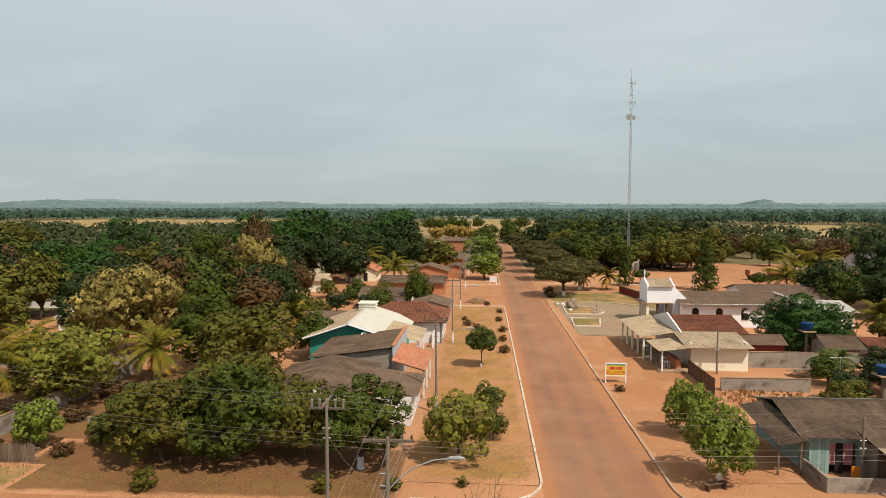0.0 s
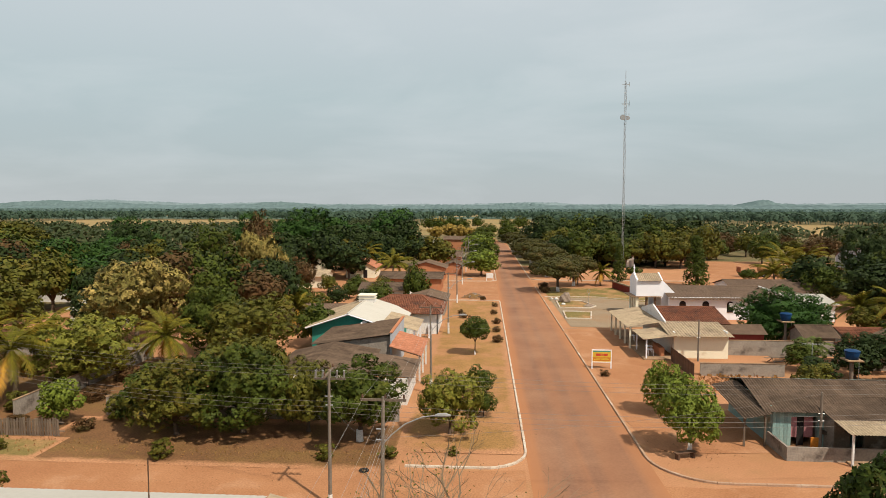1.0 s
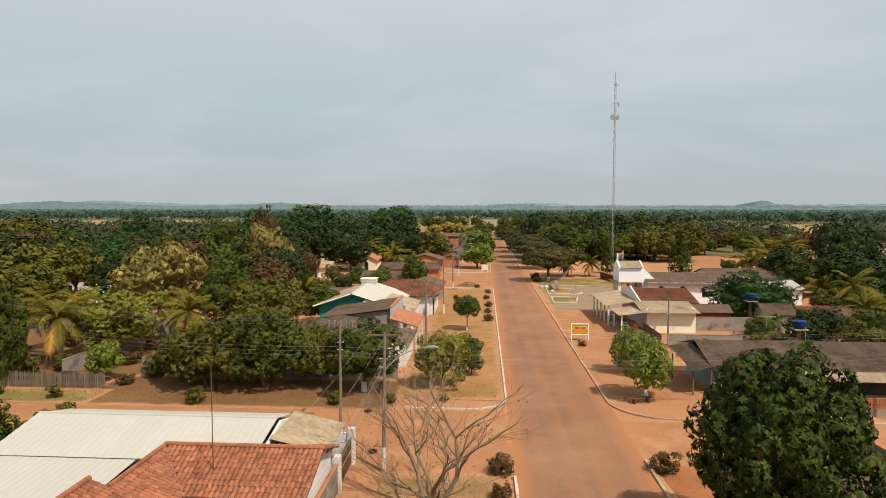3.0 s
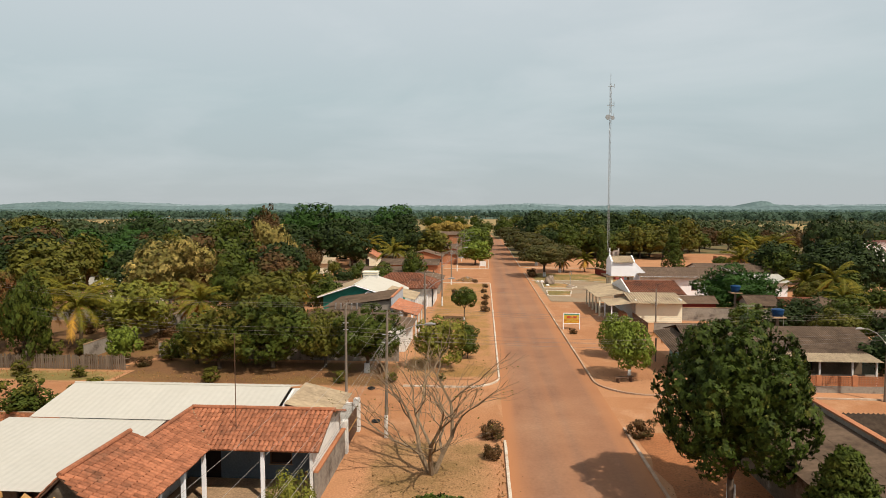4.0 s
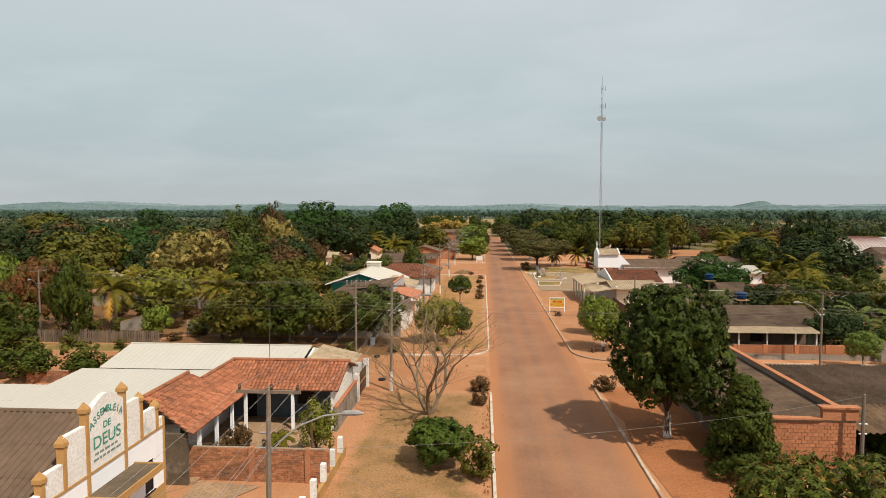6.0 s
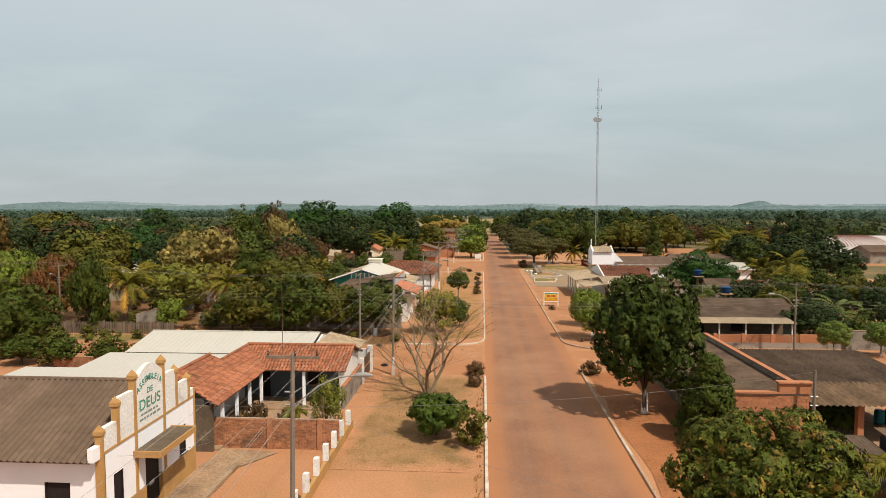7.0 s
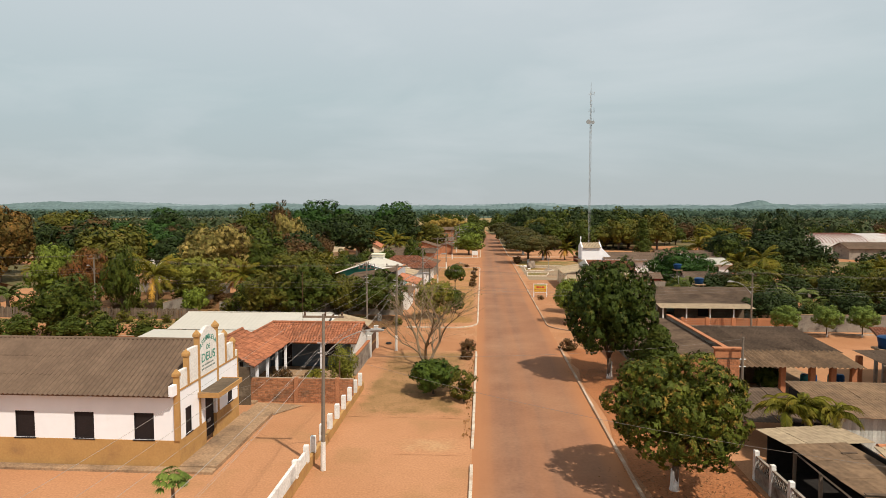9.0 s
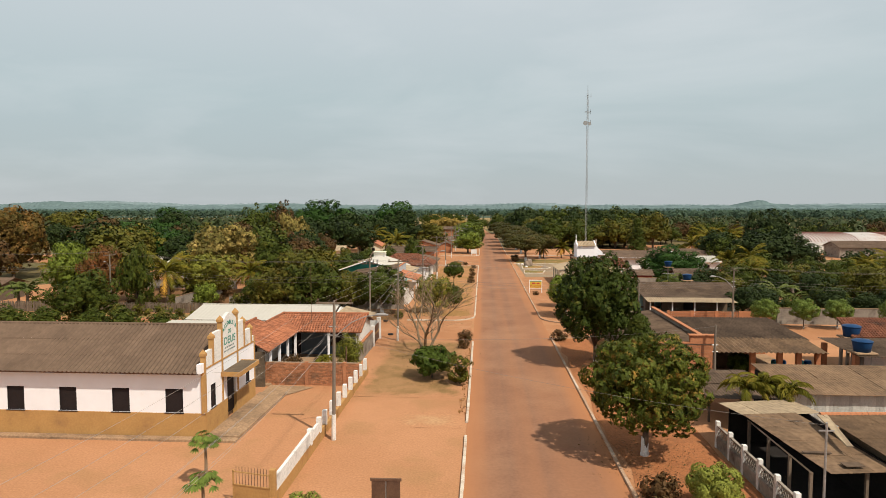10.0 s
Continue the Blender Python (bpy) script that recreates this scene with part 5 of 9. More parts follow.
def market_shed():
    """Open shed with a tilted patched roof right behind the lattice fence."""
    s = thing("sheet_roof_shed", 17.0, 30.0, "low open shed with patched brown sheet roofs", "shed")
    q = lambda x, y, z: (x - 17.0, y - 30.0, z)
    sheet_roof(s, q(14.4, 36.5, 2.2), q(18.7, 37.3, 2.25), q(14.7, 34.0, 2.28), FIBRE_PALE, rows=1, period=0.3, amp=0.006, jit=0.02)
    sheet_roof(s, q(14.72, 34.0, 2.32), q(17.6, 34.3, 2.36), q(14.6, 27.0, 2.24), FIBRE_WARM, rows=4, sheet=0.95, period=0.3, amp=0.005, jit=0.006)
    for x, y, z, w, d, r in ((16.7, 27.6, 2.36, 0.8, 0.45, 4), (15.9, 28.9, 2.36, 1.2, 0.18, -3), (17.0, 33.0, 2.4, 0.7, 0.15, 8)):
        part("roof_patch", Build().box(-w / 2, -d / 2, 0, w / 2, d / 2, 0.03, pose(*q(x, y, z + 0.02), 0, 0, r)), FIBRE_BROWN, s)
    part("flashing", Build().add([q(17.75, 32.5, 2.96), q(18.2, 32.4, 3.0), q(17.3, 28.6, 2.82), q(17.15, 28.8, 2.74), q(17.75, 32.5, 2.91), q(18.2, 32.4, 2.95), q(17.3, 28.6, 2.77), q(17.15, 28.8, 2.69)], [(3, 2, 1, 0), (4, 5, 6, 7), (0, 1, 5, 4), (1, 2, 6, 5), (2, 3, 7, 6), (3, 0, 4, 7)]), FIBRE_PALE, s, "pale loose flashing strip")
    posts(s, [q(*p, 0)[:2] for p in ((14.85, 33.4), (14.85, 31.2), (14.8, 29.0), (14.8, 27.2), (17.2, 27.4))], 2.2, WOOD, 0.06)
    part("beam", Build().tube([q(14.85, 33.6, 2.22), q(14.8, 27.1, 2.18)], 0.05, 4), WOOD, s)
    # back walls and floor near-black: the shed's deep shade is painted in
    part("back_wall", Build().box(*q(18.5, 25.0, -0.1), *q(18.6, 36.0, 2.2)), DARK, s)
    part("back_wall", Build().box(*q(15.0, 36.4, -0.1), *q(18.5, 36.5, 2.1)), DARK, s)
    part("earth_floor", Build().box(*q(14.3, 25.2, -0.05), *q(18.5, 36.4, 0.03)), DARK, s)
    # second, higher roof with a clay tile ridge
    n = thing("ribbed_roof_shed", 24.0, 29.0, "shed with brown ribbed roof and clay tile ridge", "shed")
    g = lambda x, y, z: (x - 24.0, y - 29.0, z)
    sheet_roof(n, g(17.9, 32.5, 2.9), g(33.0, 33.6, 2.9), g(16.8, 24.4, 2.5), FIBRE_WARM, rows=3, period=0.17, amp=0.028, jit=0.004)
    for i in range(50):
        part("ridge_tile", RIDGE_TILE, BRICK_NEW, n, at=pose(*g(17.9 + i * 0.3, 32.5 + i * 0.0219, 2.95), 0, 0, 4.2))
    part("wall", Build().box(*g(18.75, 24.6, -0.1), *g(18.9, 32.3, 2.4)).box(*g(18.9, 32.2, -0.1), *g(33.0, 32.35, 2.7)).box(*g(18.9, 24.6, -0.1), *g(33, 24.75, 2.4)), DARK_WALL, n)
    return s


RIDGE_TILE = Build().tube([(0, 0, 0), (0.33, 0, 0.015)], [0.13, 0.105], 8).mesh("ridge_tile", BRICK_NEW)
market_shed()


def baluster_fence():
    f = thing("lattice_fence", 14.05, 27.0, "white concrete lattice fence on a low rendered wall", "fence")
    part("base_wall", Build().box(-0.08, -17, -0.1, 0.08, 8.6, 0.62), GREY_WALL, f)
    part("rail", Build().box(-0.07, -17, 1.2, 0.07, 8.6, 1.27).box(-0.06, -17, 0.62, 0.06, 8.6, 0.67), GREY_WALL, f)
    cell = Build()
    for i in range(2):
        z = 0.68 + i * 0.26
        cell.tube([(0, 0.0, z), (0, 0.26, z + 0.26)], 0.022, 4).tube([(0, 0.26, z), (0, 0.0, z + 0.26)], 0.022, 4)
    me = cell.mesh("lattice_panel", GREY_WALL)
    for i in range(98):
        part("lattice_panel", me, WHITE_OLD, f, at=pose(0, -17 + i * 0.26, 0))
    for i in range(15):
        y = 8.5 - i * 1.75
        part("pillar", Build().box(-0.11, y - 0.11, -0.1, 0.11, y + 0.11, 1.5, bev=0.02), WHITE_OLD, f)


baluster_fence()


def veranda_house():
    s = thing("veranda_house", 26.0, 79.4, "low house with corrugated roof and pierced brick front wall", "house")
    q = lambda x, y, z: (x - 26.0, y - 78.0, z)
    sheet_roof(s, q(20.6, 78.6, 2.85), q(31.0, 78.6, 2.85), q(20.6, 76.0, 2.5), FIBRE_BROWN, rows=2)
    sheet_roof(s, q(20.6, 76.1, 2.52), q(31.0, 76.1, 2.52), q(20.6, 74.2, 2.28), FIBRE_PALE, rows=1)
    sheet_roof(s, q(20.6, 78.6, 2.87), q(31.0, 78.6, 2.87), q(20.6, 82.4, 2.2), FIBRE, rows=2)
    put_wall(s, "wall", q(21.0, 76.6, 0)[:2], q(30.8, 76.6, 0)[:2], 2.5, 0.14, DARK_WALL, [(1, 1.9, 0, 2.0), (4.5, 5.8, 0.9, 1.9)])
    window_in(s, q(21.0, 76.6, 0)[:2], 0, 4.5, 5.8, 0.9, 1.9)
    part("wall", Build().box(*q(21.0, 81.8, -0.1), *q(30.8, 81.95, 2.2)).box(*q(30.65, 76.75, -0.1), *q(30.8, 81.8, 2.25)).box(*q(21.0, 76.75, -0.1), *q(21.15, 81.8, 2.25)), GREY_WALL, s)
    posts(s, [q(x, 74.5, 0)[:2] for x in (21.0, 23.6, 26.2, 28.8, 30.7)], 2.3, WHITE_OLD, 0.06)
    part("floor_slab", Build().box(*q(21.0, 74.0, -0.1), *q(30.8, 76.6, 0.12)), CONCRETE, s)


veranda_house()


def pierced_wall():
    w = thing("pierced_brick_wall", 22.6, 74.5, "low street wall of red pierced blocks on grey render", "wall")
    part("wall_base", Build().box(-1.8, 0, -0.1, 12.6, 0.14, 0.55), GREY_WALL, w)
    me = Build().box(0, 0.02, 0, 0.19, 0.12, 0.045).box(0, 0.02, 0.145, 0.19, 0.12, 0.19).box(0, 0.02, 0.045, 0.045, 0.12, 0.145).box(0.145, 0.02, 0.045, 0.19, 0.12, 0.145).mesh("block", BRICK_NEW)
    for i in range(40):
        if i % 14 in (12, 13):
            continue
        for j in range(4):
            part("block", me, BRICK_NEW, w, at=pose(0.25 + i * 0.2, 0, 0.55 + j * 0.2))
    part("pier", Build().box(-0.02, -0.02, 0.55, 0.25, 0.16, 1.4).box(2.65, -0.02, 0.55, 3.05, 0.16, 1.4).box(5.45, -0.02, 0.55, 5.85, 0.16, 1.4).box(8.2, -0.02, 0.55, 8.6, 0.16, 1.4), BRICK_NEW, w)
    part("wall_top", Build().box(8.6, 0, 0.55, 12, 0.14, 1.4), BRICK_NEW, w)
    part("wall_top", Build().box(12, 0, 0.55, 12.6, 0.14, 1.4), GREY_WALL, w)


pierced_wall()


def teal_house():
    s = thing("teal_board_house", 23.0, 83.0, "faded teal wooden house with sagging brown sheet roof", "house")
    q = lambda x, y, z: (x - 23.0, y - 83.0, z)
    sheet_roof(s, q(16.7, 83.0, 3.75), q(33.0, 83.0, 3.75), q(16.7, 79.0, 2.6), FIBRE_BROWN, rows=2)
    sheet_roof(s, q(16.7, 83.0, 3.75), q(33.0, 83.0, 3.75), q(16.7, 87.2, 2.7), FIBRE_BROWN, rows=2)
    sheet_roof(s, q(15.0, 84.4, 2.9), q(16.9, 84.4, 3.3), q(15.3, 78.6, 2.2), FIBRE_BROWN, rows=2)
    me = Build().box(0, -0.02, 0, 0.24, 0.02, 2.6).mesh("board", TEAL_WOOD)
    half = Build().box(0, -0.02, 0, 0.24, 0.02, 0.5).mesh("board", TEAL_WOOD)
    for i in range(60):
        x = 17.5 + i * 0.255
        if 18.6 <= x < 20.4 or 23.5 <= x < 24.4:
            part("board", half, TEAL_WOOD, s, at=pose(*q(x, 79.4, 2.1)))
            continue
        part("board", me, TEAL_WOOD, s, at=pose(*q(x, 79.4, 0.0)))
    part("wall", Build().box(*q(17.4, 79.5, -0.1), *q(18.6, 79.6, 2.6)).box(*q(20.5, 79.5, -0.1), *q(32.8, 79.6, 2.6)).box(*q(17.4, 79.6, -0.1), *q(17.5, 87.0, 2.8)).box(*q(17.5, 86.9, -0.1), *q(32.8, 87.0, 2.8)).box(*q(32.7, 79.6, -0.1), *q(32.8, 86.9, 2.8)), TEAL_WOOD, s)
    part("curtain", Build().box(*q(18.7, 79.5, 0.6), *q(19.2, 79.53, 2.05)).box(*q(19.7, 79.5, 0.6), *q(20.3, 79.53, 2.05)), CURTAIN, s, "faded pink curtain in the doorway")
    part("door", Build().box(*q(19.22, 79.52, 0.0), *q(19.68, 79.56, 2.05)), DARK, s)
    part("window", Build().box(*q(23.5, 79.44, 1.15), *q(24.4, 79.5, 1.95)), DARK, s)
    part("flower_box", Build().box(*q(20.7, 79.0, 1.0), *q(23.0, 79.35, 1.2)), WOOD, s)
    posts(s, [q(*p, 0)[:2] for p in ((15.4, 79.0), (16.9, 79.2), (15.2, 84.0))], 2.3, WOOD, 0.06)
    part("panel", Build().box(*q(19.6, 78.3, 0.0), *q(20.2, 78.4, 1.0)), ORANGE, s, "ochre board leaning on the porch")
    w = thing("yard_wall", 17.2, 76.6, "low grey rendered garden wall", "wall")
    part("wall", Build().box(0, 0, -0.1, 14, 0.14, 0.95).box(0, 0.14, -0.1, 0.14, 3.0, 0.95), GREY_WALL, w)


teal_house()

# ---- trees ----
def leaf_quads(cen, nor, length, width, rng, droop=0.0, wild=0.34):
    """Leaves as bent diamonds: arrays of centres and outward directions."""
    k = len(cen)
    r = rng.normal(size=(k, 3))
    nor = nor + wild * rng.normal(size=(k, 3))
    nor /= np.linalg.norm(nor, axis=1)[:, None]
    u = np.cross(nor, r)
    u /= np.linalg.norm(u, axis=1)[:, None] + 1e-9
    if droop:
        u = u + np.array((0, 0, -droop))
        u /= np.linalg.norm(u, axis=1)[:, None] + 1e-9
        nor = np.cross(u, np.cross(nor, u))
        nor /= np.linalg.norm(nor, axis=1)[:, None] + 1e-9
    v = np.cross(nor, u)
    s = rng.uniform(0.7, 1.35, size=(k, 1))
    ln, wd = length * s, width * s
    q = np.stack([cen - u * ln * 0.5, cen + v * wd * 0.5 + nor * wd * 0.12, cen + u * ln * 0.5 - nor * ln * 0.12, cen - v * wd * 0.5 + nor * wd * 0.12], axis=1)
    return q


def quads_mesh(name, q, material, shade=None):
    """Loose leaves as one mesh; shade: a soft normal for each leaf, so that clumps take the light as a whole."""
    k = len(q)
    if shade is not None:
        shade = shade / (np.linalg.norm(shade, axis=1)[:, None] + 1e-9)
        own = np.cross(q[:, 2] - q[:, 0], q[:, 3] - q[:, 1])
        own /= np.linalg.norm(own, axis=1)[:, None] + 1e-9
        back = (own * shade).sum(axis=1) < 0
        q = q.copy()
        q[back] = q[back][:, ::-1]
        own[back] *= -1
        shade = shade + own * 0.6
    me = bpy.data.meshes.new(name)
    me.vertices.add(k * 4)
    me.vertices.foreach_set("co", q.reshape(-1).astype(np.float32))
    me.loops.add(k * 4)
    me.loops.foreach_set("vertex_index", np.arange(k * 4, dtype=np.int32))
    me.polygons.add(k)
    me.polygons.foreach_set("loop_start", np.arange(0, k * 4, 4, dtype=np.int32))
    me.polygons.foreach_set("loop_total", np.full(k, 4, dtype=np.int32))
    me.materials.append(material)
    me.update(calc_edges=True)
    if shade is not None:
        me.polygons.foreach_set("use_smooth", np.ones(k, dtype=bool))
        s = shade / (np.linalg.norm(shade, axis=1)[:, None] + 1e-9)
        me.normals_split_custom_set_from_vertices(np.repeat(s, 4, axis=0).astype(np.float32))
    return me


def crown_quads(seed, rx, rz, zc, clumps, per, length, width, shape="round", clump_r=0.3, droop=0.0, inner=0.25, gaps=0.0, lobe=1.0):
    """Leaf clumps spread over an uneven crown; larger leaves fill the shaded inside."""
    rng = np.random.default_rng(seed)
    out, soft = [], []
    d = rng.normal(size=(clumps * 4, 3))
    d /= np.linalg.norm(d, axis=1)[:, None]
    if shape == "flat":
        d = d[d[:, 2] > -0.15]
    elif shape == "cone":
        pass
    else:
        d = d[d[:, 2] > -0.93]
    d = d[:clumps]
    k = len(d)
    lob = 1 + lobe * (0.20 * np.sin(3 * d[:, 0] + seed) * np.cos(2.5 * d[:, 1] + seed * 2) + 0.16 * np.sin(5 * d[:, 2] + 4 * d[:, 0] + seed))
    rad = rng.uniform(0.62, 1.0, size=k) ** 0.6 * lob
    c = d * rad[:, None] * np.array((rx, rx, rz))
    if shape == "cone":
        t = rng.uniform(0, 1, size=k)
        a = rng.uniform(0, 2 * np.pi, size=k)
        rr = rx * (1 - t) ** 0.75 * rng.uniform(0.75, 1.08, size=k)
        c = np.stack([np.cos(a) * rr, np.sin(a) * rr, (t * 2 - 1) * rz], axis=1)
        d = np.stack([np.cos(a), np.sin(a), np.full(k, 0.35)], axis=1)
    cr = clump_r * min(rx, rz * 1.4) * rng.uniform(0.6, 1.3, size=k)
    for i in range(k):
        if rng.uniform() < gaps:
            continue
        n = int(per * rng.uniform(0.6, 1.3))
        e = rng.normal(size=(n, 3))
        e /= np.linalg.norm(e, axis=1)[:, None]
        e += 0.55 * d[i]
        e /= np.linalg.norm(e, axis=1)[:, None]
        p = c[i] + e * cr[i] * rng.uniform(0.55, 1.05, size=(n, 1)) * np.array((1.15, 1.15, 0.8))
        out.append(leaf_quads(p, e + np.array((0, 0, 0.45)), length, width, rng, droop))
        soft.append(e * 0.75 + d[i] * 0.45 + rng.normal(size=(n, 3)) * 0.28)
    n = int(clumps * per * inner * 0.25)
    e = rng.normal(size=(n, 3))
    e /= np.linalg.norm(e, axis=1)[:, None]
    p = e * rng.uniform(0.25, 0.72, size=(n, 1)) * np.array((rx, rx, rz))
    if shape == "cone":
        t = rng.uniform(0, 0.9, size=n)
        a = rng.uniform(0, 2 * np.pi, size=n)
        rr = rx * (1 - t) ** 0.8 * rng.uniform(0.1, 0.7, size=n)
        p = np.stack([np.cos(a) * rr, np.sin(a) * rr, (t * 2 - 1) * rz], axis=1)
    if shape == "flat":
        p[:, 2] = np.abs(p[:, 2]) * 0.6
    out.append(leaf_quads(p, e, length * 1.8, width * 2.2, rng))
    soft.append(e * 0.6 + rng.normal(size=(n, 3)) * 0.3 + np.array((0, 0, -0.3)))
    q = np.concatenate(out)
    q[:, :, 2] += zc
    return q, np.concatenate(soft)


def tuft_quads(p, nor, tuft, length, width, rng, droop):
    """Leaves in rosettes: each tuft spreads its leaves round one twig end and lets them hang."""
    k = len(p)
    r = rng.normal(size=(k, 3))
    u = np.cross(nor, r)
    u /= np.linalg.norm(u, axis=1)[:, None] + 1e-9
    v = np.cross(nor, u)
    a = (np.arange(tuft) * 2.39996)[None, :] + rng.uniform(-0.4, 0.4, (k, tuft))
    lift = rng.uniform(0.0, 0.75, (k, tuft))[:, :, None]
    d = u[:, None, :] * np.cos(a)[:, :, None] + v[:, None, :] * np.sin(a)[:, :, None] + nor[:, None, :] * lift + np.array((0, 0, -droop))
    d /= np.linalg.norm(d, axis=2)[:, :, None] + 1e-9
    d = d.reshape(-1, 3)
    n = np.repeat(nor, tuft, axis=0) + np.array((0, 0, 0.35))
    side = np.cross(n, d)
    side /= np.linalg.norm(side, axis=1)[:, None] + 1e-9
    up = np.cross(d, side)
    s = rng.uniform(0.7, 1.3, (len(d), 1))
    ln, wd = length * s, width * s
    o = np.repeat(p, tuft, axis=0)
    return np.stack([o, o + d * ln * 0.5 + side * wd * 0.5 + up * wd * 0.1, o + d * ln - up * ln * 0.18, o + d * ln * 0.5 - side * wd * 0.5 + up * wd * 0.1], axis=1)


def crown_mounds(seed, rx, rz, zc, lumps, count, length, width, size=(0.27, 0.44), droop=0.0, flat=False, inner=0.16, gaps=0.0, ragged_by=0.14, glint=0.24, tuft=0, lobe=0.0):
    """A crown built of overlapping leafy mounds: leaves lie on the outer shells, dark gaps stay between them."""
    rng = np.random.default_rng(seed)
    i = np.arange(lumps) + 0.5
    z = 1 - 2 * i / lumps * (0.52 if flat else 0.88)
    az = i * 2.39996 + rng.uniform(-0.5, 0.5, lumps)
    d = np.stack([np.cos(az) * np.sqrt(1 - z * z), np.sin(az) * np.sqrt(1 - z * z), z], axis=1) + rng.normal(size=(lumps, 3)) * 0.15
    d /= np.linalg.norm(d, axis=1)[:, None]
    keep = rng.uniform(size=lumps) >= gaps
    d = d[keep]
    k = len(d)
    r = rng.uniform(*size, k)
    swell = 1 + lobe * (np.sin(2.7 * d[:, 0] + seed) * np.cos(2.3 * d[:, 1] + 2 * seed) + 0.6 * np.sin(4.5 * d[:, 2] + 3.0 * d[:, 1] + seed))
    c = d * (rng.uniform(0.84 - lobe * 0.3, 1.1, k) * swell - r * 0.85)[:, None]
    c = np.concatenate([c, rng.normal(size=(5, 3)) * 0.16])
    r = np.concatenate([r, np.full(5, 0.42)])
    d = np.concatenate([d, np.tile((0.0, 0.0, 0.4), (5, 1))])
    spots = count // tuft if tuft else count
    j = rng.choice(k + 5, size=int(spots * 1.9), p=r ** 2 / (r ** 2).sum())
    e = rng.normal(size=(len(j), 3))
    e /= np.linalg.norm(e, axis=1)[:, None]
    e += 0.4 * d[j]
    e /= np.linalg.norm(e, axis=1)[:, None]
    p = c[j] + e * (r[j] * rng.uniform(0.96 - ragged_by, 0.96 + ragged_by, len(j)))[:, None]
    gap = np.linalg.norm(p[:, None, :] - c[None, :, :], axis=2) / r[None, :]
    gap[np.arange(len(j)), j] = 9.0
    ok = (gap.min(axis=1) > 0.8) & (p[:, 2] > (-0.3 if flat else -0.9))
    p, e, dj = p[ok][:spots], e[ok][:spots], d[j][ok][:spots]
    s3 = np.array((rx, rx, rz))
    soft = e / s3
    soft /= np.linalg.norm(soft, axis=1)[:, None]
    lit = soft + dj * 0.15 + rng.normal(size=(len(p), 3)) * glint
    if tuft:
        out = [tuft_quads(p * s3, soft, tuft, length, width, rng, droop)]
        soft = [np.repeat(lit, tuft, axis=0)]
    else:
        out = [leaf_quads(p * s3, soft + np.array((0, 0, 0.3)), length, width, rng, droop, 0.3)]
        soft = [lit]
    m = int(count * inner)
    q = rng.normal(size=(m, 3))
    q /= np.linalg.norm(q, axis=1)[:, None]
    out.append(leaf_quads(q * rng.uniform(0.3, 0.62, (m, 1)) * s3, q, length * 1.6, width * 2.4, rng))
    soft.append(q * 0.6 + np.array((0, 0, -0.3)))
    q = np.concatenate(out)
    q[:, :, 2] += zc
    return q, np.concatenate(soft)


def trunk_build(seed, h, r, spread, fork, limbs=6, lean=0.02, sides=8):
    """A tapered trunk that forks into limbs reaching into the crown."""
    rng = random.Random(seed)
    b = Build()
    top = (rng.uniform(-lean, lean) * h, rng.uniform(-lean, lean) * h, fork)
    b.tube([(0, 0, -0.15), (0, 0, 0.15), (top[0] * 0.5, top[1] * 0.5, fork * 0.5), top], [r * 1.5, r * 1.1, r * 0.9, r * 0.8], sides)
    for i in range(limbs):
        a = 2 * math.pi * (i + rng.uniform(-0.3, 0.3)) / limbs
        s = spread * rng.uniform(0.55, 0.9)
        z = fork + (h - fork) * rng.uniform(0.55, 0.95)
        mid = (top[0] + math.cos(a) * s * 0.45, top[1] + math.sin(a) * s * 0.45, fork + (z - fork) * 0.6)
        end = (top[0] + math.cos(a) * s, top[1] + math.sin(a) * s, z)
        b.tube([top, mid, end], [r * 0.55, r * 0.36, r * 0.1], 5)
        for j in range(2):
            a2 = a + rng.uniform(-0.9, 0.9)
            e2 = (mid[0] + math.cos(a2) * s * 0.5, mid[1] + math.sin(a2) * s * 0.5, mid[2] + (h - fork) * rng.uniform(0.15, 0.4))
            b.tube([mid, e2], [r * 0.26, r * 0.07], 4)
    return b


BANK = {}


def tree_kind(key, mat, rx, rz, zc, clumps, per, length, width, fork, trunk_r, shape="round", bark=BARK, lime=0.0, variants=2, **kw):
    """Meshes of one kind of tree in a few variants."""
    BANK[key] = []
    for s in range(variants):
        seed = sum(map(ord, key)) + s * 11
        if shape in ("mound", "plate"):
            q, soft = crown_mounds(seed, rx, rz, zc, clumps, per, length, width, flat=shape == "plate", **kw)
        else:
            q, soft = crown_quads(seed, rx, rz, zc, clumps, per, length, width, shape, **kw)
        crown = quads_mesh("crown", q, mat, soft)
        trunk = trunk_build(seed, zc + rz * 0.55, trunk_r, rx * 0.75, fork, 7 if rx > 3 else 5).mesh("trunk", bark, smooth=True)
        wash = Build().tube([(0, 0, -0.1), (0, 0, 0.2), (0, 0, lime)], [trunk_r * 1.52, trunk_r * 1.16, trunk_r * 1.04], 10).mesh("limewash_band", LIME, smooth=True) if lime else None
        BANK[key].append((crown, trunk, wash))


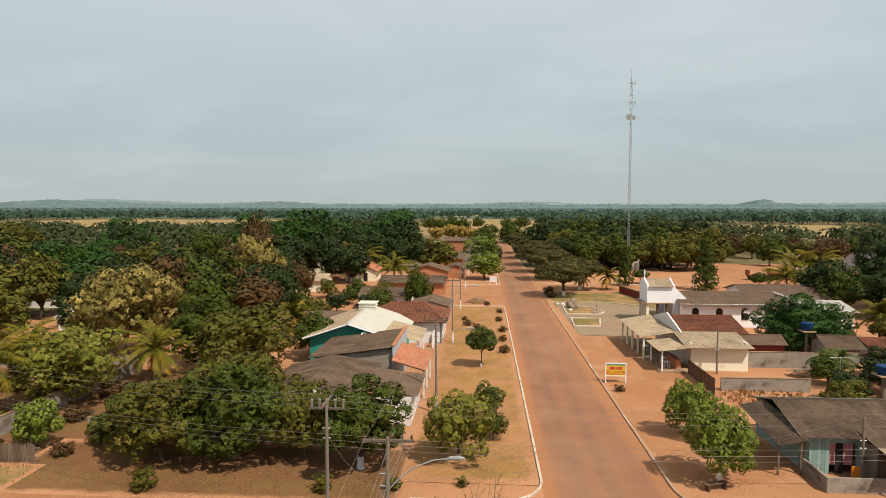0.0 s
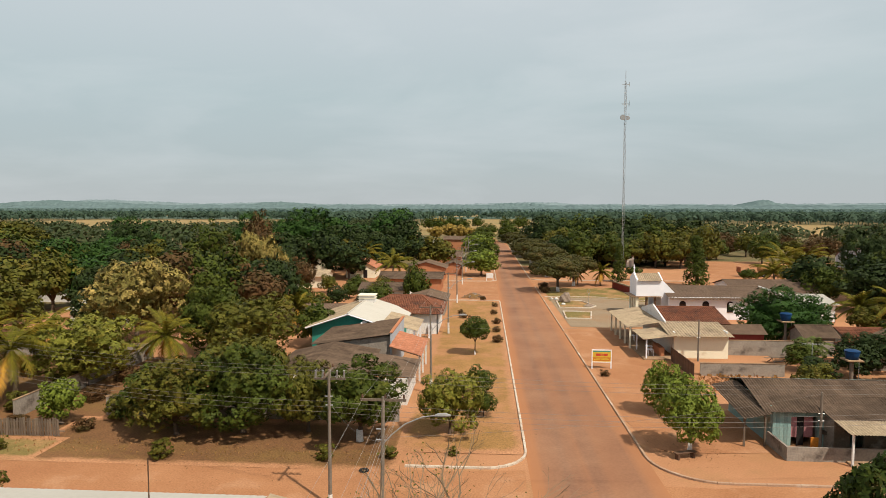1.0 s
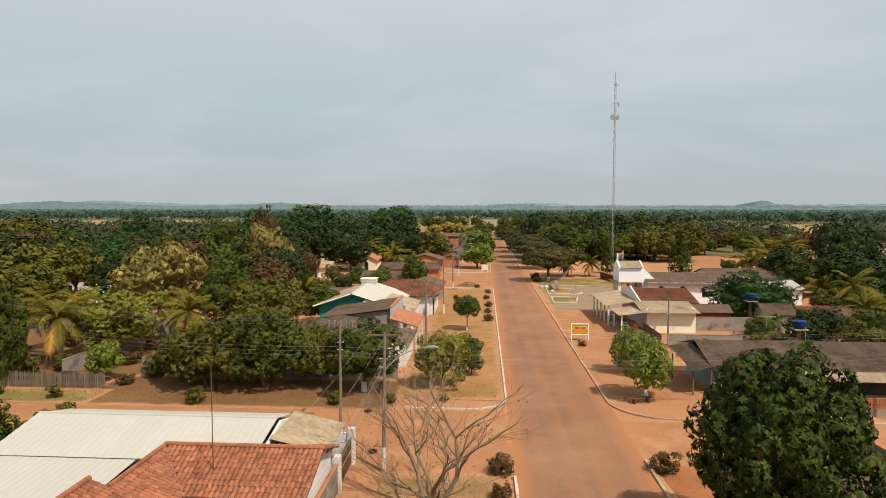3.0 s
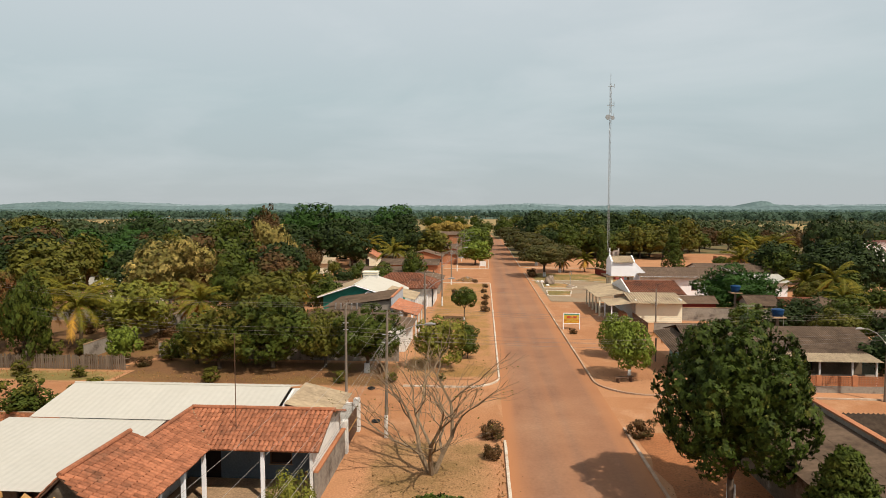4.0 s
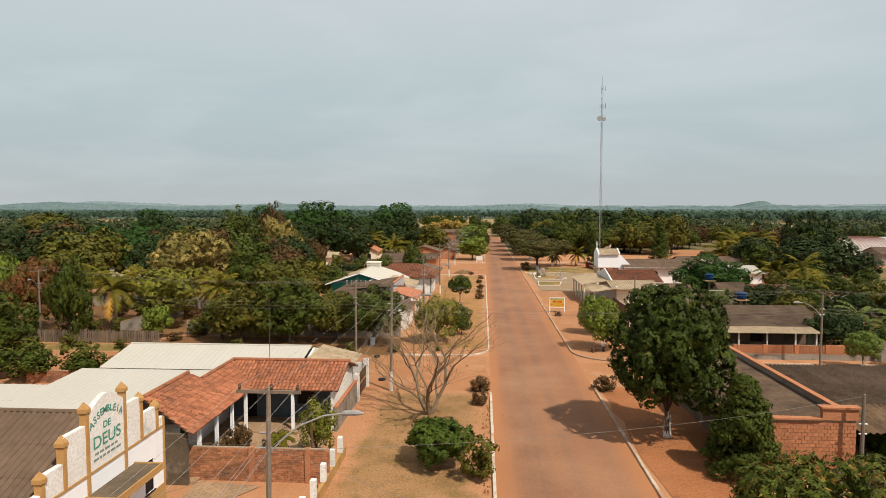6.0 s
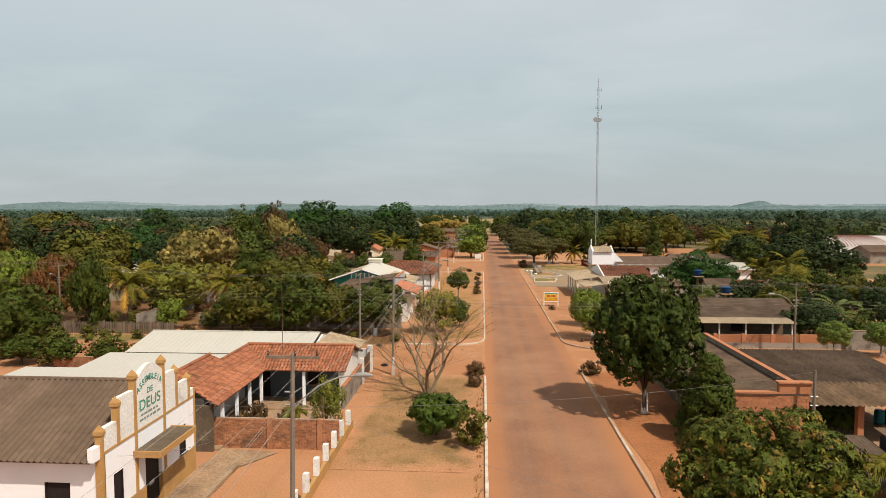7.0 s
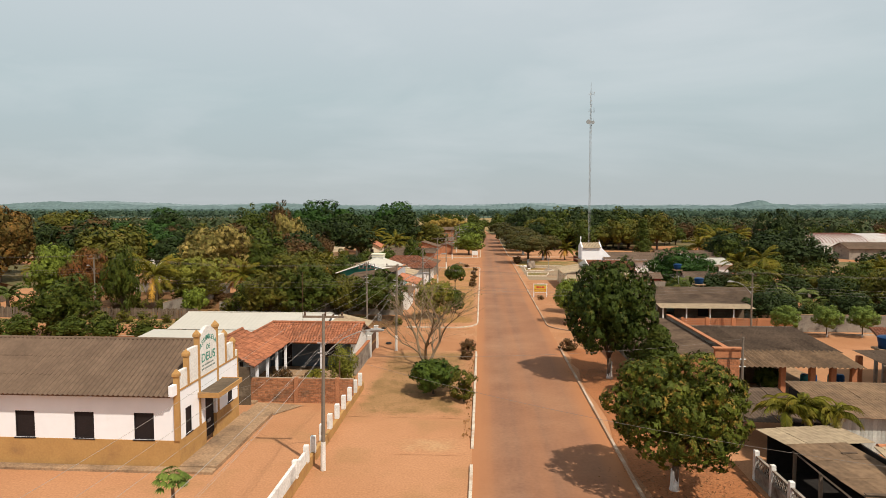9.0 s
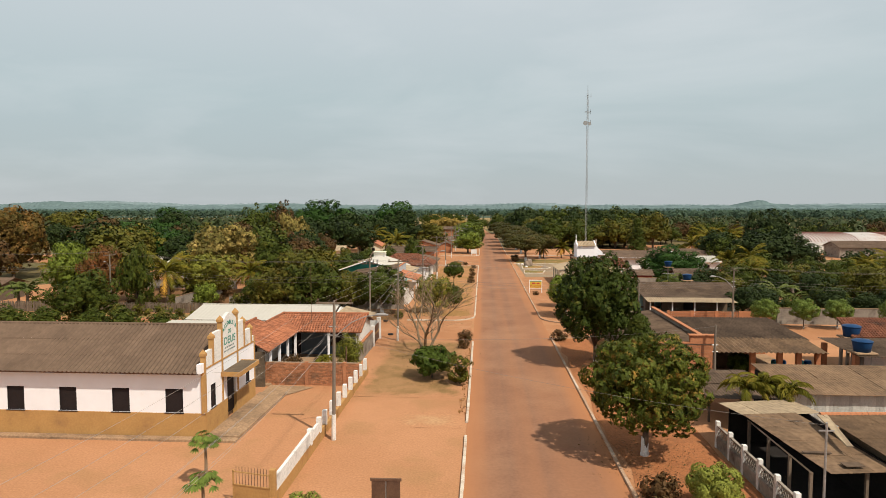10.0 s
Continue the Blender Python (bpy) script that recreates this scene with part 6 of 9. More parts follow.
def plant(key, x, y, label, scale=1.0, sz=None, name="tree", category="tree", group="", variant=None, turn=None, fine=False):
    rng = random.Random(int(x * 131 + y * 71))
    key = key + "_far" if (y > 105 or abs(x) > 58 or scale < 0.7) and not fine and key + "_far" in BANK else key
    var = BANK[key][rng.randrange(len(BANK[key])) if variant is None else variant]
    t = thing(name, x, y, label, category, group, turn=rng.uniform(0, 360) if turn is None else turn)
    t.scale = (scale, scale, scale if sz is None else sz)
    part("trunk", var[1], BARK, t)
    part("crown", var[0], BARK, t)
    if var[2]:
        part("limewash_band", var[2], LIME, t, "whitewashed lower trunk")
    return t


# kinds: near ones with fine leaves, farther ones coarser; of a mound crown the numbers are mounds and leaves
tree_kind("mango", L_MANGO, 3.7, 3.75, 5.15, 120, 46000, 0.19, 0.088, 1.6, 0.2, "mound", lime=1.3, variants=1, size=(0.14, 0.25), droop=0.3, inner=0.16, ragged_by=0.2, glint=0.42, tuft=9, lobe=0.03)
tree_kind("mango_bloom", L_MANGO_BLOOM, 3.65, 2.75, 4.05, 110, 44000, 0.175, 0.08, 1.6, 0.21, "mound", lime=1.05, variants=1, size=(0.14, 0.25), droop=0.3, inner=0.16, ragged_by=0.2, glint=0.42, tuft=9, lobe=0.035)
tree_kind("mango_side", L_MID, 3.7, 3.7, 5.2, 46, 9900, 0.34, 0.16, 1.6, 0.26, "mound", lime=1.3, variants=1, size=(0.16, 0.32), droop=0.4, tuft=6, lobe=0.16, ragged_by=0.22, glint=0.35)
tree_kind("cone", L_MID, 1.95, 2.7, 3.1, 230, 95, 0.21, 0.085, 0.8, 0.12, "cone", variants=1, clump_r=0.19, droop=0.7)
tree_kind("street", L_FRESH, 2.6, 2.35, 2.95, 70, 15000, 0.16, 0.085, 0.9, 0.16, "mound", lime=0.8, variants=2, size=(0.15, 0.27), tuft=6, lobe=0.04, ragged_by=0.24, glint=0.32)
tree_kind("round_small", L_MID, 1.75, 1.3, 2.85, 30, 2600, 0.25, 0.12, 1.5, 0.07, "mound", lime=0.5, variants=1, size=(0.25, 0.4))
tree_kind("clipped", L_CLIPPED, 1.6, 1.4, 2.25, 44, 6500, 0.15, 0.075, 1.2, 0.07, "mound", lime=0.9, variants=1, size=(0.18, 0.3), ragged_by=0.2)
tree_kind("bush", L_BUSH, 1.75, 1.15, 1.45, 40, 7000, 0.21, 0.085, 0.5, 0.08, "mound", variants=1, size=(0.18, 0.34), tuft=7, lobe=0.14, ragged_by=0.26, glint=0.35)
tree_kind("shrub", L_OLIVE, 0.9, 1.1, 1.25, 40, 36, 0.22, 0.10, 0.3, 0.05, variants=2, clump_r=0.35, gaps=0.1)
tree_kind("lime_shrub", L_LIME, 1.2, 0.9, 0.95, 36, 6000, 0.13, 0.06, 0.3, 0.05, "mound", variants=1, size=(0.22, 0.38))
tree_kind("red_shrub", L_BROWN, 0.75, 0.6, 0.65, 36, 34, 0.18, 0.08, 0.2, 0.04, variants=2, clump_r=0.38)
tree_kind("orange_shrub", L_ORANGE, 1.3, 0.9, 1.3, 40, 24, 0.26, 0.13, 0.4, 0.05, variants=1, clump_r=0.36, gaps=0.15)
for key, mat in (("dark", L_DARK), ("mid", L_MID), ("bright", L_BRIGHT), ("olive", L_OLIVE), ("brown", L_BROWN), ("bloom", L_BLOOM), ("rust", L_RUST), ("fresh", L_FRESH), ("pale", L_PALE), ("flush", L_FLUSH)):
    tree_kind(key, mat, 3.8, 3.5, 4.05, 50, 10800, 0.28, 0.135, 1.3, 0.2, "mound", variants=2, size=(0.14, 0.3), inner=0.1, tuft=6, lobe=0.16, ragged_by=0.26, glint=0.32, droop=0.25)
    tree_kind(key + "_far", mat, 3.8, 3.3, 4.2, 30, 1750, 0.54, 0.34, 1.3, 0.24, "mound", variants=2, size=(0.18, 0.38), lobe=0.16, ragged_by=0.2, glint=0.3)
tree_kind("yard_tree", L_PALE, 0.95, 1.15, 1.5, 30, 3200, 0.11, 0.05, 0.5, 0.05, "mound", variants=1, size=(0.2, 0.34), lobe=0.15, ragged_by=0.3, glint=0.35)
tree_kind("umbrella", L_UMBRELLA, 5.4, 2.5, 4.3, 40, 4200, 0.40, 0.28, 2.4, 0.30, "plate", lime=1.0, variants=2, size=(0.2, 0.34))
tree_kind("cypress", L_MID, 2.0, 4.6, 5.0, 170, 26, 0.40, 0.19, 0.8, 0.15, "cone", variants=1, clump_r=0.35)
tree_kind("sparse", L_MID, 3.6, 4.0, 7.5, 30, 1300, 0.45, 0.2, 3.0, 0.2, "mound", variants=1, size=(0.14, 0.24), gaps=0.25)


def palm_meshes(seed, h, fronds=18, flen=3.2, wide=0.44, low=-0.6, curl=0.12):
    rng = random.Random(seed)
    tb = Build()
    pts = [(0.15 * math.sin(i * 0.6), 0.1 * math.cos(i), h * i / 6) for i in range(7)]
    tb.tube(pts, [0.24, 0.17, 0.15, 0.14, 0.14, 0.13, 0.12], 8)
    top = Vector(pts[-1])
    green, dry = [], []
    nrng = np.random.default_rng(seed)
    for f in range(fronds):
        a = 2 * math.pi * f / fronds * 2.4 + rng.uniform(-0.2, 0.2)
        up = rng.uniform(low, 1.45)
        bag = dry if up < -0.25 else green
        ln = flen * rng.uniform(0.8, 1.1)
        p, el = top.copy(), up
        prev = p.copy()
        segs = 11
        for i in range(segs):
            d = Vector((math.cos(a) * math.cos(el), math.sin(a) * math.cos(el), math.sin(el)))
            nx = prev + d * (ln / segs)
            el -= curl if up > 0 else 0.07
            side = d.cross(Vector((0, 0, 1))).normalized()
            w = wide * math.sin(math.pi * (i + 0.8) / (segs + 0.6)) ** 0.6
            bag.append([prev + Vector((0, 0, 0.03)), nx + Vector((0, 0, 0.02)), nx - Vector((0, 0, 0.045)), prev - Vector((0, 0, 0.045))])
            for sg in (-1, 1):
                for j in (0.0, 0.34, 0.67):
                    o = prev.lerp(nx, j)
                    tip = o + side * sg * w + d * 0.34 - Vector((0, 0, 0.35 * w + rng.uniform(0, 0.22)))
                    bag.append([o - d * 0.03, o + d * 0.08, tip + d * 0.03, tip])
            prev = nx
    conv = lambda bag: np.array([[tuple(v) for v in q] for q in bag])
    return tb.mesh("trunk", BARK_TAN, smooth=True), quads_mesh("fronds", conv(green), L_PALM), quads_mesh("dry_fronds", conv(dry if dry else green[:4]), L_PALM_DRY), quads_mesh


PALMS = [palm_meshes(s, h, n, fl) for s, h, n, fl in ((1, 3.6, 30, 3.6), (2, 3.0, 28, 3.2), (3, 3.8, 28, 3.3))]
LOW_PALM = palm_meshes(7, 2.7, 20, 1.7, 0.30, 0.55, 0.17)


def palm(x, y, label, k=0, scale=1.0, name="palm_tree", group="palms"):
    tm, gm, dm, _ = PALMS[k] if k >= 0 else LOW_PALM
    t = thing(name, x, y, label, "palm tree", group, turn=(x * 37 + y * 11) % 360)
    t.scale = (scale, scale, scale)
    part("trunk", tm, BARK_TAN, t)
    part("frond_crown", gm, L_PALM, t)
    part("dry_frond_skirt", dm, L_PALM_DRY, t, "hanging yellowed fronds")
    return t


def bare_tree(x, y):
    """The leafless tree: upright stems that branch again and again into fine twigs."""
    rng = random.Random(12)
    t = thing("bare_tree", x, y, "almost leafless tree with many thin grey-brown branches", "tree")
    t.scale = (1.45, 1.45, 1.22)
    b = Build()
    tips = []

    def grow(p, d, ln, r, depth):
        q = p + d * ln * 0.5 + Vector((rng.uniform(-0.07, 0.07), rng.uniform(-0.07, 0.07), 0.02)) * ln
        e = p + d * ln + Vector((rng.uniform(-0.12, 0.12), rng.uniform(-0.12, 0.12), 0.05)) * ln
        b.tube([p, q, e], [r, r * 0.85, r * 0.68], 6 if depth < 2 else 3, cap=False)
        if depth == 6:
            tips.append(e)
            return
        for i in range(3 if depth < 3 else 2):
            ax = Vector((rng.uniform(-1, 1), rng.uniform(-1, 1), rng.uniform(-0.3, 0.5)))
            nd = (d + ax * (0.95 if i else 0.4)).normalized()
            grow(e if i < 2 else q, nd, ln * rng.uniform(0.66, 0.86), r * (0.7 if i == 0 else 0.52), depth + 1)

    for i in range(3):
        a = 2 * math.pi * i / 3 + 0.5
        grow(Vector((0.1 * math.cos(a), 0.1 * math.sin(a), -0.05)), Vector((0.42 * math.cos(a), 0.42 * math.sin(a), 1)).normalized(), 1.75, 0.115, 0)
    part("branchwork", b, BARK_TAN, t)
    nr = np.random.default_rng(4)
    pick = [p for p in tips if nr.uniform() < 0.16]
    cen = np.array([tuple(p) for p in pick for _ in range(3)]) + nr.normal(size=(len(pick) * 3, 3)) * 0.15
    part("foliage", quads_mesh("foliage", leaf_quads(cen, nr.normal(size=cen.shape), 0.085, 0.045, nr, 0.4), L_OLIVE), L_OLIVE, t, "few remaining olive leaves")


bare_tree(-4.2, 57.2)

STREET = "street trees"
plant("mango_bloom", 9.7, 34.1, "broad mango tree flushing orange, trunk whitewashed", 0.87, 0.96, name="mango_tree", group=STREET)
plant("mango", 10.6, 53.8, "tall dense dark mango tree with whitewashed trunk", 0.94, 1.05, name="mango_tree", group=STREET)
plant("cone", 12.95, 48.6, "dense conical glossy dark green tree", 0.96, 0.88, group=STREET)
plant("street", 11.3, 77.8, "rounded bright green street tree over a bench", 0.84, 0.98, group=STREET, variant=0)
plant("street", 11.8, 85.6, "rounded green street tree", 0.7, 0.82, group=STREET, variant=1)
plant("bush", -3.0, 48.9, "bushy bright green tree low on red earth", 1.0, 1.0, name="bush", category="bush")
plant("shrub", -0.75, 47.2, "straggly olive shrub by the kerb", 0.85, 0.95, name="shrub", category="shrub")
plant("round_small", -3.9, 105.0, "small round clipped tree on the dry verge", 1.05, 1.05, group=STREET)
plant("mid", -3.2, 90.0, "rounded green bush on the dry verge", 0.36, 0.33, group=STREET)
plant("pale", -5.4, 80.0, "bushy yellow-green tree on the dry verge", 0.62, 0.66, fine=True, group=STREET)
plant("mid", -2.9, 84.0, "small bushy tree on the dry verge", 0.28, 0.3, group=STREET)
plant("mango_side", -11.8, 78.2, "dark mango tree beside the side street", 0.85, 0.66, name="mango_tree")
plant("olive", -16.0, 79.8, "broad green tree over a garden wall", 0.72, 0.72)
plant("mid", -20.8, 79.3, "broad spreading tree over a garden wall", 1.0, 0.88)
plant("olive", -25.6, 78.6, "broad spreading olive-green tree", 0.95, 0.74)
plant("mid", -28.5, 80.2, "bushy green tree by the fence", 0.6, 0.6)
plant("olive", -23, 85, "broad green garden tree", 1.0, 0.86)
plant("fresh", -35.7, 80.2, "slim oval pale green tree at the fence", 0.42, 0.50)
plant("pale", -40.2, 90.0, "wide feathery yellow-green tree", 1.2, 0.95)
plant("bloom", -45.0, 107.0, "large mango crown covered in tan blossom", 1.5, 1.5, fine=True)
plant("olive", -28.5, 101.0, "broad olive-green garden tree", 1.35, 0.95)
plant("mid", -34.0, 104.0, "broad green garden tree", 1.1, 1.0)
plant("mid", -23.0, 108.5, "round green tree behind the teal house", 0.75, 0.7)
plant("dark", -48.7, 134.0, "tall dark green tree", 1.3, 1.30, fine=True)
plant("bloom", -46.0, 151.0, "tall tree with tan blossom", 1.15, 1.70, fine=True)
plant("sparse", -53.0, 146.0, "tall thin-leaved tree among the gardens", 1.2, 1.3)
plant("dark", -40.0, 142.0, "dark green leafy garden tree", 0.9, 1.0)
plant("brown", -38.0, 152.0, "ochre-brown flowering tree among the gardens", 0.8, 0.9)
plant("bright", -60.0, 232.0, "large bright green tree crown", 2.6, 2.1, fine=True)
plant("bright", -74.0, 226.0, "large bright green tree crown", 2.2, 1.9, fine=True)
plant("brown", -66.0, 205.0, "tall brown half-dry tree", 1.1, 2.0)
plant("bright", -112.0, 222.0, "wide bright green tree crown", 2.3, 1.75, fine=True)
plant("dark", -44.0, 200.0, "dark green leafy garden tree", 1.8, 1.6)
plant("dark", -30.0, 240.0, "dark green leafy garden tree", 2.0, 1.7)
plant("bright", -36.0, 260.0, "large leafy green tree crown", 2.2, 2.2)
plant("mid", -18.5, 128.0, "dark green tree behind a red roof", 0.65, 0.7)
plant("mid", -14.5, 140.0, "slim green tree among the roofs", 0.62, 0.95)
plant("fresh", -3.5, 188.0, "round clipped green tree by the road", 1.2, 0.9, group=STREET)
plant("mid", -3.0, 214.0, "green leafy roadside tree", 1.2, 1.0, group=STREET)
plant("fresh", -4.5, 240.0, "green leafy roadside tree", 1.5, 1.2, group=STREET)
plant("mid", -4.0, 275.0, "green leafy roadside tree", 1.5, 1.2, group=STREET)
plant("olive", -16.0, 205.0, "olive tree shading a house", 1.5, 1.2)
for x, y, s in ((12.0, 160.5, 1.0), (16.5, 170.0, 0.95), (12.5, 188.0, 1.1), (12.0, 206.0, 1.2), (11.5, 226.0, 1.25), (11.5, 250.0, 1.3), (11.0, 275.0, 1.3)):
    plant("umbrella", x, y, "flat-topped spreading shade tree with whitewashed trunk", s, 1.0 + (s - 1) * 0.5, group="spreading roadside trees")
plant("cypress", 42.6, 171.0, "tall narrow dark cypress-like tree", 1.15, 1.1)
plant("cypress", 27.8, 178.0, "narrow green column tree", 0.75, 0.9)
plant("round_small", 32.0, 182.0, "round clipped green bush", 1.2, 0.75)
plant("round_small", 54.0, 172.0, "small round tree in the bare yard", 1.1, 0.9)
plant("bright", 34.0, 117.0, "dense bright green tree over a wall", 1.15, 0.85, fine=True)
plant("bright", 39.0, 119.0, "dense green garden tree", 0.9, 0.7, fine=True)
plant("bright", 37.4, 114.5, "dense bright green bush over a wall", 0.7, 0.5, fine=True, name="bush", category="bush")
plant("bright", 32.2, 114.0, "dense bright green bush over a wall", 0.6, 0.45, fine=True, name="bush", category="bush")
for x, y, sc in ((-72, 118, 1.5), (-64, 109, 1.15), (-82, 130, 1.6), (-58, 128, 1.3), (-66, 140, 1.4), (-53, 112, 0.9)):
    plant("dark" if x % 4 else "olive", x, y, "leafy green tree among the gardens", sc, sc * 0.9, group="garden trees")
plant("olive", 35.0, 90.0, "thin browning garden tree", 0.6, 0.6)
plant("mid", 38.5, 94.0, "bushy green garden tree", 0.8, 0.66)
plant("olive", 26.5, 91.5, "low green garden shrubbery", 0.5, 0.4)
for x in (32.4, 36.6, 40.2, 46.2, 52.0):
    plant("clipped", x, 71.5, "small clipped tree with whitewashed trunk", 0.92, 0.92, group="clipped street trees")
plant("bush", 21.5, 50.6, "small green bush growing by the brick shop", 0.55, 0.75, name="bush", category="bush")
plant("lime_shrub", 11.2, 27.9, "yellow-green clipped shrub by the fence", 0.98, 1.15, name="shrub", category="shrub")
plant("red_shrub", 9.0, 28.6, "dry brown leafless shrub", 1.05, 0.95, name="shrub", category="shrub")
plant("lime_shrub", -6.3, 24.4, "yellow-green shrub outside the court wall", 0.9, 1.0, name="shrub", category="shrub")
for x, y, s in ((-0.75, 62.6, 0.85), (8.75, 63.6, 0.9), (-0.8, 59.5, 0.65), (9.2, 97.0, 0.5), (-1.1, 112.0, 0.75), (-1.2, 118.5, 0.6), (-1.0, 124.5, 0.7), (-1.3, 132.5, 0.6), (-1.0, 140.0, 0.6), (-4.6, 126.0, 0.7), (-6.0, 129.0, 0.7), (-3.0, 147.5, 0.6), (-6.6, 133.0, 0.5), (9.3, 163.0, 1.2), (9.4, 158.5, 1.0)):
    plant("red_shrub", x, y, "small clipped reddish hedge bush", s, s, name="shrub", category="shrub", group="clipped verge bushes")
for x, y, s in ((-36.5, 74.9, 0.6), (-24.5, 74.3, 0.7), (-42, 75.2, 0.8), (-13.5, 74.8, 0.6), (-9.2, 75.2, 0.5), (-5.0, 76.0, 0.35)):
    plant("shrub", x, y, "straggly green roadside shrub", s, s * 0.75, name="shrub", category="shrub")
for x, y, s in ((-12.6, 64.6, 0.8), (-14.2, 64.9, 0.6)):
    plant("orange_shrub", x, y, "shrub with orange-pink blossom", s, s, name="shrub", category="shrub")
for x, y, s in ((-29.0, 64.8, 1.2), (-33.5, 64.6, 1.3), (-24.0, 63.8, 1.1), (-38.5, 65.5, 1.2), (-44, 66, 1.3)):
    plant("shrub", x, y, "green shrub behind the white roofs", s, s, name="shrub", category="shrub")
plant("yard_tree", -9.75, 49.2, "small yellow-leaved tree behind the brick wall", 1.15, 1.25)
for x, y in ((-12.2, 49.4), (-14.6, 50.2), (-14.8, 48.2), (-13.6, 47.2)):
    plant("red_shrub", x, y, "potted garden plant in the veranda yard", 0.8, 1.1, name="shrub", category="shrub")
# west of the hall
for x, y, s in ((-33.0, 63.9, 0.4), (-36.8, 63.2, 0.48), (-40.6, 63.6, 0.45), (-45.2, 62.6, 0.5), (-49.5, 63.4, 0.5), (-30.4, 64.4, 0.3)):
    plant("mid", x, y, "dense dark green bush behind the stores", s, s * 0.8, name="bush", category="bush", group="garden bushes")
for i, (x, y, s) in enumerate(((-38.5, 79.2, 0.9), (-41.6, 83.0, 0.8), (-42.8, 80.2, 1.0), (-46.4, 81.4, 1.1), (-47.6, 85.0, 1.0), (-38.4, 84.4, 0.9), (-36.6, 86.0, 1.1), (-50.4, 80.6, 0.9), (-43.4, 92.0, 1.3), (-48.0, 93.6, 1.3), (-55.5, 79.4, 1.0), (-59.0, 80.0, 0.8), (-37.6, 92.4, 1.2), (-52.4, 74.6, 0.8), (-47.5, 74.4, 0.9), (-33.0, 79.0, 0.8), (-31.6, 81.4, 1.0))):
    plant("red_shrub" if i % 3 == 0 else "shrub", x, y, "dry brown bush in a bare plot" if i % 3 == 0 else "straggly green bush in a bare plot", s, s * 0.9, name="shrub", category="shrub")
plant("mid", -44.0, 78.4, "tall dense creeper-clad dark tree", 0.56, 1.15, fine=True)
plant("mid", -43.7, 67.4, "dense dark green dome-shaped street tree", 0.95, 0.83)
plant("rust", -51.8, 83.5, "mango tree with rusty red new leaves", 0.75, 1.15)
plant("fresh", -57.5, 85.0, "mango tree with fresh green leaves", 0.9, 1.16)
plant("dark", 71.0, 157.0, "very large dark green tree crown", 1.45, 1.8, fine=True)
plant("mid", 66.0, 149.0, "large leafy green tree crown", 1.0, 1.2, fine=True)
plant("flush", -99.0, 126.0, "large browning mango tree", 1.6, 1.7)
plant("olive", -159.0, 231.0, "wide spreading olive tree", 2.6, 1.7, fine=True)
plant("flush", -89.0, 114.0, "large mango tree with bronze flush", 1.6, 1.75, fine=True)
palm(-43.6, 85.4, "coconut palm with yellowed lower fronds", 0, 1.25)
palm(-50.0, 89.0, "coconut palm with yellowed lower fronds", 0, 1.1)
palm(-35.8, 97.0, "coconut palm with yellowed lower fronds", 1, 1.15)
palm(-50.0, 98.0, "coconut palm in a garden", 2, 1.0)
palm(-64.0, 92.0, "coconut palm in a garden", 0, 1.0)
palm(-28.0, 116.0, "coconut palm in a garden", 1, 1.1)
palm(-22.5, 168.0, "coconut palm among the houses", 0, 1.3)
palm(-33.0, 190.0, "coconut palm in a garden", 0, 1.4)
palm(22.4, 171.0, "palm with drooping dry fronds", 1, 1.0)
palm(17.5, 171.5, "small palm by the street", 1, 0.9)
palm(63.0, 176.0, "coconut palm in the bare yard", 0, 1.5)
palm(68.0, 177.0, "coconut palm in the bare yard", 0, 1.5)
palm(50.0, 118.0, "coconut palm with yellow fronds", 2, 1.2)
palm(46.0, 108.0, "bushy palm in a garden", 1, 1.0)
palm(16.6, 38.0, "low bushy palm behind the shed", -1, 0.95)
palm(17.8, 38.4, "low bushy palm behind the shed", -1, 1.0)
palm(19.2, 38.0, "low bushy palm behind the shed", -1, 0.9)
palm(-11.3, 47.9, "low palm in the veranda yard", -1, 0.55)
palm(55.0, 88.0, "bushy palm in a garden", 1, 1.0)
palm(60.0, 96.0, "bushy palm in a garden", 2, 1.0)
for x, y, k, s in ((52.5, 157.0, 0, 1.25), (57.0, 158.5, 2, 1.3), (47.6, 121.5, 1, 1.15), (62.0, 104.0, 1, 1.1), (56.5, 99.0, 2, 1.0), (52.0, 93.0, 1, 0.95), (66.0, 110.0, 0, 1.0), (70.5, 101.0, 1, 1.05), (60.0, 90.0, 1, 0.9), (75.0, 118.0, 0, 1.1), (80.0, 108.0, 1, 1.1)):
    palm(x, y, "bushy palm in a garden", k, s)


